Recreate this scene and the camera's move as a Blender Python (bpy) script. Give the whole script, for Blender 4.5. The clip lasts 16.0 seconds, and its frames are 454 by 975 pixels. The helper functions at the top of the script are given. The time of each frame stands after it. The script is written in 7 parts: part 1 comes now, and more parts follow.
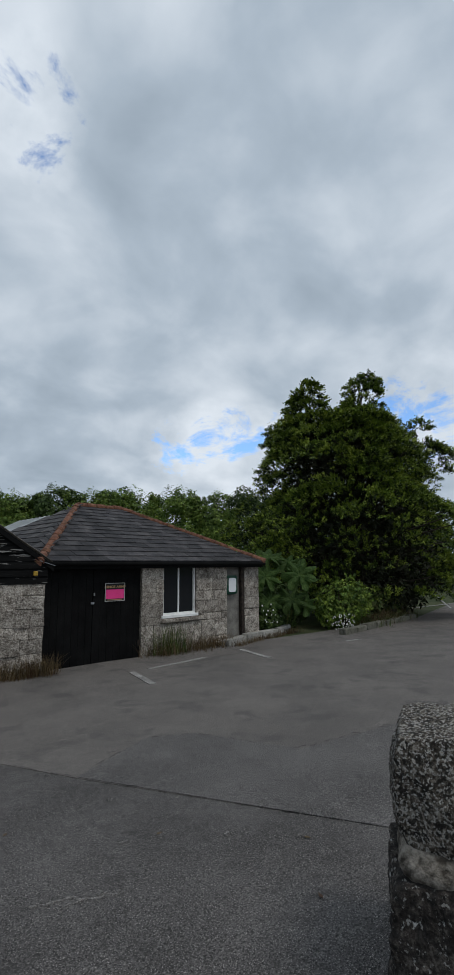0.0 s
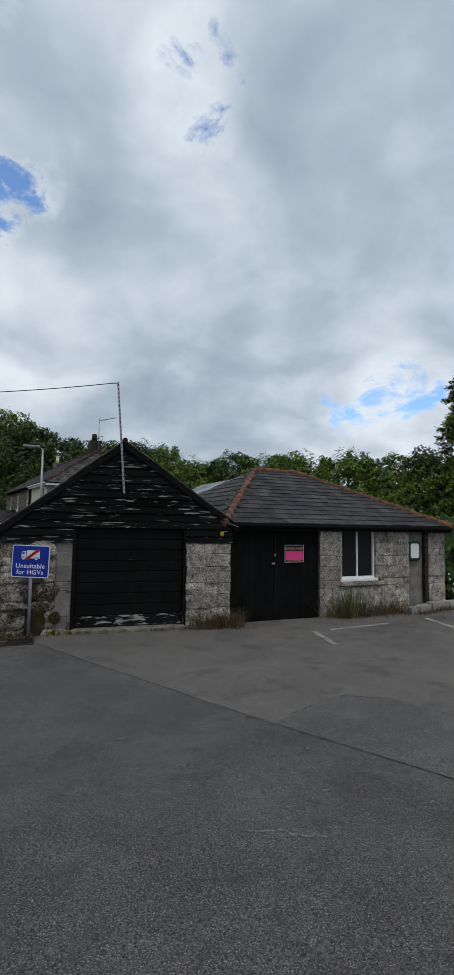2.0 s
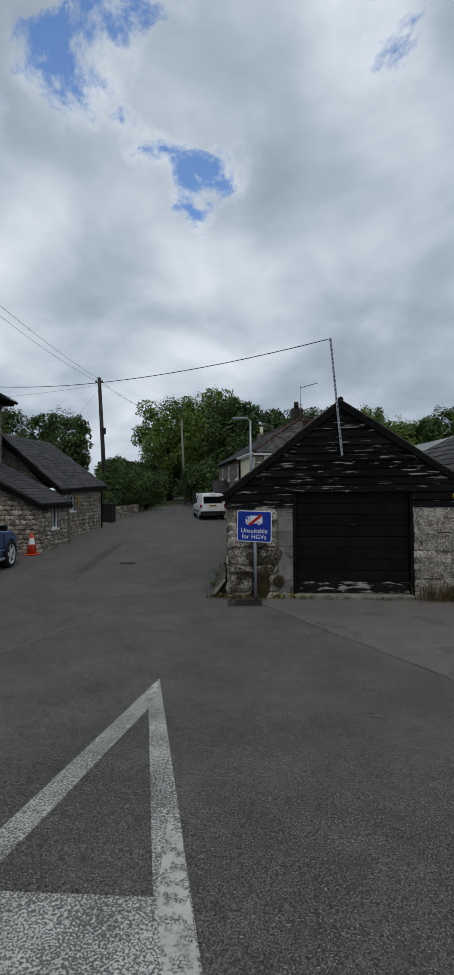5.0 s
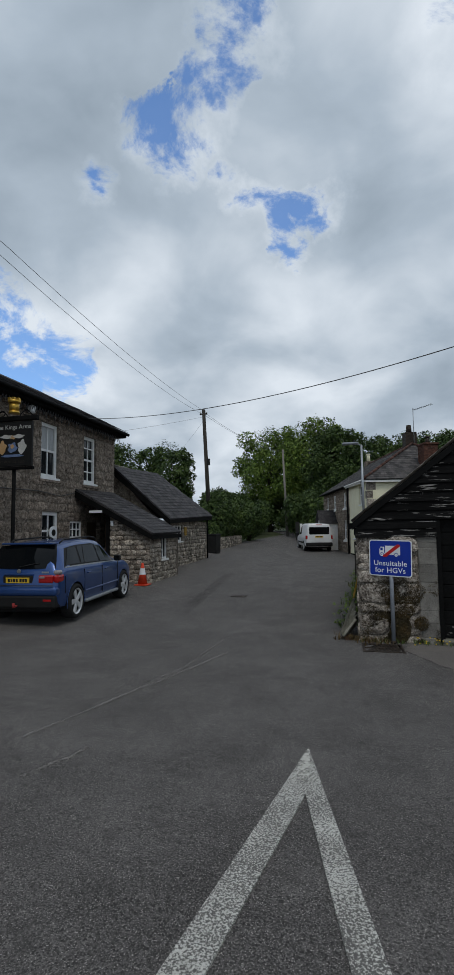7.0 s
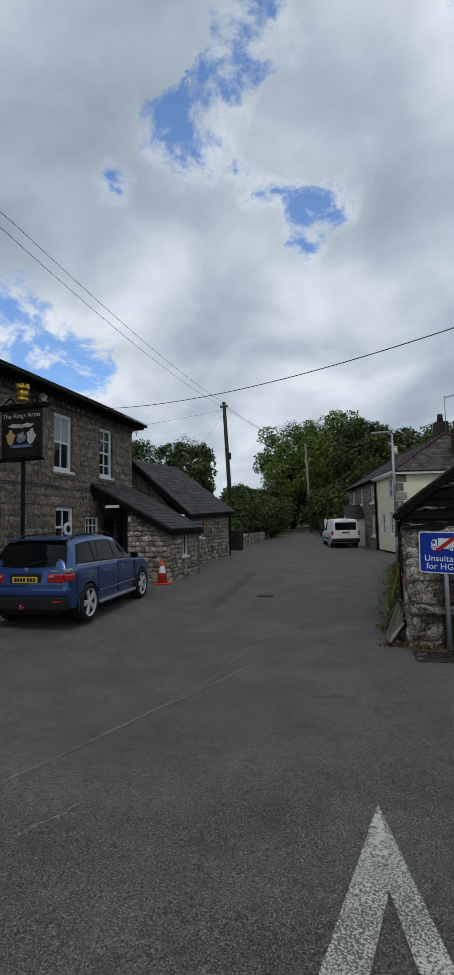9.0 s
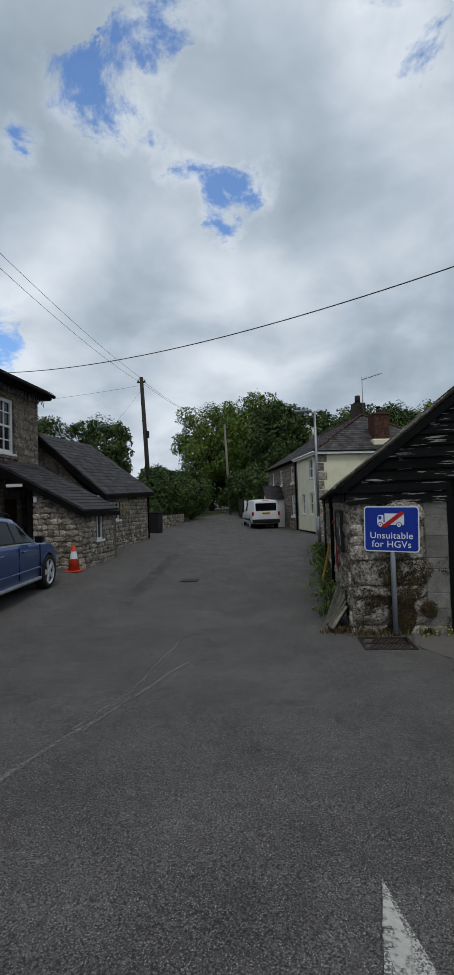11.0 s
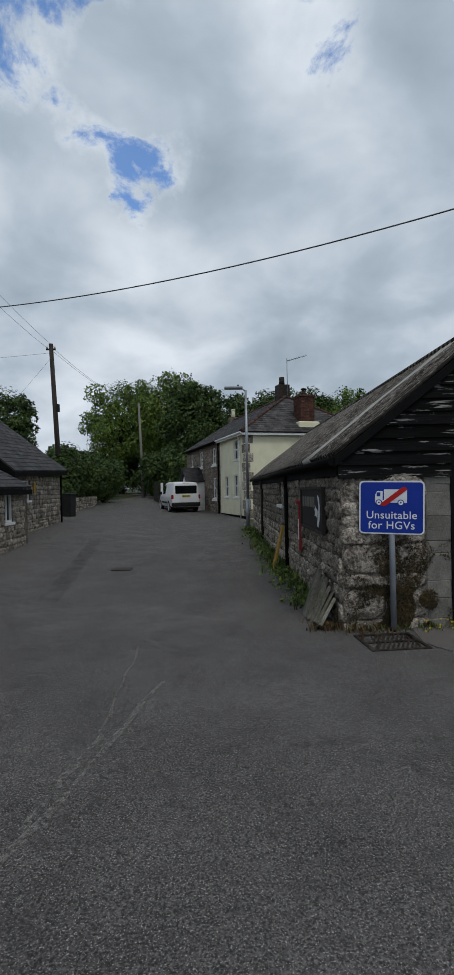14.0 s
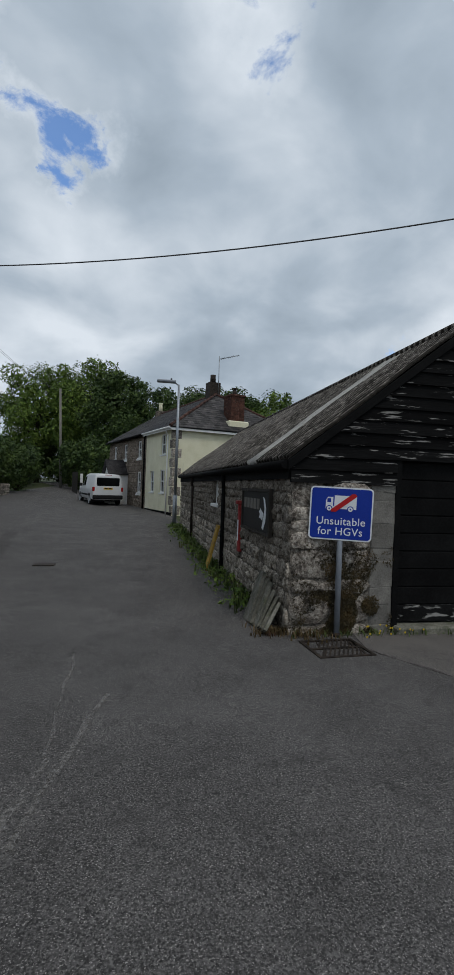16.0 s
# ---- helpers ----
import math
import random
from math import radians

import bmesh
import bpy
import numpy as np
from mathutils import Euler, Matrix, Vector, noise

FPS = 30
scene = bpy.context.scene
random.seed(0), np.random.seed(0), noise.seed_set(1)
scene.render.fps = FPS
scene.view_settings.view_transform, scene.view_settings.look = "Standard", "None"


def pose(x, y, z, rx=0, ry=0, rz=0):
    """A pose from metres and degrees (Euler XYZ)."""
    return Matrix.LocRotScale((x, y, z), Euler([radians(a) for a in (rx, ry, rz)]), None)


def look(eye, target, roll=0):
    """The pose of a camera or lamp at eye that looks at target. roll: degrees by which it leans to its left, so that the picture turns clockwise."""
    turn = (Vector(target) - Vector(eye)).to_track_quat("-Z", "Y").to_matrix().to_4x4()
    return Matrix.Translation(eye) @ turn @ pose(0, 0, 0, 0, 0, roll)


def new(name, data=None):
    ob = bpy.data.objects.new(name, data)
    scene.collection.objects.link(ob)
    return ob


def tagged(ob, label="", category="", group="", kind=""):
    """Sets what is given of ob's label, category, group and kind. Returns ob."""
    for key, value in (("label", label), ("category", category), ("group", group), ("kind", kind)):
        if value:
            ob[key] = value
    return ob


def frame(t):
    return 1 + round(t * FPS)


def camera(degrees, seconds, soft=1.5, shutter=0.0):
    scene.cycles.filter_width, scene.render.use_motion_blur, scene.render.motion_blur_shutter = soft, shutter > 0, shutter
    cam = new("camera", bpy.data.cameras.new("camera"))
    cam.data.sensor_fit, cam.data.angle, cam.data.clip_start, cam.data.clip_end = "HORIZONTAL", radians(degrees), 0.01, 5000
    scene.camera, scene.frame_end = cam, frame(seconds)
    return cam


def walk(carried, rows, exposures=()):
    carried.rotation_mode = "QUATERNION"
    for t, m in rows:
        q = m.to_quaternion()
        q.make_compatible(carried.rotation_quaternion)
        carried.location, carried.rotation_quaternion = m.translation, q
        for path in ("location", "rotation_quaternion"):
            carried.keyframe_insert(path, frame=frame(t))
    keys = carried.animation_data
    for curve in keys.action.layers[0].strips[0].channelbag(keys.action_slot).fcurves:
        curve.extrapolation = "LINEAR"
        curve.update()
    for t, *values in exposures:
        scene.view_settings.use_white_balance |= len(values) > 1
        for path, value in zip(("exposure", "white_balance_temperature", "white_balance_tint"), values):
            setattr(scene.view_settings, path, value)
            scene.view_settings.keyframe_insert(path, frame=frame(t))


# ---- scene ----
cam = camera(49.4, 16.0)

PATH = [
    (0, (0.075, -10.238, 1.938), (1.257, -8.655, 2.25), -0.4),
    (0.5, (0.055, -10.279, 1.953), (1.074, -8.578, 2.211), -0.7),
    (1, (0.114, -10.225, 1.947), (0.971, -8.43, 2.149), -0.8),
    (1.5, (0.032, -10.196, 1.949), (0.752, -8.337, 2.117), 0.0),
    (2, (-0.084, -10.141, 1.936), (0.507, -8.237, 2.099), 0.8),
    (2.5, (-0.153, -10.151, 1.939), (0.251, -8.198, 2.098), 0.9),
    (3, (-0.207, -10.101, 1.934), (-0.012, -8.116, 2.077), 0.4),
    (3.5, (-0.178, -9.992, 1.949), (-0.149, -7.994, 2.038), -0.9),
    (4, (-0.166, -9.884, 1.931), (-0.225, -7.885, 1.951), -0.8),
    (4.2, (-0.205, -9.844, 1.916), (-0.287, -7.846, 1.928), -0.4),
    (6.3, (-0.818, -9.225, 1.81), (-1.261, -7.278, 1.93), -1.7),
    (6.5, (-0.903, -9.131, 1.803), (-1.391, -7.196, 1.938), -1.3),
    (7, (-1.007, -8.881, 1.793), (-1.582, -6.972, 1.957), -0.7),
    (7.5, (-1.007, -8.626, 1.783), (-1.615, -6.726, 1.933), -0.4),
    (8, (-1.148, -8.432, 1.742), (-1.773, -6.54, 1.908), 0.0),
    (8.5, (-1.313, -8.243, 1.752), (-1.983, -6.367, 1.932), -0.7),
    (9, (-1.399, -7.95, 1.707), (-2.053, -6.066, 1.863), -1.2),
    (9.5, (-1.512, -7.693, 1.67), (-2.046, -5.769, 1.798), -0.9),
    (10, (-1.659, -7.451, 1.657), (-2.042, -5.492, 1.777), -1.2),
    (10.2, (-1.683, -7.356, 1.661), (-2.013, -5.387, 1.77), -1.5),
    (12.3, (-2.233, -6.333, 1.526), (-2.574, -4.363, 1.562), -2.3),
    (12.5, (-2.296, -6.258, 1.525), (-2.59, -4.28, 1.547), -1.8),
    (13, (-2.528, -6.115, 1.506), (-2.695, -4.122, 1.52), -1.1),
    (13.5, (-2.647, -5.941, 1.506), (-2.715, -3.942, 1.517), -1.8),
    (14, (-2.77, -5.682, 1.503), (-2.729, -3.682, 1.511), -1.2),
    (14.5, (-2.944, -5.528, 1.5), (-2.788, -3.534, 1.532), 0.3),
    (15, (-3.074, -5.446, 1.527), (-2.824, -3.462, 1.57), 1.2),
    (15.5, (-3.083, -5.412, 1.53), (-2.771, -3.437, 1.556), 1.7),
    (16, (-3.108, -5.404, 1.525), (-2.741, -3.438, 1.521), 2.0),
]
walk(cam, [(t, look(eye, target, roll)) for t, eye, target, roll in PATH],
     [(0, 0), (1.5, .02), (2.0, .06), (2.5, .07), (3.0, -.06), (4.0, -.06), (6.5, 0), (13, 0), (16, -.03)])

# ---- sky and sun ----
world = bpy.data.worlds.new("world")
scene.world = world
world.use_nodes = True
wn, wl = world.node_tree.nodes, world.node_tree.links
wn.clear()


def wnode(kind, **given):
    n = wn.new(kind)
    for i, v in given.items():
        n.inputs[int(i[1:])].default_value = v
    return n


def wmath(op, a, b=None, c=None):
    n = wn.new("ShaderNodeMath")
    n.operation = op
    for i, v in enumerate((a, b, c)):
        if v is None:
            continue
        if isinstance(v, (int, float)):
            n.inputs[i].default_value = v
        else:
            wl.new(v, n.inputs[i])
    return n.outputs[0]


sky = wn.new("ShaderNodeTexSky")
sky.sky_type, sky.sun_disc = "NISHITA", False
sky.sun_elevation, sky.sun_rotation = radians(52), radians(200)
coord = wn.new("ShaderNodeTexCoord").outputs["Generated"]
sep = wn.new("ShaderNodeSeparateXYZ")
wl.new(coord, sep.inputs[0])
# the cloud sheet, seen in perspective
deep = wmath("ADD", wmath("MAXIMUM", sep.outputs[2], 0.0), 0.42)
flat = wn.new("ShaderNodeCombineXYZ")
wl.new(wmath("DIVIDE", sep.outputs[0], deep), flat.inputs[0])
wl.new(wmath("DIVIDE", sep.outputs[1], deep), flat.inputs[1])


def wnoise(scale, detail, rough=0.55, warp=0.0, z=0.0):
    n = wn.new("ShaderNodeTexNoise")
    n.inputs["Scale"].default_value, n.inputs["Detail"].default_value = scale, detail
    n.inputs["Roughness"].default_value, n.inputs["Distortion"].default_value = rough, warp
    off = wn.new("ShaderNodeVectorMath")
    off.operation = "ADD"
    off.inputs[1].default_value = (z * 3.1, z * 1.7, z)
    wl.new(flat.outputs[0], off.inputs[0])
    wl.new(off.outputs[0], n.inputs["Vector"])
    return n.outputs["Fac"]


edges = wnoise(6.0, 12, 0.66, 0.4)
# the rents in the cloud: bands between two directions, bent by a slow noise
bend = wn.new("ShaderNodeTexNoise")
bend.inputs["Scale"].default_value, bend.inputs["Detail"].default_value = 7.0, 8.0
bend.inputs["Roughness"].default_value = 0.62
wl.new(coord, bend.inputs["Vector"])


def wvec(op, a, b=None, scale=None):
    n = wn.new("ShaderNodeVectorMath")
    n.operation = op
    for i, v in enumerate((a, b)):
        if v is None:
            continue
        if isinstance(v, tuple):
            n.inputs[i].default_value = v
        else:
            wl.new(v, n.inputs[i])
    if scale is not None:
        if isinstance(scale, float):
            n.inputs["Scale"].default_value = scale
        else:
            wl.new(scale, n.inputs["Scale"])
    return n.outputs["Value"] if op in ("DOT_PRODUCT", "LENGTH") else n.outputs["Vector"]


bent = wvec("ADD", coord, wvec("SCALE", wvec("SUBTRACT", bend.outputs["Color"], (.5, .5, .5)), None, .20))
holes = None
for p, q, wide, deep_ in (((-.15, .60, .78), (-.175, .675, .718), .044, 1.0), ((-.175, .675, .718), (-.215, .70, .68), .036, .95), ((-.32, .69, .65), (-.25, .715, .652), .038, .95),
                          ((-.25, .72, .64), (-.292, .735, .611), .034, .95), ((-.432, .682, .59), (-.425, .69, .585), .036, .95),
                          ((-.242, .770, .591), (-.160, .815, .560), .027, .88), ((-.160, .815, .560), (-.145, .847, .51), .030, .95), ((-.150, .818, .555), (-.05, .84, .54), .027, .85),
                          ((-.66, .66, .36), (-.575, .745, .335), .075, 1.0), ((-.575, .745, .335), (-.53, .785, .29), .055, .95), ((-.66, .70, .28), (-.58, .765, .268), .05, .8),
                          ((.58, .77, .25), (.62, .74, .262), .06, .62), ((.50, .835, .225), (.54, .80, .24), .05, .65), ((.13, .69, .71), (.18, .72, .67), .055, .62), ((.835, .473, .28), (.80, .52, .28), .08, .7)):
    p_, q_ = Vector(p), Vector(q)
    line = q_ - p_
    rel = wvec("SUBTRACT", bent, p)
    share = wmath("MINIMUM", wmath("MAXIMUM", wmath("DIVIDE", wvec("DOT_PRODUCT", rel, tuple(line)), line.length_squared), 0.0), 1.0)
    away = wvec("LENGTH", wvec("SUBTRACT", rel, wvec("SCALE", tuple(line), None, share)))
    one = wmath("MULTIPLY", wmath("MAXIMUM", wmath("SUBTRACT", 1.0, wmath("DIVIDE", away, wide * 1.5)), 0.0), deep_)
    holes = one if holes is None else wmath("MAXIMUM", holes, one)
# cover: 1 cloud, 0 clear sky
ragged = wmath("ADD", wmath("MULTIPLY", wmath("MULTIPLY", wmath("SUBTRACT", edges, 0.5), 6.2), wmath("MINIMUM", wmath("MULTIPLY", holes, 5.0), 1.0)), wmath("MULTIPLY", holes, 1.48))
cover = wn.new("ShaderNodeMapRange")
cover.interpolation_type = "SMOOTHSTEP"
cover.inputs["From Min"].default_value, cover.inputs["From Max"].default_value = 0.34, 1.32
cover.inputs["To Min"].default_value, cover.inputs["To Max"].default_value = 1.0, 0.06
wl.new(ragged, cover.inputs["Value"])
body = wmath("ADD", wmath("MULTIPLY", wnoise(1.7, 9, 0.46, 0.2, 2.0), 0.66), wmath("MULTIPLY", wnoise(4.4, 9, 0.48, 0.3, 5.0), 0.40))
tone = wn.new("ShaderNodeValToRGB")
tone.color_ramp.elements[0].position, tone.color_ramp.elements[0].color = 0.36, (0.265, 0.33, 0.40, 1)
tone.color_ramp.elements[1].position, tone.color_ramp.elements[1].color = 0.68, (0.73, 0.795, 0.868, 1)
mid = tone.color_ramp.elements.new(0.50)
mid.color = (0.41, 0.487, 0.572, 1)
wl.new(wmath("ADD", body, wmath("MULTIPLY", holes, 0.14)), tone.inputs[0])
clear = wn.new("ShaderNodeMix")
clear.data_type, clear.blend_type = "RGBA", "MULTIPLY"
clear.inputs[0].default_value = 1.0
wl.new(sky.outputs[0], clear.inputs[6])
clear.inputs[7].default_value = (0.118, 0.16, 0.205, 1)
mixed = wn.new("ShaderNodeMix")
mixed.data_type = "RGBA"
wl.new(cover.outputs[0], mixed.inputs[0])
wl.new(clear.outputs[2], mixed.inputs[6])
wl.new(tone.outputs[0], mixed.inputs[7])
back = wn.new("ShaderNodeBackground")
back.inputs["Strength"].default_value = 1.0
wl.new(mixed.outputs[2], back.inputs["Color"])
wout = wn.new("ShaderNodeOutputWorld")
wl.new(back.outputs[0], wout.inputs[0])

sun = bpy.data.lights.new("sun", "SUN")
sun.energy, sun.angle, sun.color = 0.9, radians(18), (1.0, 0.96, 0.9)
sun_ob = new("sun", sun)
sun_ob.matrix_world = look((6, -16, 30), (0, 0, 0))


# ---- materials ----
def srgb(r, g, b):
    return tuple((v / 255 / 12.92 if v / 255 <= 0.04045 else ((v / 255 + 0.055) / 1.055) ** 2.4) for v in (r, g, b)) + (1,)


class Mat:
    """A node material on world position: mottled colours, stains, grain relief."""

    def __init__(self, name, cols, scale=3.0, rough=0.85, bump=0.3, grain=40.0, metal=0.0, vary=0.12, stain=0.25, squash=(1, 1, 1), spec=0.22, island=False, fine=0.5, depth=0.02, span=.11):
        self.m = m = bpy.data.materials.new(name)
        m.use_nodes = True
        self.n, self.l = m.node_tree.nodes, m.node_tree.links
        self.b = b = self.n["Principled BSDF"]
        b.inputs["Roughness"].default_value, b.inputs["Metallic"].default_value = rough, metal
        b.inputs["Specular IOR Level"].default_value = spec
        geo = self.n.new("ShaderNodeNewGeometry")
        self.geo = geo
        sc = self.n.new("ShaderNodeVectorMath")
        sc.operation = "MULTIPLY"
        sc.inputs[1].default_value = squash
        self.l.new(geo.outputs["Position"], sc.inputs[0])
        self.pos = sc.outputs[0]
        big = self.noise(scale, 6)
        fin = self.noise(grain, 4, 0.65)
        self.fin = fin
        both = self.math("ADD", self.math("MULTIPLY", big, 1 - fine), self.math("MULTIPLY", fin, fine))
        ramp = self.n.new("ShaderNodeValToRGB")
        els = ramp.color_ramp.elements
        els[0].position, els[1].position = .5 - span, .5 + span
        els[0].color, els[1].color = cols[0], cols[-1]
        for i, c in enumerate(cols[1:-1]):
            e = els.new(.5 - span + 2 * span * (i + 1) / (len(cols) - 1))
            e.color = c
        self.l.new(both, ramp.inputs[0])
        col = ramp.outputs[0]
        # slow stains
        slow = self.noise(scale * 0.22, 4, 0.6)
        tone = self.math("ADD", self.math("MULTIPLY", self.math("SUBTRACT", slow, 0.5), 2 * stain), 1.0)
        if vary:
            rnd = geo.outputs["Random Per Island"] if island else self.n.new("ShaderNodeObjectInfo").outputs["Random"]
            tone = self.math("MULTIPLY", tone, self.math("ADD", self.math("MULTIPLY", self.math("SUBTRACT", rnd, 0.5), 2 * vary), 1.0))
        hsv = self.n.new("ShaderNodeHueSaturation")
        self.l.new(tone, hsv.inputs["Value"])
        self.l.new(col, hsv.inputs["Color"])
        self.col = hsv.outputs[0]
        self.l.new(self.col, b.inputs["Base Color"])
        if bump:
            bp = self.n.new("ShaderNodeBump")
            bp.inputs["Strength"].default_value, bp.inputs["Distance"].default_value = bump, depth
            self.l.new(both, bp.inputs["Height"])
            self.l.new(bp.outputs[0], b.inputs["Normal"])

    def math(self, op, a, b=None, clamp=False):
        n = self.n.new("ShaderNodeMath")
        n.operation, n.use_clamp = op, clamp
        for i, v in enumerate((a, b)):
            if v is None:
                continue
            if isinstance(v, (int, float)):
                n.inputs[i].default_value = v
            else:
                self.l.new(v, n.inputs[i])
        return n.outputs[0]

    def noise(self, scale, detail=4, rough=0.55, squash=None):
        n = self.n.new("ShaderNodeTexNoise")
        n.inputs["Scale"].default_value, n.inputs["Detail"].default_value, n.inputs["Roughness"].default_value = scale, detail, rough
        src = self.pos
        if squash:
            v = self.n.new("ShaderNodeVectorMath")
            v.operation = "MULTIPLY"
            v.inputs[1].default_value = squash
            self.l.new(src, v.inputs[0])
            src = v.outputs[0]
        self.l.new(src, n.inputs["Vector"])
        return n.outputs["Fac"]

    def patch(self, colour, scale, low, high, squash=None, detail=6, strength=1.0):
        """Lays patches of another colour on top: lichen, flaked paint, chippings."""
        f = self.noise(scale, detail, 0.6, squash)
        r = self.n.new("ShaderNodeMapRange")
        r.inputs["From Min"].default_value, r.inputs["From Max"].default_value = low, high
        r.inputs["To Max"].default_value = strength
        self.l.new(f, r.inputs["Value"])
        mx = self.n.new("ShaderNodeMix")
        mx.data_type = "RGBA"
        self.l.new(r.outputs[0], mx.inputs[0])
        self.l.new(self.col, mx.inputs[6])
        mx.inputs[7].default_value = colour
        self.col = mx.outputs[2]
        self.l.new(self.col, self.b.inputs["Base Color"])
        return self


def grey(v, warm=0.0):
    return (v * (1 + warm), v, v * (1 - warm), 1)


def tar(v, warm=0.0):
    return (v * (1.36 + warm), v * 1.27, v * (1.21 - warm), 1)


ASPHALT = Mat("asphalt", [tar(.021), tar(.059), tar(.128)], 1.3, .9, .9, 95, vary=0, stain=.16, fine=.82, depth=.012, span=.10).patch(tar(.085), 26, .53, .64, strength=.5).patch(tar(.03), 33, .55, .65, strength=.55).patch(tar(.34, .02), 140, .60, .64, strength=.95).patch(tar(.018), 115, .60, .67, strength=.85).patch(tar(.038), 7, .54, .66, strength=.4).patch(tar(.11), 11, .60, .70, strength=.3).patch(tar(.30, .02), 60, .665, .69, strength=.8).m
OLD_ASPHALT = Mat("worn_asphalt", [tar(.045, .04), tar(.10, .05), tar(.175, .04)], 1.1, .92, .8, 95, vary=0, stain=.05, fine=.92, depth=.012, span=.10).patch(tar(.05), 31, .55, .65, strength=.5).patch(tar(.21, .03), 130, .62, .67, strength=.85).patch(tar(.03), 110, .62, .70, strength=.7).patch(tar(.05), 4.5, .56, .68, strength=.22).patch(tar(.15, .04), 12, .60, .70, strength=.35).patch(tar(.055, -.01), .45, .51, .60, strength=.28, detail=9).patch(tar(.13, .05), .8, .55, .62, strength=.35, detail=10).patch(tar(.05, -.02), 1.9, .56, .61, strength=.4, detail=10).m
PATCH_ASPHALT = Mat("coarse_patch_asphalt", [tar(.026), tar(.07), tar(.14)], 1.3, .9, .9, 80, vary=0, stain=.12, fine=.82, depth=.014, span=.10).patch(tar(.30), 120, .59, .63, strength=.95).patch(tar(.02), 90, .60, .67, strength=.8).m


def worn_through(mat, scale, low, high, most):
    """Lets the ground show through where the layer is worn away."""
    r = mat.n.new("ShaderNodeMapRange")
    r.inputs["From Min"].default_value, r.inputs["From Max"].default_value, r.inputs["To Max"].default_value = low, high, most
    mat.l.new(mat.noise(scale, 5, .65), r.inputs["Value"])
    mat.l.new(r.outputs[0], mat.b.inputs["Alpha"])
    return mat


SEAM = worn_through(Mat("tar_seam", [grey(.03), grey(.05)], 9, .7, .0, 60, vary=0), 9, .42, .64, .32).m
PAINT = Mat("road_paint", [(.40, .39, .355, 1), (.50, .49, .45, 1), (.56, .55, .51, 1)], 5, .8, .4, 70, vary=0, stain=.2)
wear = PAINT.math("MULTIPLY", PAINT.math("ADD", PAINT.math("MULTIPLY", PAINT.math("SUBTRACT", PAINT.noise(95, 4, .7), .455), 17.0), PAINT.math("MULTIPLY", PAINT.math("SUBTRACT", PAINT.noise(2.2, 6, .65), .50), 4.5), clamp=True), .9)
wear_mix = PAINT.n.new("ShaderNodeMix")
wear_mix.data_type = "RGBA"
PAINT.l.new(wear, wear_mix.inputs[0])
PAINT.l.new(PAINT.col, wear_mix.inputs[6])
wear_mix.inputs[7].default_value = tar(.05)
PAINT.l.new(wear_mix.outputs[2], PAINT.b.inputs["Base Color"])
PAINT_LINE = PAINT.m
PAINT_THICK = worn_through(Mat("thick_road_paint", [(.36, .35, .315, 1), (.44, .43, .39, 1), (.49, .48, .44, 1)], 6, .7, .2, 60, vary=0, stain=.2), 16, .40, .52, 1.0).m
SCUFF = worn_through(Mat("chalky_scuff", [grey(.19, .07), grey(.25, .07), grey(.32, .07)], 14, .9, .0, 70, vary=0), 34, .40, .64, .62).m
FAINT_BAND = worn_through(Mat("darker_asphalt_band", [tar(.03), tar(.045), tar(.06)], 9, .9, .3, 90, vary=0), 5, .36, .66, .34).m
EARTH = Mat("earth_and_grass", [(.03, .045, .015, 1), (.05, .065, .025, 1), (.08, .075, .04, 1)], .8, .95, .6, 14, vary=0, stain=.4).m
GRANITE = Mat("granite", [(.11, .090, .072, 1), (.31, .27, .228, 1), (.58, .525, .455, 1)], 7, .92, 1.0, 30, vary=.30, stain=.4, fine=.6, depth=.07, span=.10).patch((.035, .03, .027, 1), 11, .57, .67, strength=.7).patch((.42, .40, .36, 1), 14, .63, .70, strength=.75).patch((.03, .026, .017, 1), 1.2, .60, .70, strength=.5).m
DRESSED = Mat("dressed_granite", [(.12, .10, .082, 1), (.31, .275, .236, 1), (.56, .515, .45, 1)], 7, .92, 1.0, 34, vary=.26, stain=.4, fine=.62, depth=.05, span=.10).patch((.04, .035, .03, 1), 13, .57, .66, strength=.7).patch((.44, .42, .385, 1), 16, .63, .70, strength=.7).patch((.035, .03, .022, 1), 1.4, .60, .70, strength=.5).m
RUBBLE = Mat("pale_rubble_stone", [(.13, .105, .08, 1), (.34, .295, .24, 1), (.58, .52, .44, 1)], 8, .93, 1.0, 30, vary=.42, stain=.35, fine=.6, depth=.06, span=.11).patch((.04, .034, .03, 1), 11, .58, .68, strength=.7).patch((.45, .43, .39, 1), 14, .64, .71, strength=.6).m
GRANITE_DARK = Mat("weathered_granite", [(.075, .058, .044, 1), (.215, .173, .136, 1), (.40, .335, .275, 1)], 9, .93, 1.0, 28, vary=.24, stain=.3, fine=.55, depth=.05).patch((.03, .026, .022, 1), 10, .57, .68, strength=.7).patch((.27, .25, .21, 1), 14, .67, .73, strength=.6).m
MORTAR = Mat("lime_mortar", [(.06, .05, .04, 1), (.19, .168, .14, 1), (.34, .305, .26, 1)], 8, .95, 1.0, 32, vary=0, stain=.4, depth=.06).patch((.03, .026, .022, 1), 9, .55, .66, strength=.8).m
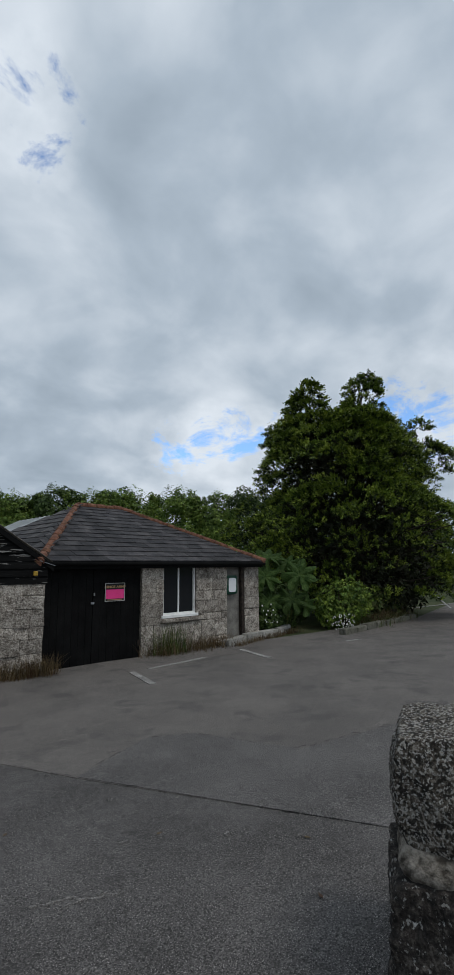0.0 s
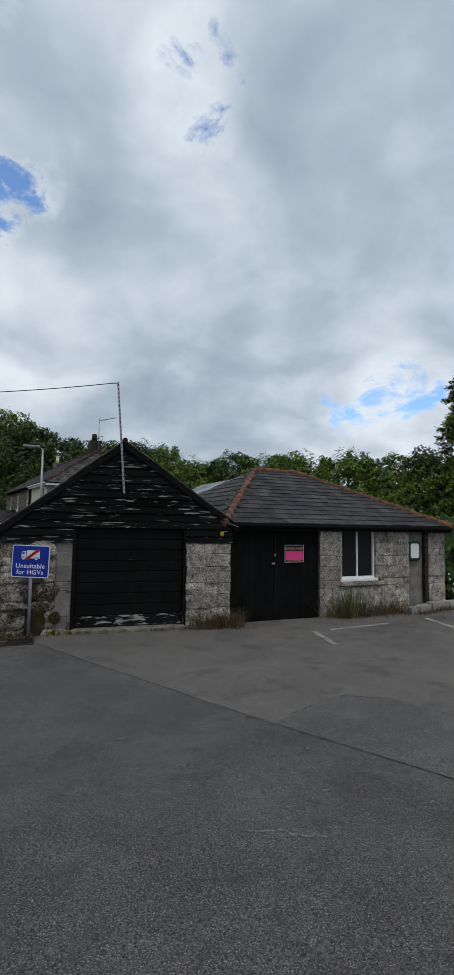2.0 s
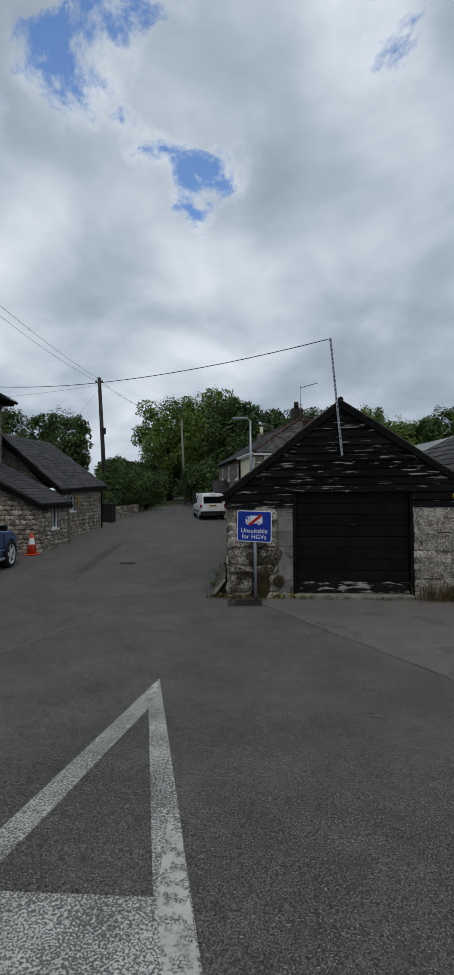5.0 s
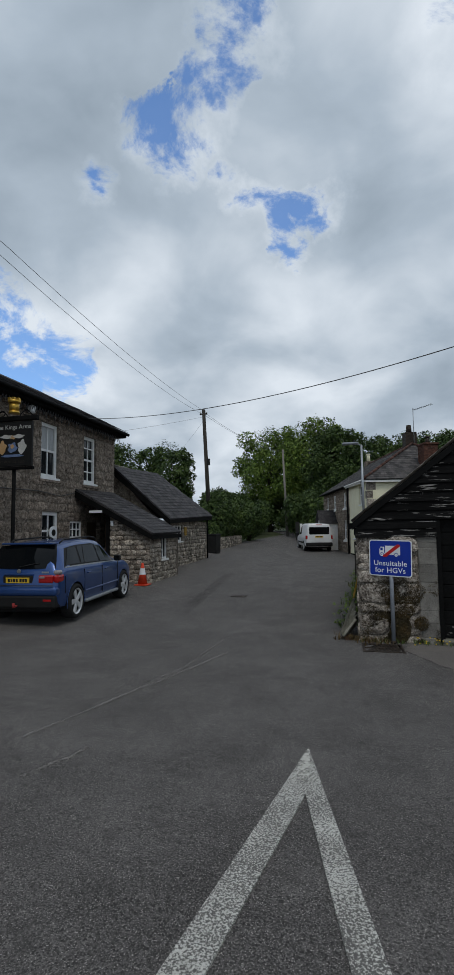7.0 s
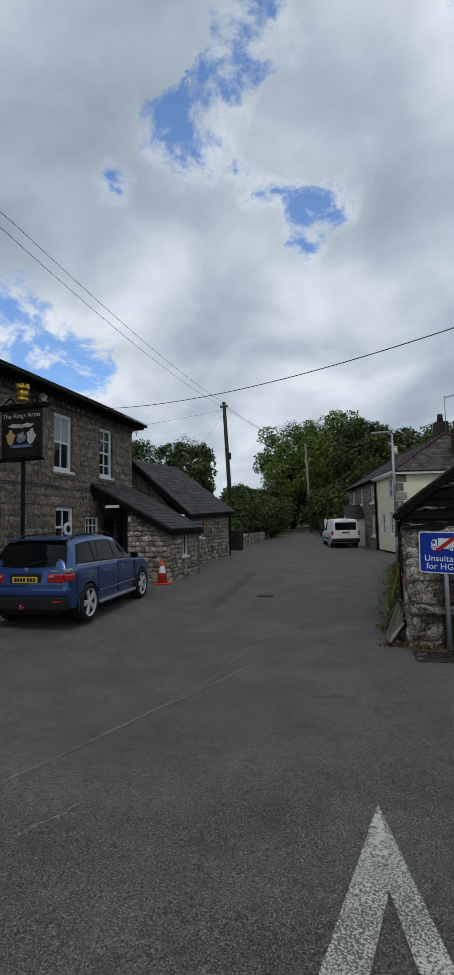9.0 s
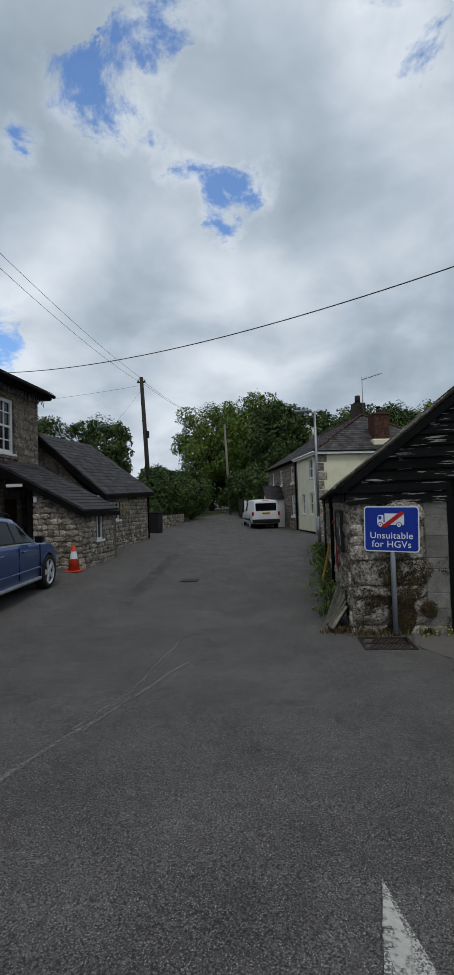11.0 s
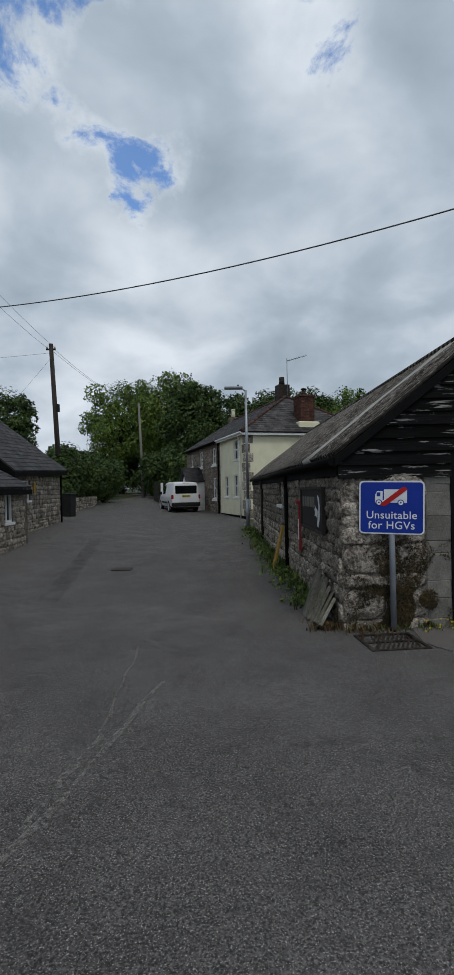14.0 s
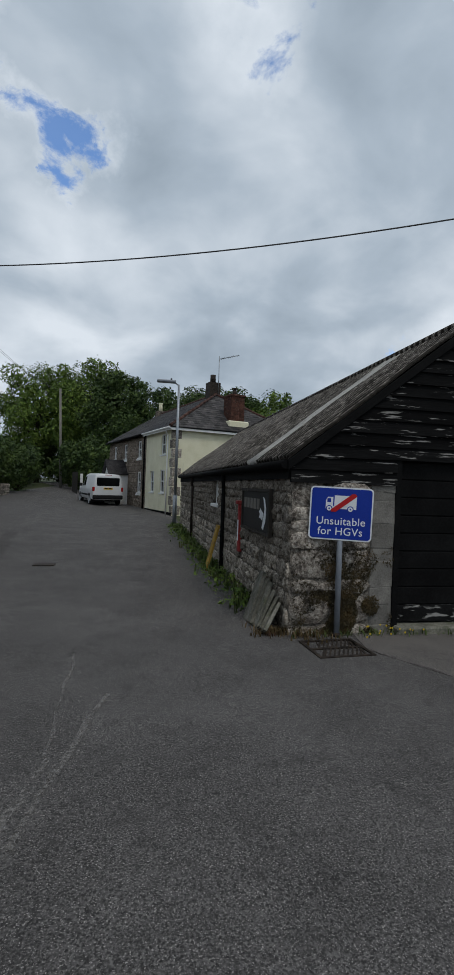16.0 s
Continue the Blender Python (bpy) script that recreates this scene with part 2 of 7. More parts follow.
MORTAR_DARK = Mat("dark_mortar", [(.07, .057, .045, 1), (.18, .150, .12, 1), (.31, .262, .212, 1)], 8, .95, 1.0, 35, vary=0, stain=.35, depth=.05).patch((.03, .026, .022, 1), 9, .57, .68, strength=.7).m
BLOCKWORK = Mat("concrete_block", [(.12, .112, .10, 1), (.18, .17, .153, 1), (.235, .225, .20, 1)], 5, .92, .6, 60, vary=.16, stain=.3).patch((.06, .055, .05, 1), 7, .6, .75, strength=.5).m
BOARD = Mat("flaking_black_paint", [grey(.004), grey(.007), grey(.011)], 4, .85, .35, 50, vary=.25, squash=(.12, 1, 1.5), stain=.2, spec=.05).patch((.26, .25, .235, 1), 7.5, .605, .63, squash=(2.6, 1, 2.4), detail=10, strength=.95).m
BLACK_PAINT = Mat("black_paint", [grey(.0045), grey(.007), grey(.010)], 3, .7, .15, 40, vary=0, stain=.2, spec=.05).m
BLACK_DOOR = Mat("scuffed_black_paint", [grey(.0045), grey(.007), grey(.010)], 3, .7, .15, 40, vary=.1, stain=.2, spec=.05).m
DOOR_FLAKED = Mat("bottom_panel_flaked_paint", [grey(.006), grey(.01), grey(.014)], 3, .7, .3, 40, vary=0, spec=.05).patch((.33, .32, .3, 1), 11, .54, .60, squash=(.35, 1, 1.6), strength=.9).m
SLATE = Mat("roof_slate", [(.018, .0165, .018, 1), (.038, .035, .037, 1), (.074, .068, .067, 1)], 3, .7, .5, 40, vary=.42, stain=.25).patch((.14, .135, .12, 1), 26, .61, .70, strength=.7).m
SLATE_BULK = Mat("slate_roofing", [(.03, .029, .03, 1), (.058, .053, .052, 1), (.105, .096, .09, 1)], 3, .75, .5, 40, vary=.42, stain=.25, island=True).patch((.09, .085, .07, 1), 18, .64, .73, strength=.6).m
def dark_furrows(mat, pitch, colour, reach=.75):
    """Moss and painted rib shade: darkens furrows of a corrugated sheet laid along y."""
    sp = mat.n.new("ShaderNodeSeparateXYZ")
    mat.l.new(mat.geo.outputs["Position"], sp.inputs[0])
    wave = mat.math("SINE", mat.math("MULTIPLY", mat.math("ADD", sp.outputs[1], .04), 2 * math.pi / pitch))
    f = mat.math("ADD", mat.math("MULTIPLY", wave, -1.9), mat.math("MULTIPLY", mat.math("SUBTRACT", mat.noise(17, 6, .65, (.30, 1.0, .30)), .38), 5.0), clamp=True)
    mx = mat.n.new("ShaderNodeMix")
    mx.data_type = "RGBA"
    mat.l.new(mat.math("MULTIPLY", f, reach), mx.inputs[0])
    mat.l.new(mat.col, mx.inputs[6])
    mx.inputs[7].default_value = colour
    mat.col = mx.outputs[2]
    mat.l.new(mat.col, mat.b.inputs["Base Color"])
    return mat


CORRUGATED = dark_furrows(Mat("lichened_fibre_cement", [(.05, .043, .038, 1), (.14, .124, .11, 1), (.31, .278, .245, 1)], 5, .95, .9, 26, vary=0, stain=.3, depth=.05, spec=.1).patch((.40, .37, .32, 1), 24, .57, .63, strength=.8).patch((.018, .016, .013, 1), 19, .57, .62, strength=.85), .146, (.016, .014, .011, 1), .93).m
CLEAR_SHEET = Mat("pale_roof_sheet", [(.30, .29, .27, 1), (.38, .37, .34, 1), (.46, .44, .41, 1)], 4, .8, .4, 30, vary=0, stain=.3).patch((.05, .045, .04, 1), 24, .6, .7, strength=.7).m
RIDGE_TILE = Mat("terracotta_ridge", [(.09, .04, .026, 1), (.17, .075, .048, 1), (.26, .13, .085, 1)], 12, .9, .8, 50, vary=.2, stain=.3).patch((.07, .075, .03, 1), 13, .56, .68, strength=.7).m
OLD_RIDGE = Mat("sooty_ridge_tile", [(.035, .02, .017, 1), (.075, .038, .03, 1), (.12, .065, .05, 1)], 12, .9, .8, 50, vary=.2, stain=.3).m
METAL_ROOF = Mat("pale_metal_roof", [(.58, .61, .61, 1), (.66, .69, .69, 1), (.72, .75, .75, 1)], 2, .6, .1, 40, metal=0, vary=0, stain=.15).m
CREAM = Mat("cream_render", [(.72, .68, .48, 1), (.79, .75, .55, 1), (.84, .80, .61, 1)], 2, .9, .2, 50, vary=0, stain=.12).patch((.40, .37, .27, 1), 1.6, .62, .8, squash=(1, 1, .3), strength=.5).m
WHITE = Mat("white_paint", [(.72, .72, .70, 1), (.80, .80, .78, 1), (.85, .85, .83, 1)], 5, .5, .05, 60, vary=0, stain=.08).m
CURTAIN = Mat("net_curtain", [(.35, .36, .36, 1), (.5, .51, .51, 1)], 6, .9, .2, 40, vary=0, squash=(9, 9, .6)).m
BRICK = Mat("red_brick", [(.045, .024, .019, 1), (.085, .038, .027, 1), (.13, .06, .043, 1)], 8, .9, .4, 50, vary=.25, stain=.2).m
WOOD_POLE = Mat("weathered_pole", [(.022, .019, .016, 1), (.038, .033, .028, 1), (.06, .052, .043, 1)], 5, .9, .4, 50, vary=0, squash=(4, 4, .3)).m
PALE_POLE = Mat("grey_weathered_pole", [(.16, .15, .13, 1), (.22, .205, .18, 1)], 5, .9, .4, 50, vary=0, squash=(4, 4, .3)).m
STEEL = Mat("galvanised_steel", [(.27, .29, .31, 1), (.33, .35, .37, 1), (.38, .40, .42, 1)], 9, .45, .08, 60, metal=.6, vary=0, stain=.1).m
GREY_PAINT = Mat("grey_post_paint", [(.20, .22, .25, 1), (.26, .28, .31, 1)], 9, .45, .08, 60, metal=.2, vary=0, stain=.1).m
IRON = Mat("rusty_iron", [(.020, .017, .015, 1), (.045, .036, .03, 1), (.08, .06, .045, 1)], 14, .7, .4, 60, metal=.5, vary=0).m
CABLE = Mat("black_cable", [grey(.07), grey(.12)], 9, .6, 0, vary=0).m
SIGN_BLUE = Mat("blue_sheeting", [(.007, .03, .28, 1), (.009, .037, .32, 1)], 4, .35, .02, 60, vary=0, stain=.08).m
SIGN_WHITE = Mat("white_sheeting", [(.72, .74, .76, 1), (.78, .8, .82, 1)], 4, .4, .02, 60, vary=0, stain=.06).m
SIGN_RED = Mat("red_sheeting", [(.42, .012, .014, 1), (.5, .02, .02, 1)], 4, .4, .02, 60, vary=0, stain=.06).m
PINK = Mat("fluorescent_pink_card", [(.75, .045, .22, 1), (.82, .06, .27, 1)], 4, .6, .02, 60, vary=0, stain=.06).m
SIGN_BLACK = Mat("black_card", [grey(.01), grey(.016)], 4, .5, .02, 60, vary=0).m
GOLD = Mat("gilded_metal", [(.45, .27, .04, 1), (.62, .40, .08, 1)], 12, .35, .15, 60, metal=.7, vary=0).m
OCHRE = Mat("ochre_lettering", [(.42, .26, .12, 1), (.5, .32, .16, 1)], 12, .6, 0, vary=0).m
PALE_LETTER = Mat("pale_lettering", [(.42, .42, .40, 1), (.5, .5, .48, 1)], 12, .6, 0, vary=0).m
CREST_BLUE = Mat("crest_blue_paint", [(.10, .15, .28, 1), (.16, .22, .36, 1)], 12, .6, 0, vary=0).m
RED_PAINT = Mat("faded_red_paint", [(.26, .03, .03, 1), (.36, .05, .045, 1)], 8, .7, .2, vary=0, stain=.3).m
YELLOW_WOOD = Mat("faded_yellow_paint", [(.34, .20, .03, 1), (.46, .29, .06, 1)], 8, .8, .3, vary=0, stain=.35).patch((.12, .09, .06, 1), 9, .55, .68, strength=.8).m
STONE_SLAB = Mat("mossy_stone_slab", [(.07, .07, .055, 1), (.13, .125, .10, 1), (.2, .19, .16, 1)], 6, .93, .5, 45, vary=.3, stain=.3).patch((.06, .075, .03, 1), 7, .56, .7, strength=.6).m
CONCRETE = Mat("kerb_concrete", [(.24, .23, .21, 1), (.33, .32, .29, 1), (.40, .39, .36, 1)], 6, .92, .4, 55, vary=.15, stain=.3).patch((.08, .08, .06, 1), 9, .58, .72, strength=.6).m
CAR_BLUE = Mat("blue_metallic_paint", [(.016, .058, .20, 1), (.021, .070, .235, 1)], 3, .38, .0, 200, metal=.5, vary=0, stain=.05, spec=.5)
CAR_BLUE.b.inputs["Coat Weight"].default_value, CAR_BLUE.b.inputs["Coat Roughness"].default_value = .8, .05
CAR_BLUE = CAR_BLUE.m
CAR_WHITE = Mat("white_car_paint", [(.66, .67, .68, 1), (.72, .73, .74, 1)], 3, .3, 0, 200, vary=0, stain=.05, spec=.5).m
CAR_TRIM = Mat("black_car_plastic", [grey(.010), grey(.016)], 6, .55, .05, 80, vary=0).m
TYRE = Mat("tyre_rubber", [grey(.012), grey(.022)], 9, .85, .2, 80, vary=0).m
ALLOY = Mat("alloy_wheel", [(.60, .61, .62, 1), (.7, .71, .72, 1)], 9, .35, 0, 80, metal=.35, vary=0).m
LAMP_RED = Mat("red_lens", [(.30, .006, .008, 1), (.4, .012, .012, 1)], 9, .15, 0, 80, vary=0, spec=.7).m
LAMP_CLEAR = Mat("pale_lens", [(.25, .22, .22, 1), (.32, .3, .3, 1)], 9, .15, 0, 80, vary=0, spec=.7).m
PLATE_YELLOW = Mat("yellow_plate", [(.62, .40, .03, 1), (.68, .45, .04, 1)], 9, .4, 0, 80, vary=0).m
ORANGE = Mat("orange_cone_plastic", [(.55, .05, .02, 1), (.66, .075, .03, 1)], 6, .55, .05, 60, vary=0, stain=.15).m
BIN_BLACK = Mat("black_bin_plastic", [grey(.012), grey(.02)], 6, .5, .05, vary=0).m
GREEN_PLASTIC = Mat("dark_green_plastic", [(.01, .05, .03, 1), (.015, .07, .045, 1)], 6, .4, .05, vary=0).m
BROWN_DOOR = Mat("brown_timber_door", [(.06, .035, .02, 1), (.09, .055, .03, 1)], 5, .6, .2, vary=0, squash=(3, 3, .4)).m
BARK = Mat("bark", [(.03, .024, .018, 1), (.06, .048, .036, 1)], 6, .95, .7, 30, vary=0, squash=(2, 2, .4)).m


def leaf_mat(name, cols, scale=.6):
    m = Mat(name, cols, scale, .6, 0, 6, vary=.35, stain=.25, island=True, spec=.25)
    m.b.inputs["Transmission Weight"].default_value = 0.0
    return m.m


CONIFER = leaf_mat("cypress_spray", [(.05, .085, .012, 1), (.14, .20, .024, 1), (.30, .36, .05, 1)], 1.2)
# darker copy of the spray: shade between the tufts put into its colour
CONIFER_SHADE = leaf_mat("cypress_spray_shade", [(.012, .022, .006, 1), (.024, .042, .009, 1), (.045, .066, .014, 1)], 1.2)
# near-black leaf colour that paints the shade inside the crown
INNER_SHADE = leaf_mat("shaded_cypress_spray", [(.008, .012, .004, 1), (.018, .024, .008, 1), (.035, .03, .014, 1)], 1.2)
LEAF_DARK = leaf_mat("dark_foliage", [(.018, .038, .010, 1), (.046, .080, .019, 1), (.10, .145, .034, 1)], 1.1)
LEAF_MID = leaf_mat("hedge_foliage", [(.038, .078, .013, 1), (.10, .16, .025, 1), (.185, .25, .045, 1)], 1.1)
LEAF_BRIGHT = leaf_mat("bright_shrub_foliage", [(.03, .065, .010, 1), (.095, .155, .02, 1), (.22, .285, .042, 1)], 5)
GUNNERA = Mat("gunnera_leaf", [(.030, .066, .014, 1), (.058, .108, .025, 1), (.10, .16, .042, 1)], 6, .7, .6, 22, vary=.25).m
DRY = leaf_mat("dry_stems", [(.07, .048, .022, 1), (.13, .092, .042, 1), (.07, .036, .02, 1)], 3)
GRASS = leaf_mat("weed_blades", [(.035, .06, .014, 1), (.07, .10, .025, 1), (.13, .13, .045, 1)], 3)
PETAL = Mat("white_petal", [(.6, .6, .56, 1), (.7, .7, .66, 1)], 9, .7, 0, vary=0).m
YELLOW_PETAL = Mat("yellow_petal", [(.5, .36, .02, 1), (.6, .42, .03, 1)], 9, .7, 0, vary=0).m


def glass_mat(name, tint, rough=0.04):
    m = bpy.data.materials.new(name)
    m.use_nodes = True
    b = m.node_tree.nodes["Principled BSDF"]
    b.inputs["Base Color"].default_value, b.inputs["Roughness"].default_value = tint, rough
    b.inputs["Specular IOR Level"].default_value = 0.28
    return m


PANE = glass_mat("dark_window_glass", (.012, .014, .016, 1))
CAR_GLASS = glass_mat("tinted_car_glass", (.004, .005, .006, 1), .03)
CAR_GLASS.node_tree.nodes["Principled BSDF"].inputs["Specular IOR Level"].default_value = .18
CLEAR = bpy.data.materials.new("clear_glass")
CLEAR.use_nodes = True
cb = CLEAR.node_tree.nodes["Principled BSDF"]
cb.inputs["Transmission Weight"].default_value, cb.inputs["Roughness"].default_value, cb.inputs["IOR"].default_value = 1.0, 0.02, 1.1


# ---- building helpers ----
def link(name, bm, material, parent=None, label="", m=None):
    me = bpy.data.meshes.new(name)
    bm.to_mesh(me)
    bm.free()
    me.materials.append(material)
    ob = new(name, me)
    if m is not None:
        ob.matrix_world = m
    if parent is not None:
        ob.parent = parent
    if label:
        ob["label"] = label
    return ob


def part(name, bm, material, parent, label=""):
    return link(name, bm, material, parent, label)


def thing(name, m, label, category, group="", kind=""):
    ob = new(name)
    ob.matrix_world = m
    return tagged(ob, label, category, group, kind)


def box(x0, x1, y0, y1, z0, z1, bevel=0.0, bm=None, seg=1):
    own = bmesh.new()
    bmesh.ops.create_cube(own, size=1)
    bmesh.ops.scale(own, vec=(x1 - x0, y1 - y0, z1 - z0), verts=own.verts)
    bmesh.ops.translate(own, vec=((x0 + x1) / 2, (y0 + y1) / 2, (z0 + z1) / 2), verts=own.verts)
    if bevel:
        bmesh.ops.bevel(own, geom=own.edges[:], offset=bevel, segments=seg, affect="EDGES", profile=0.5)
    return merge(bm, own)


def merge(bm, own):
    if bm is None:
        return own
    me = bpy.data.meshes.new("tmp")
    own.to_mesh(me)
    own.free()
    bm.from_mesh(me)
    bpy.data.meshes.remove(me)
    return bm


def rod(a, b, r0, r1=None, seg=10, bm=None, caps=True):
    """A tapered rod from a to b."""
    a, b = Vector(a), Vector(b)
    own = bmesh.new()
    bmesh.ops.create_cone(own, cap_ends=caps, segments=seg, radius1=r0, radius2=r0 if r1 is None else r1, depth=(b - a).length)
    turn = (b - a).to_track_quat("Z", "Y").to_matrix().to_4x4()
    bmesh.ops.transform(own, matrix=Matrix.Translation((a + b) / 2) @ turn, verts=own.verts)
    for f in own.faces:
        f.smooth = len(f.verts) == 4
    return merge(bm, own)


def prism(points, axis, lo, hi, bm=None, bevel=0.0):
    """A flat outline pulled along an axis: points are the two other coordinates, in order."""
    own = bmesh.new()
    def at(p, v):
        q = [p[0], p[1]]
        q.insert("xyz".index(axis), v)
        return q
    a = [own.verts.new(at(p, lo)) for p in points]
    b = [own.verts.new(at(p, hi)) for p in points]
    own.faces.new(a), own.faces.new(b)
    for i in range(len(points)):
        j = (i + 1) % len(points)
        own.faces.new((a[i], a[j], b[j], b[i]))
    bmesh.ops.recalc_face_normals(own, faces=own.faces)
    if bevel:
        bmesh.ops.bevel(own, geom=own.edges[:], offset=bevel, segments=1, affect="EDGES")
    return merge(bm, own)


def tube(points, r, seg=6, bm=None):
    for a, b in zip(points[:-1], points[1:]):
        bm = rod(a, b, r, seg=seg, bm=bm)
    return bm


def raw(name, verts, faces, material, parent=None, label="", smooth=False):
    me = bpy.data.meshes.new(name)
    me.from_pydata(verts if isinstance(verts, list) else verts.tolist(), [], faces if isinstance(faces, list) else faces.tolist())
    me.materials.append(material)
    if smooth:
        me.shade_smooth()
    ob = new(name, me)
    if parent is not None:
        ob.parent = parent
    if label:
        ob["label"] = label
    return ob


# ---- ground ----
HY = (-400, -60, -30, -15, -10, -5, -1, 4, 9, 15, 24, 35, 50, 90, 400)
HZ = (1.6, 1.0, .62, .34, .19, .0, -.14, -.15, -.08, .02, .17, .42, .75, 1.2, 3.0)


def smooth01(v):
    v = min(1, max(0, v))
    return v * v * (3 - 2 * v)


def height(x, y):
    """The height of the ground: the road dips by the garage and climbs gently away."""
    z = 0.0
    for s, w in ((-1.2, .25), (0, .5), (1.2, .25)):
        z += w * float(np.interp(y + s, HY, HZ))
    z += .08 * min(5.0, max(0, -x - 5.2)) * smooth01((y + 3) / 6)
    return z


def drape(poly, lift, step=0.5):
    """A convex outline laid on the ground."""
    xs, ys = [p[0] for p in poly], [p[1] for p in poly]
    nx, ny = max(1, math.ceil((max(xs) - min(xs)) / step)), max(1, math.ceil((max(ys) - min(ys)) / step))
    bm = bmesh.new()
    grid = [[bm.verts.new((min(xs) + (max(xs) - min(xs)) * i / nx, min(ys) + (max(ys) - min(ys)) * j / ny, 0)) for j in range(ny + 1)] for i in range(nx + 1)]
    for i in range(nx):
        for j in range(ny):
            bm.faces.new((grid[i][j], grid[i + 1][j], grid[i + 1][j + 1], grid[i][j + 1]))
    area = sum(a[0] * b[1] - b[0] * a[1] for a, b in zip(poly, poly[1:] + poly[:1]))
    for a, b in zip(poly, poly[1:] + poly[:1]):
        out = Vector((b[1] - a[1], a[0] - b[0], 0)) * (1 if area > 0 else -1)
        bmesh.ops.bisect_plane(bm, geom=bm.verts[:] + bm.edges[:] + bm.faces[:], plane_co=(a[0], a[1], 0), plane_no=out.normalized(), clear_outer=True, dist=1e-5)
    for v in bm.verts:
        v.co.z = height(v.co.x, v.co.y) + lift
    # a turned-down edge, so that the layer lies closed on what is below it
    rim = [e for e in bm.edges if e.is_boundary]
    low = bmesh.ops.extrude_edge_only(bm, edges=rim)["geom"]
    for v in low:
        if isinstance(v, bmesh.types.BMVert):
            v.co.z -= .02
    return bm


def spaced(near, far):
    v, out = 0.0, [0.0]
    while v < far:
        v += 0.5 if v < near else 0.5 * 1.25 ** (1 + (v - near) / max(near, 8))
        out.append(min(v, far))
    return out


gx = [-v for v in spaced(14, 400)][::-1] + spaced(26, 400)[1:]
gy = [-v for v in spaced(14, 400)][::-1] + spaced(36, 400)[1:]
verts = [(x, y, height(x, y) - .03) for x in gx for y in gy]
ny = len(gy)
faces = [(i * ny + j, (i + 1) * ny + j, (i + 1) * ny + j + 1, i * ny + j + 1) for i in range(len(gx) - 1) for j in range(ny - 1)]
ground = tagged(raw("ground", verts, faces, EARTH, smooth=True), "rough grass and bare earth round the yard", "ground", kind="structure")


def drapes(polys, lift, step=.5):
    bm = None
    for p in polys:
        own = drape(p, lift, step)
        bm = own if bm is None else merge(bm, own)
    return bm


road = link("road", drapes([[(-11.5, -40), (44, -40), (44, -.6), (-11.5, -.6)], [(-11.5, -.6), (-1.3, -.6), (-1.3, 17), (-2.7, 24), (-7, 44), (-10.5, 44), (-11.5, 24)],
                            [(-1.3, -.6), (-.3, -.6), (-.3, .1), (-1.3, .1)]], .004), ASPHALT)
tagged(road, "dark grey asphalt village lane with worn patches", "road", kind="structure")
lane = link("road_far", drape([(-10.5, 43.9), (-7, 43.9), (-12.5, 62), (-16, 62)], .004, 2.0), ASPHALT)
tagged(lane, "asphalt lane running into the shade of trees", "road", kind="structure")
yard = link("pavement", drapes([[(-.66, -.62), (1.87, -5.5), (44, -5.5), (44, -.62)], [(1.87, -5.5), (2.85, -7.2), (3.9, -9), (44, -9), (44, -5.5)], [(3.9, -9), (8.6, -16), (44, -16), (44, -9)],
                                [(-.66, -.62), (17.6, -.6), (17.6, 1.2), (3.1, .35), (-.55, .05)], [(17.6, -.6), (44, -.6), (44, 11), (17.6, 1.2)]], .009), OLD_ASPHALT)
tagged(yard, "worn lighter asphalt of the pub car park", "car park", kind="structure")
relaid = link("pavement_patch", drapes([[(1.87, -5.5), (2.9, -4.88), (3.4, -5.1), (3.93, -6.28), (3.32, -8.03), (2.85, -7.2)], [(3.93, -6.28), (5.4, -6.42), (6.6, -6.5), (12, -9.6), (4.24, -9.6), (3.32, -8.03)]], .0135), PATCH_ASPHALT)
tagged(relaid, "coarser blue-grey relaid patch in the car park", "car park", kind="structure")
# ---- stone walls ----
def rough_block(seed):
    """One rough rubble stone of unit size, front towards -y: an uneven rounded outline and a lumpy face."""
    rnd = random.Random(seed)
    bm = bmesh.new()
    n = 12
    square = rnd.uniform(2.6, 5.0)
    outline = []
    for i in range(n):
        a = 2 * math.pi * (i + rnd.uniform(-.3, .3)) / n
        c, s = math.cos(a), math.sin(a)
        r = .5 / (abs(c) ** square + abs(s) ** square) ** (1 / square) * rnd.uniform(.93, 1.06)
        outline.append((c * r, s * r))
    rings = []
    for scale, y in ((1.0, .5), (1.0, -.36), (.88, -.48), (.5, -.5)):
        rings.append([bm.verts.new((x * scale + (rnd.uniform(-.03, .03) if scale < 1 else 0), y + (rnd.uniform(-.09, .09) if y < 0 else 0), z * scale + (rnd.uniform(-.03, .03) if scale < 1 else 0))) for x, z in outline])
    for a, b in zip(rings[:-1], rings[1:]):
        for i in range(n):
            bm.faces.new((a[i], b[i], b[(i + 1) % n], a[(i + 1) % n]))
    bm.faces.new(rings[-1])
    bmesh.ops.recalc_face_normals(bm, faces=bm.faces)
    for f in bm.faces:
        f.smooth = True
    me = bpy.data.meshes.new("stone")
    bm.to_mesh(me)
    bm.free()
    return me


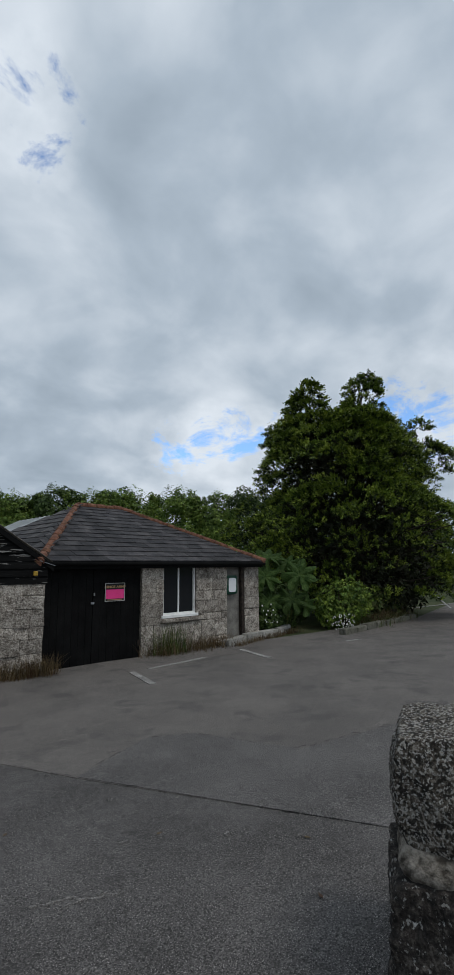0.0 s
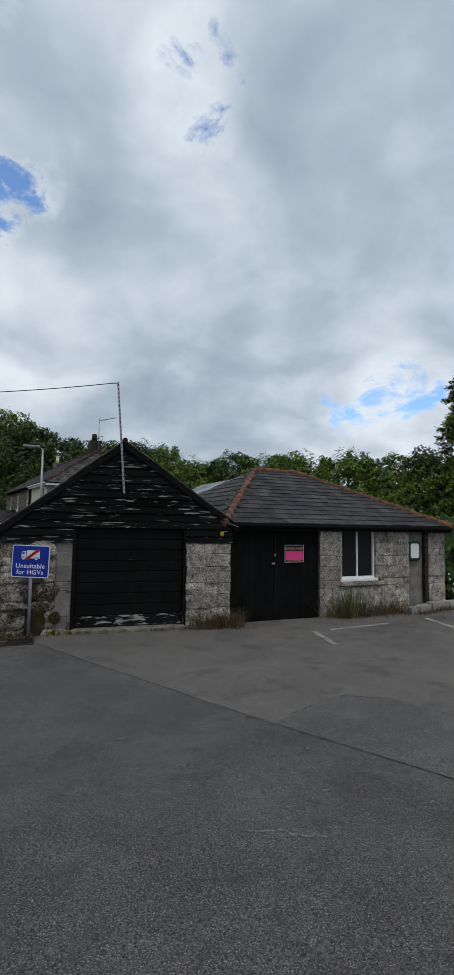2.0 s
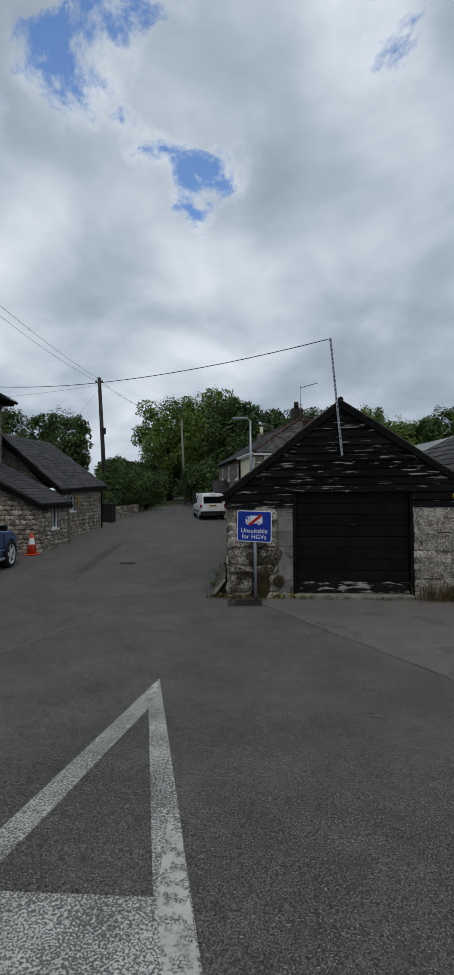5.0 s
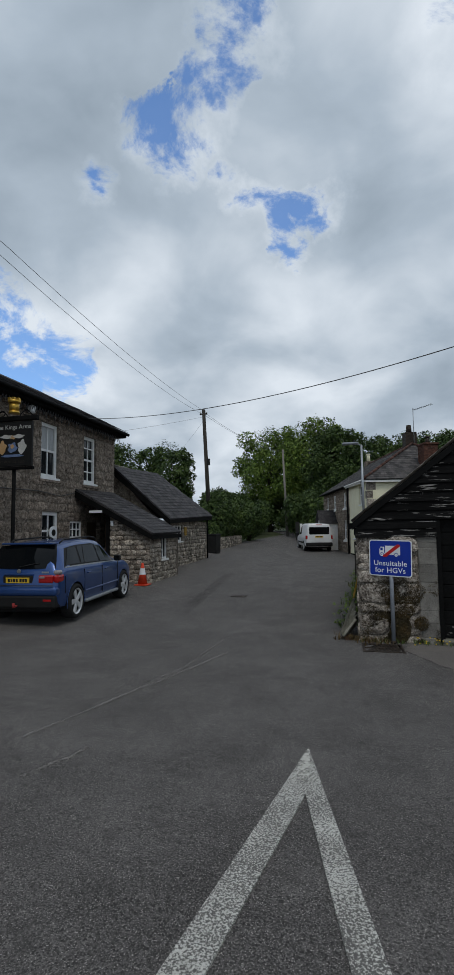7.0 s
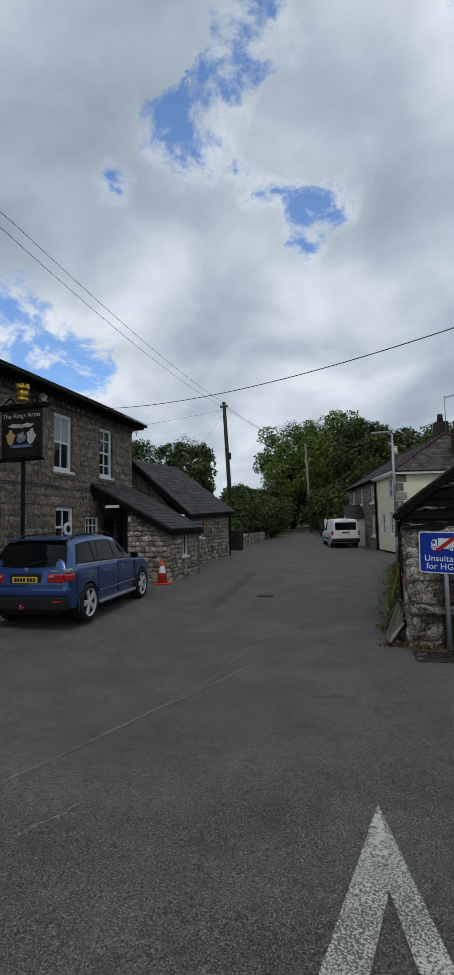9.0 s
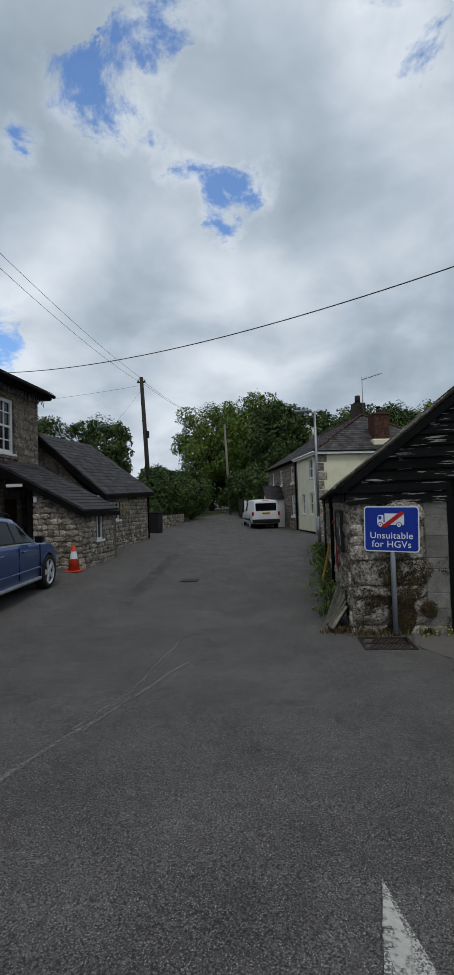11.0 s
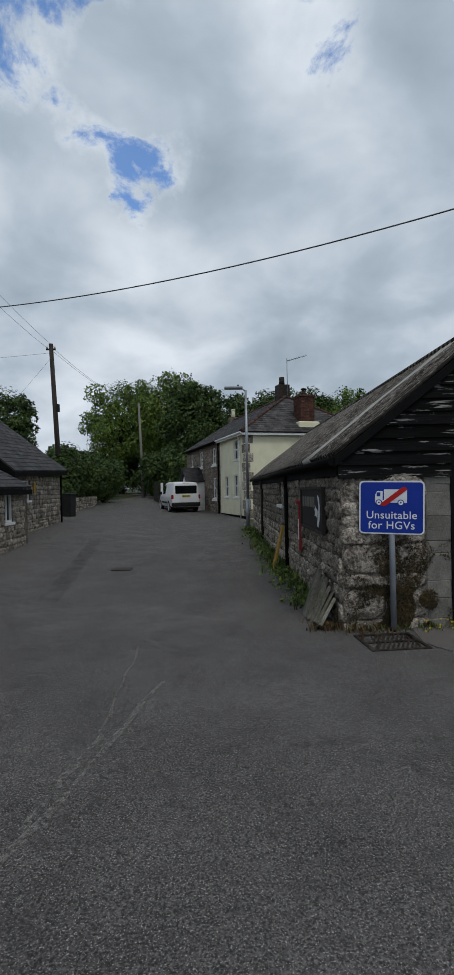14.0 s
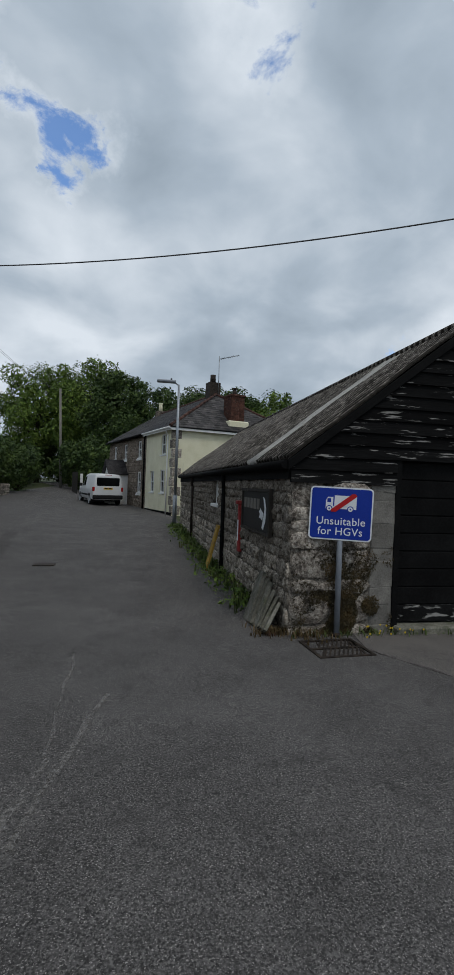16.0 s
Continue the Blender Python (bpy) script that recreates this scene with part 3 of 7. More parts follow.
def hewn_block(seed):
    """One squared block of unit size with worn edges, front towards -y."""
    rnd = random.Random(seed)
    bm = bmesh.new()
    bmesh.ops.create_cube(bm, size=1)
    for v in bm.verts:
        v.co += Vector([rnd.uniform(-.03, .03) for _ in range(3)])
    bmesh.ops.bevel(bm, geom=bm.edges[:], offset=.05, segments=1, affect="EDGES")
    me = bpy.data.meshes.new("block")
    bm.to_mesh(me)
    bm.free()
    return me


BLOCKS = {}


def blocks(material):
    if material.name not in BLOCKS:
        BLOCKS[material.name] = []
        for s in range(16):
            me = (hewn_block if material in (BLOCKWORK, BRICK, DRESSED) else rough_block)(s)
            me.materials.append(material)
            BLOCKS[material.name].append(me)
    return BLOCKS[material.name]


def free_spans(u0, u1, v, openings):
    spans = [(u0, u1)]
    for a, b, lo, hi in openings:
        if lo - 1e-4 <= v <= hi + 1e-4:
            spans = [s for x, y in spans for s in ((x, min(y, a)), (max(x, b), y)) if s[1] - s[0] > .02]
    return spans


def stone_face(parent, turn, u0, u1, v0, v1, openings=(), row=.26, wide=(.25, .6), material=None, seed=1, limit=300, top=None, proud=.025, name="stone", halves=.35):
    """Courses of rough stones on a wall face. turn: pose whose x runs along the wall and whose -y points out of it."""
    rnd = random.Random(seed)
    cuts = sorted({v0, v1, *[e for o in openings for e in o[2:] if v0 < e < v1]})
    made, bulk = 0, bmesh.new()
    for lo, hi in zip(cuts[:-1], cuts[1:]):
        rows = max(1, round((hi - lo) / row))
        edges = [lo + (hi - lo) * (i + (rnd.uniform(-.22, .22) if 0 < i < rows else 0)) / rows for i in range(rows + 1)]
        for a, b in zip(edges[:-1], edges[1:]):
            for s, e in free_spans(u0, u1, (a + b) / 2, openings):
                u = s
                while u < e - .03:
                    w = rnd.uniform(*wide)
                    if e - u - w < wide[0] * .6:
                        w = e - u
                    hh = b
                    if top is not None:
                        hh = min(b, min(top(u), top(u + w)))
                    split = rnd.random() < halves and w < .4 and hh - a > .18
                    for c, d in (((a, (a + hh) / 2), ((a + hh) / 2, hh)) if split else ((a, hh),)):
                        if d - c < .05:
                            continue
                        g = rnd.uniform(-.012, .016)
                        m = Matrix.Translation((u + w / 2, -proud * rnd.uniform(.0, 1.0) + .064, (c + d) / 2)) @ Matrix.Rotation(rnd.uniform(-.05, .05), 4, "Y") @ Matrix.Diagonal((w - g, .15, d - c - g, 1))
                        me = rnd.choice(blocks(material))
                        if made < limit:
                            ob = new(name, me)
                            ob.parent = parent
                            ob.matrix_local = turn @ m
                            made += 1
                        else:
                            k = len(bulk.verts)
                            bulk.from_mesh(me)
                            bulk.verts.ensure_lookup_table()
                            bmesh.ops.transform(bulk, matrix=turn @ m, verts=bulk.verts[k:])
                    u += w
    if len(bulk.verts):
        tagged(part("stonework", bulk, material, parent), kind="stuff")
    else:
        bulk.free()


def wall_core(u0, u1, v0, v1, thick, openings=(), top=None):
    """A wall with openings through it, x along, outer face at y = 0, thickness towards +y."""
    bm = bmesh.new()
    us = sorted({u0, u1, *[e for o in openings for e in o[:2]]})
    vs = sorted({v0, v1, *[e for o in openings for e in o[2:]]})
    for a, b in zip(us[:-1], us[1:]):
        for c, d in zip(vs[:-1], vs[1:]):
            if a < u0 or b > u1 or c < v0 or d > v1 or any(o[0] <= (a + b) / 2 <= o[1] and o[2] <= (c + d) / 2 <= o[3] for o in openings):
                continue
            if top is None:
                box(a, b, 0, thick, c, d, bm=bm)
            else:
                ta, tb = max(c + .01, min(d, top(a))), max(c + .01, min(d, top(b)))
                prism([(a, c), (b, c), (b, tb), (a, ta)], "y", 0, thick, bm=bm)
    bmesh.ops.remove_doubles(bm, verts=bm.verts[:], dist=1e-4)
    return bm


def sash(parent, turn, u0, u1, v0, v1, bars=(1, 1), back=.09, frame_w=.06, blind=.0, name="window", material=None):
    """A painted sash window set into its opening: frame, bars, sill and panes."""
    win = new(name)
    win.parent = parent
    win.matrix_local = turn
    fr = bmesh.new()
    fr.free()
    fr = box(u0, u0 + frame_w, back - .03, back + .05, v0, v1)
    box(u1 - frame_w, u1, back - .03, back + .05, v0, v1, bm=fr)
    box(u0 + frame_w, u1 - frame_w, back - .03, back + .05, v1 - frame_w, v1, bm=fr)
    box(u0 + frame_w, u1 - frame_w, back - .03, back + .05, v0, v0 + frame_w, bm=fr)
    part("window_frame", fr, material or WHITE, win)
    nx, nz = bars
    bb = None
    for i in range(1, nx + 1):
        c = u0 + (u1 - u0) * i / (nx + 1)
        bb = box(c - .018, c + .018, back - .012, back + .03, v0 + frame_w, v1 - frame_w, bm=bb)
    for j in range(1, nz + 1):
        c = v0 + (v1 - v0) * j / (nz + 1)
        t = .032 if j == (nz + 1) // 2 else .018
        bb = box(u0 + frame_w, u1 - frame_w, back - .02, back + .035, c - t, c + t, bm=bb)
    if bb is not None:
        part("glazing_bar", bb, material or WHITE, win)
    for i in range(nx + 1):
        for j in range(nz + 1):
            a, b = u0 + (u1 - u0) * i / (nx + 1), u0 + (u1 - u0) * (i + 1) / (nx + 1)
            c, d = v0 + (v1 - v0) * j / (nz + 1), v0 + (v1 - v0) * (j + 1) / (nz + 1)
            part("pane", box(a + .012, b - .012, back + .02, back + .026, c + .012, d - .012), PANE if not (blind and (v1 - d) / (v1 - v0) < blind - .01) else CURTAIN, win)
    part("window_sill", box(u0 - .05, u1 + .05, -.05, back + .04, v0 - .07, v0, .008), material or WHITE, win)
    return win


def slates(parent, origin, along, up, length, slope, clip, wide=.3, show=.2, material=None, bulk_material=None, limit=300, seed=3, lift=.012):
    """Courses of slates on a roof plane. clip(s, r): whether a slate centred there lies on the roof."""
    rnd = random.Random(seed)
    origin, along, up = Vector(origin), Vector(along).normalized(), Vector(up).normalized()
    out = along.cross(up).normalized()
    if out.z < 0:
        out = -out
    base = []
    for k in range(4):
        bm = box(-.5, .5, -.5, .5, -.5, .5)
        r2 = random.Random(k)
        for v in bm.verts:
            if v.co.y < 0:
                v.co.y += r2.uniform(-.02, .03)
                v.co.x *= r2.uniform(.97, 1.0)
        me = bpy.data.meshes.new("slate")
        bm.to_mesh(me)
        bm.free()
        me.materials.append(material)
        base.append(me)
    frame_m = Matrix((along, up, out)).transposed().to_4x4()
    verts, faces, made = [], [], 0
    n = max(1, int(slope / show))
    for i in range(n + 1):
        r = i * show + show * .5
        for j in range(int(length / wide) + 2):
            s = (j + (.5 if i % 2 else 0)) * wide
            w = wide - .006
            if not clip(s, r):
                # trim to the edge where half a slate still fits
                hit = [q for q in (s - wide * .3, s + wide * .3) if clip(q, r)]
                if not hit:
                    continue
                s, w = hit[0], wide * .55
            tilt = Matrix.Rotation(-.055 + rnd.uniform(-.012, .012), 4, "X") @ Matrix.Rotation(rnd.uniform(-.01, .01), 4, "Z")
            m = Matrix.Translation(origin + along * s + up * (r + .03) + out * (lift + rnd.uniform(0, .004))) @ frame_m @ tilt @ Matrix.Diagonal((w, show + .07, .014, 1))
            if made < limit:
                ob = new("slate", rnd.choice(base))
                ob.parent = parent
                ob.matrix_local = m
                made += 1
            else:
                k = len(verts)
                verts += [tuple(m @ Vector(c)) for c in ((-.5, -.5, -.5), (.5, -.5, -.5), (.5, .5, -.5), (-.5, .5, -.5), (-.5, -.5, .5), (.5, -.5, .5), (.5, .5, .5), (-.5, .5, .5))]
                faces += [tuple(k + v for v in f) for f in ((4, 5, 6, 7), (0, 1, 5, 4), (1, 2, 6, 5), (3, 0, 4, 7), (2, 3, 7, 6), (0, 3, 2, 1))]
    if verts:
        tagged(raw("slate_roofing", verts, faces, bulk_material or SLATE_BULK, parent), kind="stuff")


def panel(points, thick, bm=None):
    """A thick flat sheet through 3 or 4 corners, thickness downwards along its normal."""
    own = bmesh.new()
    pts = [Vector(p) for p in points]
    nrm = (pts[1] - pts[0]).cross(pts[2] - pts[0]).normalized()
    if nrm.z < 0:
        nrm = -nrm
    a = [own.verts.new(p) for p in pts]
    b = [own.verts.new(p - nrm * thick) for p in pts]
    own.faces.new(a), own.faces.new(b[::-1])
    for i in range(len(pts)):
        j = (i + 1) % len(pts)
        own.faces.new((a[i], b[i], b[j], a[j]))
    bmesh.ops.recalc_face_normals(own, faces=own.faces)
    return merge(bm, own)


def writing(text, size, m, material, parent, name="lettering", align="CENTER", squeeze=1.0, bold=0.0):
    cu = bpy.data.curves.new(name, "FONT")
    cu.body, cu.size, cu.align_x, cu.extrude, cu.offset = text, size, align, .0015, bold
    cu.space_character = 1.05
    tmp = bpy.data.objects.new("tmp", cu)
    scene.collection.objects.link(tmp)
    me = bpy.data.meshes.new_from_object(tmp.evaluated_get(bpy.context.evaluated_depsgraph_get()))
    bpy.data.objects.remove(tmp)
    me.materials.clear()
    me.materials.append(material)
    ob = new(name, me)
    ob.parent = parent
    ob.matrix_local = m @ Matrix.Diagonal((squeeze, 1, 1, 1))
    return ob


def split_loose(bm):
    """The separate shells of a mesh, each as a mesh of its own."""
    out, left = [], set(bm.verts)
    while left:
        seed_v = left.pop()
        shell, todo = {seed_v}, [seed_v]
        while todo:
            for e in todo.pop().link_edges:
                for v in e.verts:
                    if v in left:
                        left.discard(v)
                        shell.add(v)
                        todo.append(v)
        own, to = bmesh.new(), {}
        for v in shell:
            to[v] = own.verts.new(v.co)
        for f in bm.faces:
            if f.verts[0] in shell:
                own.faces.new([to[v] for v in f.verts])
        out.append(own)
    bm.free()
    return out


# ---- the garage ----
G0, G1, GD = -1.34, 3.16, 13.6          # left and right wall faces, depth
APEX, APEX_Z, LEFT_Z, RIGHT_Z = .87, 3.66, 1.80, 1.98
garage = thing("garage", Matrix(), "long stone garage with black weatherboarded gable and lichened corrugated roof", "garage")
UPX = Matrix.Identity(4)
SIDE = Matrix.Rotation(radians(-90), 4, "Z")   # x along -y, outside towards -x
dz0 = height(0, 0) - .15
part("front_pier", box(G0, 0, 0, .4, dz0, 1.66), MORTAR, garage)
part("front_pier", box(2.13, G1, 0, .4, dz0, 1.66), MORTAR, garage)
side_open = [(-5.75, -4.95, 1.12, 1.66)]
m_side = Matrix.Translation((G0, 0, 0)) @ SIDE
bm = wall_core(-GD, -.4, dz0, 1.78, .4, side_open)
bmesh.ops.transform(bm, matrix=m_side, verts=bm.verts)
part("side_wall", bm, MORTAR, garage)
bm = box(G1 - .4, G1, .4, GD, dz0, 1.9)
box(G0 + .4, G1 - .4, GD - .4, GD, dz0, 2.0, bm=bm)
part("rear_wall", bm, MORTAR, garage)
part("floor_slab", box(G0 + .4, G1 - .4, .4, GD - .4, dz0, -.06), CONCRETE, garage)
# roof: two corrugated slopes
def corrugated(x0, z0, x1, z1, y0, y1, material, parent, name, pitch=.146, amp=.030):
    n = int((y1 - y0) / pitch * 8)
    ys = np.linspace(y0, y1, n)
    d = Vector((x1 - x0, 0, z1 - z0)).normalized()
    nrm = Vector((-d.z, 0, d.x)) if d.x > 0 else Vector((d.z, 0, -d.x))
    if nrm.z < 0:
        nrm = -nrm
    v, f = [], []
    rnd = random.Random(4)
    steps = 9
    for i, y in enumerate(ys):
        w = amp * math.sin((y + .06) / pitch * 2 * math.pi)
        for k in range(steps):
            t = k / (steps - 1)
            sag = .035 * math.sin(t * math.pi) * noise.noise((y * .4, t * 2, 0)) + .012 * noise.noise((y * 1.7, t * 5, 3))
            slip = (.03 * noise.noise((y * 3.1, 7, 0)) + .02 * noise.noise((y * 11, 2, 0))) * (1 - t)
            p = Vector((x0 + (x1 - x0) * t, y, z0 + (z1 - z0) * t)) + nrm * (w + sag) + d * slip
            v.append(tuple(p))
    for i in range(n - 1):
        for k in range(steps - 1):
            a = i * steps + k
            f.append((a, a + steps, a + steps + 1, a + 1))
    m = len(v)
    v += [tuple(Vector(p) - nrm * .012) for p in v]
    f += [tuple(m + q for q in reversed(face)) for face in f]
    for i in range(n - 1):
        f.append((i * steps, m + i * steps, m + (i + 1) * steps, (i + 1) * steps))
    return raw(name, v, f, material, parent, smooth=True)


EL, ER = (G0 - .08, LEFT_Z + .08), (G1 + .14, RIGHT_Z + .02)
corrugated(*EL, APEX, APEX_Z, -.06, 1.52, CORRUGATED, garage, "roof_sheet")
corrugated(*EL, APEX, APEX_Z, 1.52, 2.1, CLEAR_SHEET, garage, "roof_light")
corrugated(*EL, APEX, APEX_Z, 2.1, GD + .1, CORRUGATED, garage, "roof_sheet")
corrugated(*ER, APEX, APEX_Z, -.06, GD + .1, CORRUGATED, garage, "roof_sheet")
part("ridge_cap", tube([(APEX, y, APEX_Z + .02) for y in (-.07, GD + .1)], .055, 8), CORRUGATED, garage)
# barge boards, fascia, gutters and downpipe
def sloped(a, b, y0, y1, drop):
    return prism([(a[0], a[1]), (b[0], b[1]), (b[0], b[1] - drop), (a[0], a[1] - drop)], "y", y0, y1, bevel=.004)


part("barge_board", sloped((EL[0], EL[1] - .03), (APEX, APEX_Z - .03), -.075, -.035, .12), BLACK_PAINT, garage)
part("barge_board", sloped((ER[0], ER[1] - .03), (APEX, APEX_Z - .03), -.078, -.038, .12), BLACK_PAINT, garage)
part("fascia", box(G0 - .05, G0 - .02, 0, GD, LEFT_Z - .16, LEFT_Z + .075), BLACK_PAINT, garage)
part("gutter", rod((G0 - .1, -.05, LEFT_Z - .0), (G0 - .1, GD, LEFT_Z + .03), .055, seg=10), BLACK_PAINT, garage)
part("downpipe", tube([(G0 - .09, 4.05, LEFT_Z - .06), (G0 - .07, 4.05, 1.5), (G0 - .07, 4.05, -.15)], .038, 8), BLACK_PAINT, garage)
part("downpipe", tube([(G0 - .09, 9.4, LEFT_Z - .06), (G0 - .06, 9.4, 1.5), (G0 - .06, 9.4, -.08)], .04, 8), IRON, garage)
# weatherboards of the gable
def roof_under(x):
    return (EL[1] + (APEX_Z - EL[1]) * (x - EL[0]) / (APEX - EL[0]) if x < APEX else ER[1] + (APEX_Z - ER[1]) * (ER[0] - x) / (ER[0] - APEX)) - .06


def left_edge(z):
    return max(G0 - .03, EL[0] + (z + .06 - EL[1]) * (APEX - EL[0]) / (APEX_Z - EL[1]))


def right_edge(z):
    return min(G1 + .03, ER[0] - (z + .06 - ER[1]) * (ER[0] - APEX) / (APEX_Z - ER[1]))


rnd = random.Random(11)
z, step = 1.60, .152
while z < APEX_Z - .12:
    z1 = min(z + step, APEX_Z - .08)
    if z < 1.9:
        runs = [(left_edge(z), -.06, left_edge(z1), -.06), (2.19, right_edge(z), 2.19, right_edge(z1))]
    else:
        runs = [(left_edge(z), right_edge(z), left_edge(z1), right_edge(z1))]
    for a, b, c, d in runs:
        if d - c < .02:
            c = d = (c + d) / 2
        bm = bmesh.new()
        j = rnd.uniform(-.004, .004)
        lo, hi = -.052 + j, -.022 + j
        pts = [(a, lo, z), (b, lo, z), (d, hi, z1 + .02), (c, hi, z1 + .02)]
        front = [bm.verts.new(p) for p in pts]
        rear = [bm.verts.new((p[0], .0, p[2])) for p in pts]
        bm.faces.new(front), bm.faces.new(rear[::-1])
        for i in range(4):
            bm.faces.new((front[i], rear[i], rear[(i + 1) % 4], front[(i + 1) % 4]))
        bmesh.ops.recalc_face_normals(bm, faces=bm.faces)
        part("board", bm, BOARD, garage)
    z = z1
part("gable_backing", prism([(G0, 1.66), (-.08, 1.66), (-.08, 1.95), (2.2, 1.95), (2.2, 1.66), (G1, 1.66), (G1, 1.9), (APEX, APEX_Z - .1), (G0, 1.74)], "y", .004, .06), BLACK_PAINT, garage)
# up-and-over door with horizontal panels
gdoor = new("garage_door")
gdoor.parent = garage
part("door_jamb", box(-.07, 0, -.03, .1, -.1, 1.98), BLACK_PAINT, gdoor)
part("door_jamb", box(2.13, 2.2, -.03, .1, -.1, 1.98), BLACK_PAINT, gdoor)
part("door_head", box(-.07, 2.2, -.034, .1, 1.915, 2.0), BLACK_PAINT, gdoor)
nrow = 9
for i in range(nrow):
    a, b = -.03 + 1.93 * i / nrow, -.03 + 1.93 * (i + 1) / nrow
    bm = box(.005, 2.125, .04, .07, a, b - .012, .006)
    part("door_panel", bm, DOOR_FLAKED if i == 0 else BLACK_DOOR, gdoor)
part("door_backing", box(.0, 2.13, .065, .08, -.03, 1.92), BLACK_PAINT, gdoor)
part("handle", merge(rod((1.07, .045, 1.27), (1.07, .0, 1.27), .018), box(1.02, 1.12, -.012, .004, 1.262, 1.278)), IRON, gdoor)
part("threshold", box(-.05, 2.18, -.14, .12, -.2, -.05, .02), STONE_SLAB, garage)
part("mast", prism([(.855, 2.6), (.895, 2.6), (.705, 4.86), (.668, 4.86)], "y", -.115, -.08), STEEL, garage, "perforated steel angle mast carrying the overhead cable")
mast_holes = None
for i in range(26):
    t = (i + .5) / 26
    mast_holes = box(.868 - .188 * t, .884 - .188 * t, -.119, -.112, 2.62 + 2.2 * t, 2.65 + 2.2 * t, bm=mast_holes)
tagged(part("mast_slot", mast_holes, CAR_TRIM, garage), kind="stuff")
part("mast_arm", tube([(.70, -.1, 4.82), (.60, -.1, 4.83)], .012), STEEL, garage)
part("sensor_lamp", box(2.90, 2.99, -.09, -.045, 1.76, 1.85, .012), GOLD, garage, "small amber security lamp on the boards")
wside = sash(garage, m_side, -5.75, -4.95, 1.14, 1.66, (1, 0), .1)
# lead flashing between garage and shed
part("flashing", panel([(3.02, -.1, 2.06), (3.32, -.1, 1.96), (3.32, .25, 1.99), (3.02, .25, 2.09)], .01), STEEL, garage)

# ---- the hipped store beside it ----
TH = radians(8)
m_hip = Matrix.Translation((3.17, .18, 0)) @ Matrix.Rotation(TH, 4, "Z")
store = thing("outbuilding", m_hip, "low granite store with hipped slate roof and black double doors", "outbuilding")
SW, SD = 6.55, 7.4
hz0 = -.35
hop = [(.05, 2.42, hz0, 1.93), (3.06, 4.12, .70, 1.93), (5.25, 5.95, hz0, 1.93)]
front = wall_core(0, SW, hz0, 1.93, .4, hop)
for piece in split_loose(front):
    part("front_wall", piece, MORTAR, store)
bm = box(0, .35, .4, SD, hz0, 1.95)
box(SW - .35, SW, .4, SD, hz0, 1.95, bm=bm)
box(.35, SW - .35, SD - .35, SD, hz0, 1.95, bm=bm)
part("rear_wall", bm, MORTAR, store)
part("floor_slab", box(.35, SW - .35, .4, SD - .35, hz0, -.1), CONCRETE, store)
part("fascia", box(-.12, SW + .02, -.17, -.03, 1.885, 2.04), BLACK_PAINT, store)
part("soffit", box(-.1, SW + .01, -.14, .2, 1.93, 1.955), BLACK_PAINT, store)
part("gutter", rod((-.15, -.21, 2.0), (SW + .06, -.21, 1.98), .05, seg=10), BLACK_PAINT, store)
RZ, EZ = 3.72, 2.04
rl, rr, rd = 2.55, 4.05, 3.55
eL, eR, eF, eB = -.2, SW + .07, -.22, SD + .2
ca, cb_, cc, cd = (eL, eF, EZ), (eR, eF, EZ), (eR, eB, EZ), (eL, eB, EZ)
ra, rb = (rl, rd, RZ), (rr, rd, RZ)
bm = panel([ca, cb_, rb, ra], .03)
panel([cb_, cc, rb], .03, bm)
panel([cc, cd, ra, rb], .03, bm)
panel([cd, ca, ra], .03, bm)
part("roof_deck", bm, SLATE, store)
run_f = Vector((0, rd - eF, RZ - EZ))
sl = run_f.length
slates(store, ca, (1, 0, 0), run_f, eR - eL, sl, lambda s, r: (rl - eL) * r / sl - .02 < s < (eR - eL) - (eR - rr) * r / sl + .02 and r < sl, .46, .29, SLATE, seed=5)
run_l = Vector((rl - eL, 0, RZ - EZ))
s2 = run_l.length
slates(store, cd, (0, -1, 0), run_l, eB - eF, s2, lambda s, r: (eB - rd) * r / s2 < s < (eB - eF) - (rd - eF) * r / s2 and r < s2, .46, .29, SLATE, seed=6, limit=0)
def ridge_tiles(a, b, n, parent, r=.095, material=None):
    a, b = Vector(a), Vector(b)
    rn = random.Random(n)
    for i in range(n):
        p, q = a.lerp(b, i / n), a.lerp(b, (i + 1.04) / n)
        bm = rod(p + Vector((0, 0, rn.uniform(-.02, .012))), q + Vector((0, 0, rn.uniform(-.012, .012))), r * 1.04, r * .93, seg=10)
        part("ridge_tile", bm, material or RIDGE_TILE, parent)


ridge_tiles(ca, ra, 12, store)
ridge_tiles(ra, rb, 5, store)
ridge_tiles(cb_, rb, 12, store)
# double doors
for i, (a, b) in enumerate(((.05, 1.17), (1.18, 2.42))):
    d = new("door")
    d.parent = store
    for k in range(7):
        c, e = a + (b - a) * k / 7, a + (b - a) * (k + 1) / 7
        part("plank", box(c + .002, e - .002, .06 + .002 * (k % 2), .1, -.17, 1.92, .003), BLACK_DOOR, d)
    if i:
        part("hasp", box(1.13, 1.2, .03, .06, 1.12, 1.16), STEEL, d)
        part("hasp", box(1.19, 1.21, .03, .06, 1.3, 1.36), STEEL, d)
        part("hinge", box(2.36, 2.46, .03, .06, .1, .24), IRON, d)
part("door_step", box(.0, 2.5, -.22, .15, -.35, -.16, .02), CONCRETE, store)
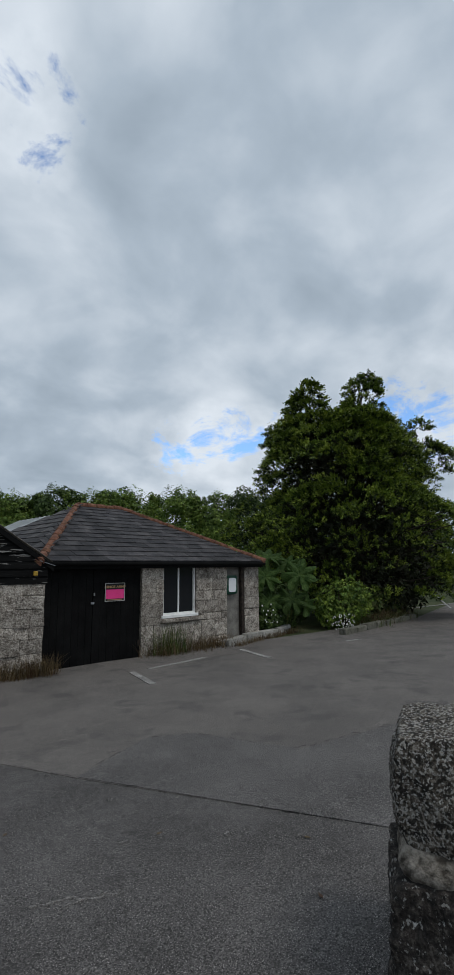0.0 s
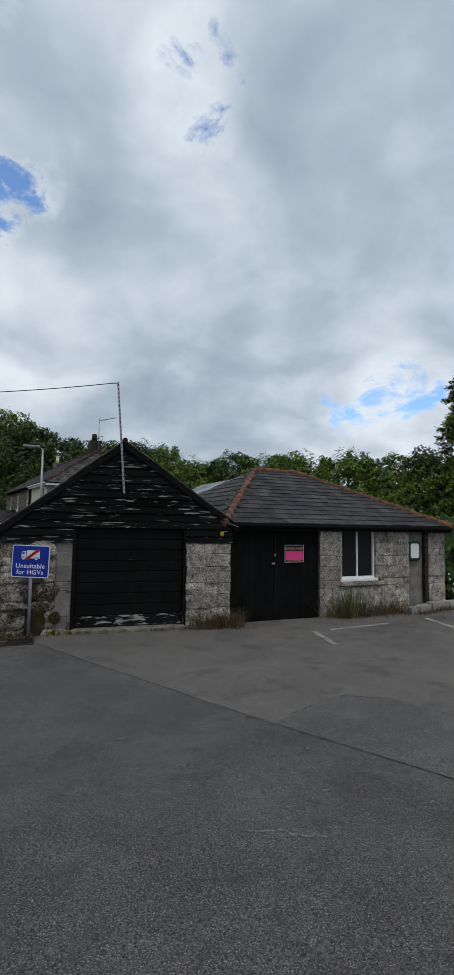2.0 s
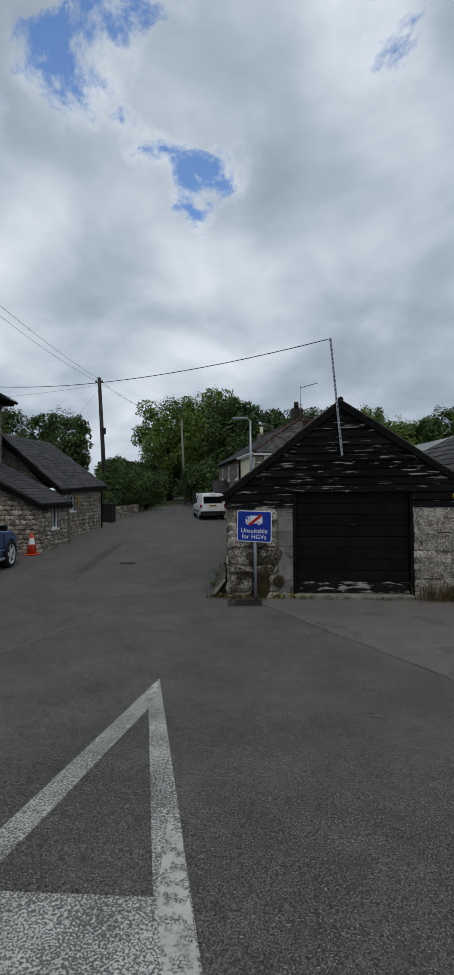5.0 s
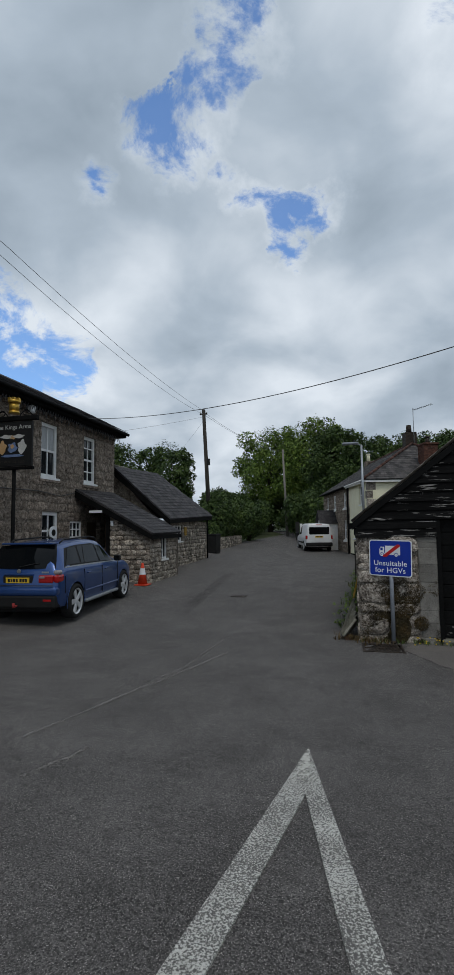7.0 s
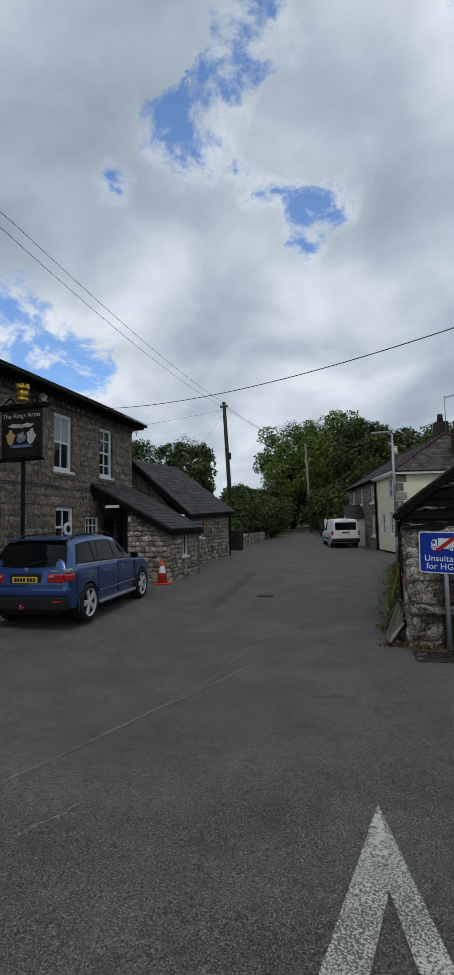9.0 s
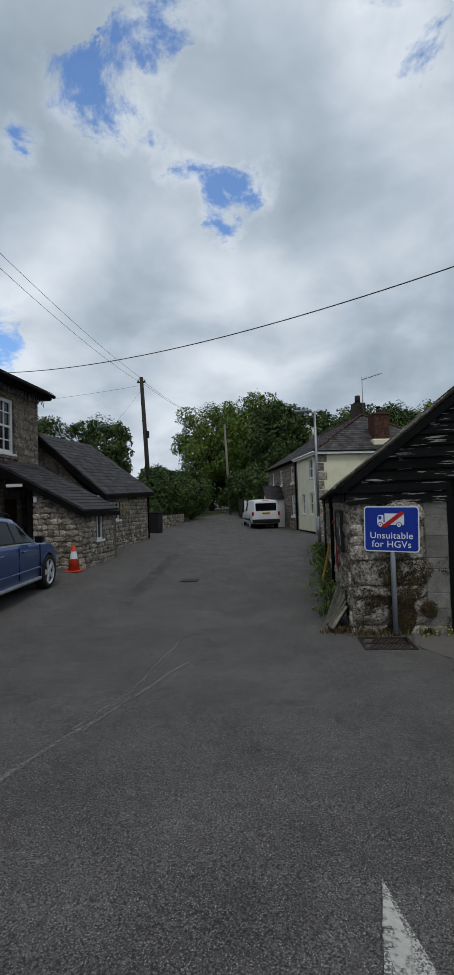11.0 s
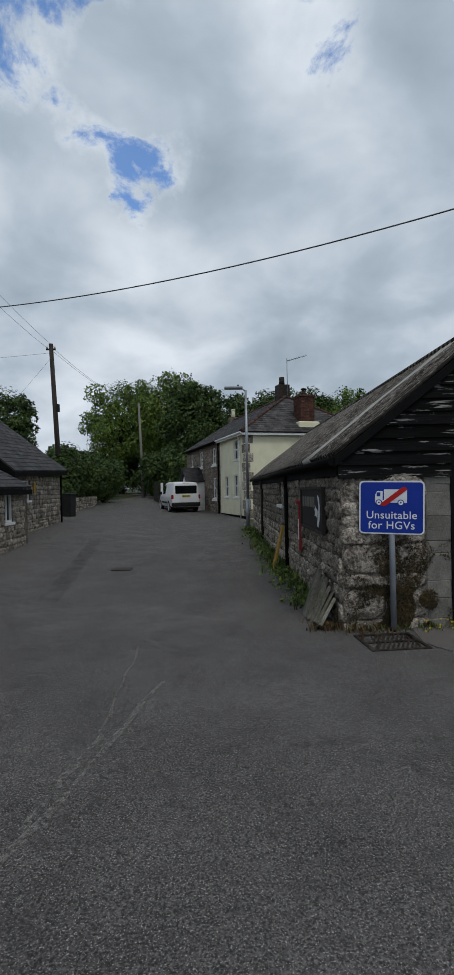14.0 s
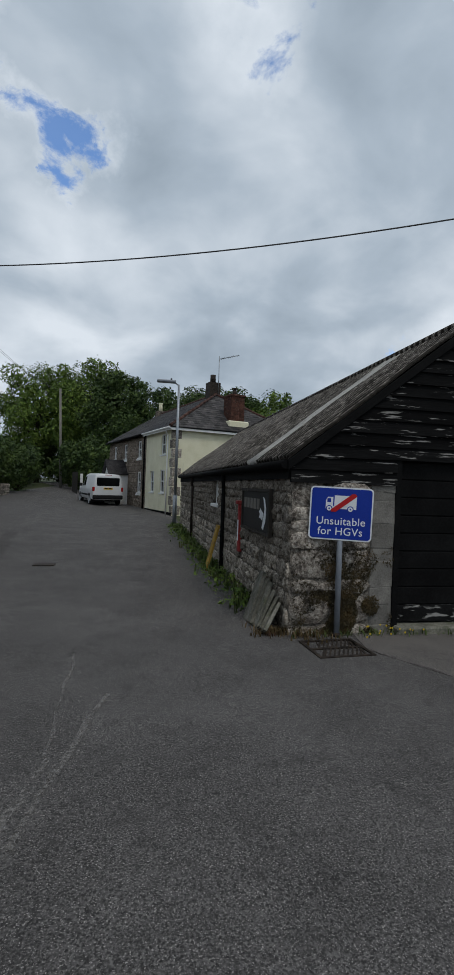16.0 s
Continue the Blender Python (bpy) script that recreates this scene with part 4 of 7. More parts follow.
swin = sash(store, UPX, 3.06, 4.12, .74, 1.93, (1, 0), .07, .045)
part("stone_sill", box(2.98, 4.32, -.09, .2, .56, .66, .02), GRANITE, store)
# the recessed boarded bay at the end with its dispenser
part("bay_infill", box(5.25, 5.95, .12, .3, hz0, 1.93), BLOCKWORK, store)
part("timber_post", box(5.84, 5.96, .0, .12, hz0, 1.93, .01), IRON, store)
stone_face(store, UPX, 2.42, SW, hz0 + .1, 1.92, hop + [(2.98, 4.32, .54, .72)], .34, (.3, .72), DRESSED, 21, 200, proud=.018)
stone_face(garage, UPX, G0, -.36, dz0 + .02, 1.62, (), .29, (.26, .7), GRANITE, 8, 80, proud=.05)
stone_face(garage, UPX, -.36, -.06, dz0 + .02, 1.62, (), .23, (.29, .31), BLOCKWORK, 9, 40, proud=.012, name="block")
stone_face(garage, UPX, 2.2, G1, dz0 + .02, 1.62, (), .28, (.26, .75), DRESSED, 10, 80, proud=.05)
stone_face(garage, m_side, -GD, 0, dz0 + .02, 1.66, side_open, .19, (.16, .42), RUBBLE, 12, 300, proud=.035)
# ---- road markings and yard ----
def strip(a, b, w, lift=.016):
    a, b = Vector(a), Vector(b)
    s = Vector((b.y - a.y, a.x - b.x)).normalized() * w / 2
    return drape([tuple(a + s), tuple(b + s), tuple(b - s), tuple(a - s)], lift, .4)


give_way = thing("road_marking", Matrix(), "worn white painted give way triangle on the asphalt", "road marking")
part("stroke", drape([(-1.60, -4.70), (-.64, -8.05), (-.82, -8.05), (-1.52, -5.46)], .016, .4), PAINT_LINE, give_way)
part("stroke", drape([(-1.60, -4.70), (-1.52, -5.46), (-1.83, -8.05), (-2.00, -8.05)], .0165, .4), PAINT_LINE, give_way)
part("stroke", drape([(-1.79, -7.56), (-.93, -7.53), (-.80, -8.02), (-1.84, -8.04)], .0205, .4), PAINT_LINE, give_way)
part("thick_paint", drape([(-1.60, -4.74), (-1.545, -5.0), (-1.53, -5.28), (-1.60, -5.26), (-1.64, -5.0)], .0215, .3), PAINT_THICK, give_way)
part("thick_paint", drape([(-1.03, -6.85), (-.98, -6.88), (-.68, -7.95), (-.82, -7.95), (-.95, -7.5)], .0215, .3), PAINT_THICK, give_way)
for i, (a, b, w) in enumerate((((4.62, -.98), (4.40, -2.25), .13), ((5.02, -.92), (6.66, -.58), .10), ((7.95, -.23), (7.68, -1.6), .14), ((11.0, -1.0), (11.5, -1.05), .09),
                               ((22.8, 2.6), (30, 7.6), .1), ((21.5, 3.9), (27, 4.2), .1))):
    tagged(link("parking_line", strip(a, b, w, .02), PAINT_LINE), "worn white parking bay line on the asphalt", "parking line", group="parking bay lines")
seam = bmesh.new()
rnd = random.Random(2)
def jagged(a, b, n, amp):
    return [(a[0] + (b[0] - a[0]) * i / n + rnd.uniform(-amp, amp), a[1] + (b[1] - a[1]) * i / n + rnd.uniform(-amp, amp)) for i in range(n + 1)]


for pts in (jagged((-.66, -.62), (1.87, -5.5), 34, .02), jagged((1.87, -5.5), (2.85, -7.2), 18, .02), jagged((2.85, -7.2), (3.9, -9), 18, .02),
            jagged((1.87, -5.5), (2.9, -4.88), 16, .03), jagged((2.9, -4.88), (3.4, -5.1), 7, .02), jagged((3.4, -5.1), (3.93, -6.28), 16, .03), jagged((3.93, -6.28), (6.6, -6.5), 30, .035), jagged((6.6, -6.5), (12, -9.6), 40, .04)):
    for a, b in zip(pts[:-1], pts[1:]):
        if rnd.random() < .34:
            continue
        merge(seam, strip(a, b, rnd.uniform(.004, .013), .0175))
tagged(link("tar_joint", seam, SEAM), "cracked dark joint between two asphalt surfaces", "asphalt joint", kind="structure")
for a, b, w in (((1.14, -7.25), (1.58, -7.39), .02), ((.99, -7.13), (1.40, -7.30), .02), ((-4.02, -5.17), (-3.26, -1.5), .05), ((-3.49, -5.77), (-3.32, -5.2), .04),
                ((-3.70, -3.38), (-3.56, -2.41), .05), ((-3.62, -3.40), (-3.50, -2.5), .03), ((-3.56, -2.41), (-3.62, -.48), .035)):
    trail, pts = bmesh.new(), jagged(a, b, 9, .022)
    for c, d in zip(pts[:-1], pts[1:]):
        if rnd.random() < .85:
            merge(trail, strip(c, d, w * rnd.uniform(.3, 1), .0128))
    tagged(link("scuff_mark", trail, SCUFF), "faint pale scrape mark on the asphalt", "scuff mark", kind="structure")
fleck_rnd = random.Random(17)
for i in range(16):
    fx, fy, fa = fleck_rnd.uniform(.2, 3.0), fleck_rnd.uniform(-8.1, -4.6), fleck_rnd.uniform(-.5, .9)
    fl = fleck_rnd.uniform(.03, .10)
    tagged(link("scuff_mark", strip((fx, fy), (fx + fl * math.cos(fa), fy + fl * math.sin(fa)), fleck_rnd.uniform(.01, .03), .0185), SCUFF), "small pale chip mark on the asphalt", "scuff mark", kind="structure")
tagged(link("tar_band", strip((-5.35, 1.8), (-6.45, 9.2), .30, .012), FAINT_BAND), "darker repaired band along the lane", "asphalt joint", kind="structure")
tagged(link("manhole_cover", drape([(-5.0, 4.6), (-4.6, 4.6), (-4.6, 4.9), (-5.0, 4.9)], .02, .3), IRON), "small flush iron cover in the lane", "manhole cover")

# ---- drain grate at the garage corner ----
gz = height(-.9, -.6)
grate = thing("drain_grate", pose(-.98, -.55, gz - .012, 0, 0, 4), "rusty slotted iron drain grate set in the road", "drain grate")
fr = box(-.31, .31, -.27, -.235, 0, .03)
box(-.31, .31, .235, .27, 0, .03, bm=fr)
box(-.31, -.275, -.235, .235, 0, .03, bm=fr)
box(.275, .31, -.235, .235, 0, .03, bm=fr)
part("rim", fr, IRON, grate)
part("pit", box(-.275, .275, -.235, .235, -.003, .002), SEAM, grate)
for i in range(11):
    x = -.30 + .5 * i / 10
    for lo, hi, shift in ((-.235, -.02, 0), (.02, .235, .1)):
        a, b = max(-.275, min(.255, x + shift)), max(-.255, min(.275, x + shift))
        part("bar", prism([(a - .02 * 0, lo), (a + .02, lo), (min(.275, a + .14), hi), (min(.255, a + .12), hi)], "z", .004, .028), IRON, grate)
part("cross_bar", box(-.275, .275, -.02, .02, .004, .029), IRON, grate)

# ---- traffic sign ----
fz = height(-.78, -.15)
sign = thing("traffic_sign", pose(-.81, -.16, fz, 0, 0, -17), "blue traffic sign with white lorry on a grey post", "traffic sign")
part("post", tube([(0, .03, -.1), (0, .03, 1.70)], .033, 14), GREY_PAINT, sign)
part("collar", rod((0, .03, 0), (0, .03, .05), .045, seg=14), IRON, sign)
bw, b0, b1 = .35, 1.10, 1.70
tilt = Matrix.Translation((0, 0, (b0 + b1) / 2)) @ Matrix.Rotation(radians(1.5), 4, "Y")
h = (b1 - b0) / 2
def rounded(w, hh, r, y0, y1, bm=None):
    pts = []
    for cx, cz, a0 in ((w - r, hh - r, 0), (-w + r, hh - r, 90), (-w + r, -hh + r, 180), (w - r, -hh + r, 270)):
        for k in range(5):
            a = radians(a0 + 90 * k / 4)
            pts.append((cx + r * math.cos(a), cz + r * math.sin(a)))
    return prism(pts, "y", y0, y1, bm)


def tilted(bm, m):
    bmesh.ops.transform(bm, matrix=m, verts=bm.verts)
    return bm


part("panel", tilted(rounded(bw, h, .045, -.004, .0), tilt), SIGN_WHITE, sign, "white edged sign plate")
part("blue_field", tilted(rounded(bw - .016, h - .016, .035, -.0065, -.0045), tilt), SIGN_BLUE, sign)
part("rear_stiffener", tilted(merge(box(-.3, .3, .0, .02, .12, .15), box(-.3, .3, .0, .02, -.15, -.12)), tilt), STEEL, sign)
lorry = prism([(-.175, .055), (-.175, .145), (-.155, .185), (-.095, .185), (-.095, .055)], "y", -.0085, -.0065)
box(-.08, .165, -.0085, -.0065, .075, .205, bm=lorry)
box(-.095, .165, -.0085, -.0065, .055, .085, bm=lorry)
part("lorry_symbol", tilted(lorry, tilt), SIGN_WHITE, sign)
cabwin = box(-.16, -.12, -.0095, -.0085, .125, .17)
part("cab_window", tilted(cabwin, tilt), SIGN_BLUE, sign)
for x in (-.135, .1):
    part("wheel_symbol", tilted(rod((x, -.0084, .055), (x, -.0098, .055), .036, seg=20), tilt), SIGN_BLUE, sign)
    part("wheel_symbol", tilted(rod((x, -.0098, .055), (x, -.0106, .055), .026, seg=20), tilt), SIGN_WHITE, sign)
    part("wheel_symbol", tilted(rod((x, -.0106, .055), (x, -.0112, .055), .009, seg=12), tilt), SIGN_BLUE, sign)
part("red_bar", tilted(prism([(-.115, .02), (-.06, .02), (.17, .205), (.15, .23), (.115, .23), (-.115, .045)], "y", -.0125, -.0112), tilt), SIGN_RED, sign)
stand = Matrix.Rotation(radians(90), 4, "X")
writing("Unsuitable", .122, tilt @ Matrix.Translation((0, -.0072, -.125)) @ stand, SIGN_WHITE, sign, bold=.0006)
writing("for HGVs", .122, tilt @ Matrix.Translation((0, -.0072, -.24)) @ stand, SIGN_WHITE, sign, bold=.0006)

# ---- things on and by the garage side wall ----
board = thing("wall_board", m_side @ Matrix.Translation((-1.5, -.06, 1.2)), "weathered black board with a white bird shape in a timber frame", "sign board")
part("panel", box(-.78, .78, 0, .02, -.28, .28), SIGN_BLACK, board)
fr = box(-.82, .82, -.02, .03, .27, .31)
box(-.82, .82, -.02, .03, -.31, -.27, bm=fr)
box(-.82, -.78, -.02, .03, -.27, .27, bm=fr)
box(.78, .82, -.02, .03, -.27, .27, bm=fr)
part("frame", fr, WOOD_POLE, board)
shape = prism([(.42, -.22), (.5, -.24), (.6, -.12), (.62, .05), (.55, .17), (.47, .2), (.55, .05), (.5, -.08)], "y", -.006, -.001)
prism([(.50, -.02), (.30, .06), (.33, .02), (.26, .0), (.32, -.04), (.27, -.09), (.36, -.09), (.46, -.12)], "y", -.0075, -.0062, bm=shape)
part("painted_shape", shape, SIGN_WHITE, board)
for i in range(5):
    part("lettering_bar", box(-.68 + .2 * i, -.54 + .2 * i, -.005, -.001, .02, .17), PALE_POLE, board)
holder = thing("wall_box", m_side @ Matrix.Translation((-2.58, -.07, .86)), "narrow faded red metal box fixed to the wall", "wall box")
part("case", box(-.06, .06, 0, .06, -.4, .4, .008), RED_PAINT, holder)
part("slot", box(-.03, .03, -.006, -.001, -.22, .12), SIGN_WHITE, holder)
part("hood", box(-.08, .08, -.04, .06, .38, .44, .01), RED_PAINT, holder)
plank = thing("plank", Matrix.Translation((G0 - .33, 4.28, height(-1.6, 4.3))) @ Matrix.Rotation(radians(14), 4, "Y"), "short faded yellow board leaning on the stone wall", "plank")
part("board", prism([(-.02, 0), (.02, 0), (.02, .92), (-.02, .92)], "y", -.12, .12, bevel=.004), YELLOW_WOOD, plank)
slab_rnd = random.Random(5)
for i in range(6):
    hgt = (.66, .6, .58, .5, .46, .4)[i]
    y = .62 - .11 * i
    base = (G0 - .34 + .01 * i, y, height(-1.7, y))
    s = thing("stone_slab", Matrix.Translation(base) @ Matrix.Rotation(radians(20 + 2.5 * i), 4, "Y") @ Matrix.Rotation(radians(slab_rnd.uniform(-16, 4)), 4, "Z") @ Matrix.Rotation(radians(-8 - 3 * i), 4, "X"), "mossy stone slab leaning against the garage corner", "stone slab", group="leaning slabs")
    bm = prism([(-.17, 0), (.15, .0), (.17, hgt * .8), (.09, hgt), (-.13, hgt * .96)], "x", -.018, .018, bevel=.006)
    for v in bm.verts:
        v.co += Vector([slab_rnd.uniform(-.008, .008) for _ in range(3)])
    part("slab", bm, STONE_SLAB, s)

# ---- signs on the store ----
pink = thing("poster", m_hip @ Matrix.Translation((1.72, .05, 1.36)) @ Matrix.Diagonal((1.26, 1, .98, 1)), "black and fluorescent pink poster board on the black door", "poster")
part("board", box(-.20, .20, -.012, .0, -.2, .2), SIGN_BLACK, pink)
edge = box(-.205, .205, -.016, -.012, .195, .205)
box(-.205, .205, -.016, -.012, -.205, -.195, bm=edge)
box(-.205, -.195, -.016, -.012, -.195, .195, bm=edge)
box(.195, .205, -.016, -.012, -.195, .195, bm=edge)
part("edging", edge, PALE_LETTER, pink)
part("pink_field", box(-.185, .185, -.015, -.012, -.15, .06), PINK, pink)
writing("KINGS ARMS", .073, Matrix.Translation((0, -.014, .095)) @ stand, OCHRE, pink, bold=.002)
part("lettering_bar", box(-.15, .15, -.0145, -.012, -.18, -.165), OCHRE, pink)
disp = thing("dispenser", m_hip @ Matrix.Translation((5.46, .1, 1.40)) @ Matrix.Scale(1.2, 4), "green and white wall dispenser in the boarded bay", "dispenser")
part("case", box(-.19, .19, -.09, .0, -.22, .22, .05, seg=2), GREEN_PLASTIC, disp)
part("label", rounded(.12, .16, .05, -.097, -.088), SIGN_WHITE, disp)
for i, (x, z0, r, c) in enumerate(((3.28, .78, .12, GREEN_PLASTIC), (3.45, .78, .15, STONE_SLAB), (3.85, .78, .14, GREEN_PLASTIC))):
    jar = thing("jar", m_hip @ Matrix.Translation((x, .28, z0)), "dusty pot standing behind the window glass", "jar", group="things on the window ledge")
    part("pot", rod((0, 0, 0), (0, 0, .22 + .1 * i), r * .8, r, seg=14), c, jar)
tagged(link("window_ledge", box(3.0, 4.2, .2, .42, .72, .775), WOOD_POLE, m=m_hip), "dusty timber ledge inside the store window", "ledge")

# metal roofed shed behind
ms = thing("shed", pose(4.6, 7.5, 0, 0, 0, 8), "pale metal roofed shed behind the slate roofs", "shed")
part("walls", box(-.6, 5.2, 0, 6, -.2, 2.3), BLOCKWORK, ms)
bm = bmesh.new()
n = 60
vs = []
for i in range(n + 1):
    y = -.2 + 6.4 * i / n
    w = .02 * (1 if (i // 2) % 2 else 0)
    vs.append((bm.verts.new((-.9, y, 2.45 + w)), bm.verts.new((2.3, y, 4.05 + w)), bm.verts.new((5.4, y, 2.45 + w))))
for a, b in zip(vs[:-1], vs[1:]):
    bm.faces.new((a[0], b[0], b[1], a[1])), bm.faces.new((a[1], b[1], b[2], a[2]))
bmesh.ops.solidify(bm, geom=bm.faces[:], thickness=.02)
part("roof", bm, METAL_ROOF, ms)
part("gable", prism([(-.6, 2.3), (5.2, 2.3), (2.3, 3.95)], "y", 0, .1), BLOCKWORK, ms)

# ---- kerbs and gate pier ----
def kerb_run(a, b, n, hgt, wid, material, label, group):
    a, b = Vector(a), Vector(b)
    ang = math.degrees(math.atan2(b.y - a.y, b.x - a.x))
    rn = random.Random(n)
    for i in range(n):
        p = a.lerp(b, (i + .5) / n)
        k = thing("kerb", pose(p.x, p.y, height(p.x, p.y) - .05, rn.uniform(-1, 1), rn.uniform(-1.5, 1.5), ang + rn.uniform(-3, 3)), label, "kerb", group=group)
        l = (b - a).length / n / 2 - .012
        bm = box(-l, l, -wid / 2, wid / 2, 0, hgt + .05 + rn.uniform(-.03, .02), .02)
        bmesh.ops.subdivide_edges(bm, edges=bm.edges[:], cuts=2)
        for v in bm.verts:
            v.co += Vector([rn.uniform(-.008, .008) for _ in range(3)])
        part("block", bm, material, k)


kerb_run((7.95, .42), (11.4, 1.7), 4, .20, .22, CONCRETE, "pale concrete kerb block edging the planted bed", "bed edging")
kerb_run((11.9, -.1), (17.8, 1.35), 8, .17, .24, STONE_SLAB, "dark stone kerb edging the planted bed", "stone bed edging")
kerb_run((17.8, 1.35), (26, 9), 7, .15, .24, STONE_SLAB, "dark stone kerb edging the planted bed", "stone bed edging")


def boulder(c, s, amp, seed, material, parent, name, boxy=.6, sub=4):
    bm = bmesh.new()
    bmesh.ops.create_icosphere(bm, subdivisions=sub, radius=1)
    for v in bm.verts:
        d = v.co.normalized()
        k = max(abs(d.x), abs(d.y), abs(d.z))
        d = d * ((1 - boxy) + boxy / k)
        p = Vector((d.x * s[0], d.y * s[1], d.z * s[2]))
        nz = noise.noise(p * 4 + Vector((seed, 0, 0))) * amp + noise.noise(p * 13 + Vector((seed, 5, 0))) * amp * .4 + noise.noise(p * 34) * amp * .2
        v.co = Vector(c) + p + d.normalized() * nz
    for f in bm.faces:
        f.smooth = True
    return part(name, bm, material, parent)


GRANITE_CAP = Mat("speckled_granite", [(.022, .018, .014, 1), (.085, .070, .055, 1), (.26, .235, .20, 1)], 9, .92, 1.0, 55, vary=0, stain=.25, fine=.75, depth=.035).patch((.018, .016, .014, 1), 30, .50, .58, strength=.85).patch((.46, .45, .42, 1), 75, .535, .575, strength=.9).patch((.30, .25, .19, 1), 75, .60, .64, strength=.7).m
GRANITE_FOOT = Mat("blackened_granite", [(.012, .010, .009, 1), (.042, .035, .03, 1), (.13, .115, .10, 1)], 7, .92, 1.0, 45, vary=0, stain=.3, fine=.65, depth=.035).patch((.016, .015, .014, 1), 14, .48, .58, strength=.8).patch((.40, .40, .38, 1), 17, .63, .66, strength=.9).patch((.30, .29, .27, 1), 46, .60, .64, strength=.8).m
px, py = 2.40, -8.97
pz = height(px, py)
pier = thing("gate_pier", pose(px, py, pz, 0, 0, 28), "rough granite gate pier with lichen and mortared joint", "gate pier")
boulder((0, 0, .83), (.375, .335, .27), .035, 1, GRANITE_CAP, pier, "cap_stone", .58, 6)
boulder((-.02, 0, .22), (.425, .38, .36), .06, 7, GRANITE_FOOT, pier, "base_stone", .74, 6)
boulder((-.04, 0, .575), (.365, .325, .08), .03, 9, MORTAR, pier, "mortar_joint", .6, 4)
# ---- vehicles ----
def section(st):
    """Half a cross-section of a car body, mirrored: sill, bulging flank, shoulder, glasshouse, roof."""
    y, zb, zbelt, ztop, w, wt = st
    d, g = zbelt - zb, min(.11, (ztop - zbelt) * .45)
    half = [(0, zb), (w * .80, zb), (w * .94, zb + .04), (w * .975, zb + .16 * d), (w * .99, zb + .38 * d), (w, zb + .60 * d), (w * .99, zb + .80 * d), (w * .965, zb + .93 * d), (w * .925, zbelt),
            (wt + .02, ztop - g), (wt - .015, ztop - g * .45), (wt - .10, ztop - g * .1), (wt * .45, ztop + .008), (0, ztop + .012)]
    return [(x, y, z) for x, z in half] + [(-x, y, z) for x, z in half[-2:0:-1]]


def station_at(stations, y):
    for a, b in zip(stations[:-1], stations[1:]):
        if a[0] <= y <= b[0]:
            t = (y - a[0]) / (b[0] - a[0])
            return tuple(p + (q - p) * t for p, q in zip(a, b))
    return stations[-1]


def car_body(stations, wells, material):
    """A body lofted smoothly through its stations, with round wheel openings cut through the flanks."""
    fine = []
    for i in range(len(stations) - 1):
        p0, p1, p2, p3 = (np.array(stations[min(max(i + k, 0), len(stations) - 1)]) for k in (-1, 0, 1, 2))
        for k in range(4):
            t = k / 4
            soft_p = .5 * (2 * p1 + (p2 - p0) * t + (2 * p0 - 5 * p1 + 4 * p2 - p3) * t * t + (3 * p1 - p0 - 3 * p2 + p3) * t ** 3)
            fine.append(tuple(.5 * soft_p + .5 * (p1 + (p2 - p1) * t)))
    fine.append(stations[-1])
    bm = bmesh.new()
    rings = [[bm.verts.new(p) for p in section(s)] for s in fine]
    n = len(rings[0])
    for a, b in zip(rings[:-1], rings[1:]):
        for i in range(n):
            bm.faces.new((a[i], a[(i + 1) % n], b[(i + 1) % n], b[i]))
    bm.faces.new(rings[0]), bm.faces.new(rings[-1])
    bmesh.ops.recalc_face_normals(bm, faces=bm.faces)
    body_me = bpy.data.meshes.new("body")
    bm.to_mesh(body_me)
    bm.free()
    whole = new("body", body_me)
    cut = bmesh.new()
    for y, z, r in wells:
        for side in (1, -1):
            rod((side * .60, y, z), (side * 1.3, y, z), r, seg=36, bm=cut)
    cut_me = bpy.data.meshes.new("cut")
    cut.to_mesh(cut_me)
    cut.free()
    cutter = new("cut", cut_me)
    mod = whole.modifiers.new("wells", "BOOLEAN")
    mod.operation, mod.solver, mod.object = "DIFFERENCE", "EXACT", cutter
    bpy.context.view_layer.update()
    me = bpy.data.meshes.new_from_object(whole.evaluated_get(bpy.context.evaluated_depsgraph_get()))
    bpy.data.objects.remove(whole)
    bpy.data.objects.remove(cutter)
    me.materials.clear()
    me.materials.append(material)
    me.materials.append(CAR_TRIM)
    for p in me.polygons:
        c = p.center
        inside = any(math.hypot(c.y - y, c.z - z) < r * .999 and abs(c.x) < .99 and (abs(abs(c.x) - .60) < .01 or abs(p.normal.x) < .05) for y, z, r in wells)
        p.material_index = 1 if inside else 0
        p.use_smooth = not inside and len(p.vertices) < 8
    me.set_sharp_from_angle(angle=radians(38))
    return me


def body_part(me, parent):
    ob = new("body", me)
    ob.parent = parent
    return ob


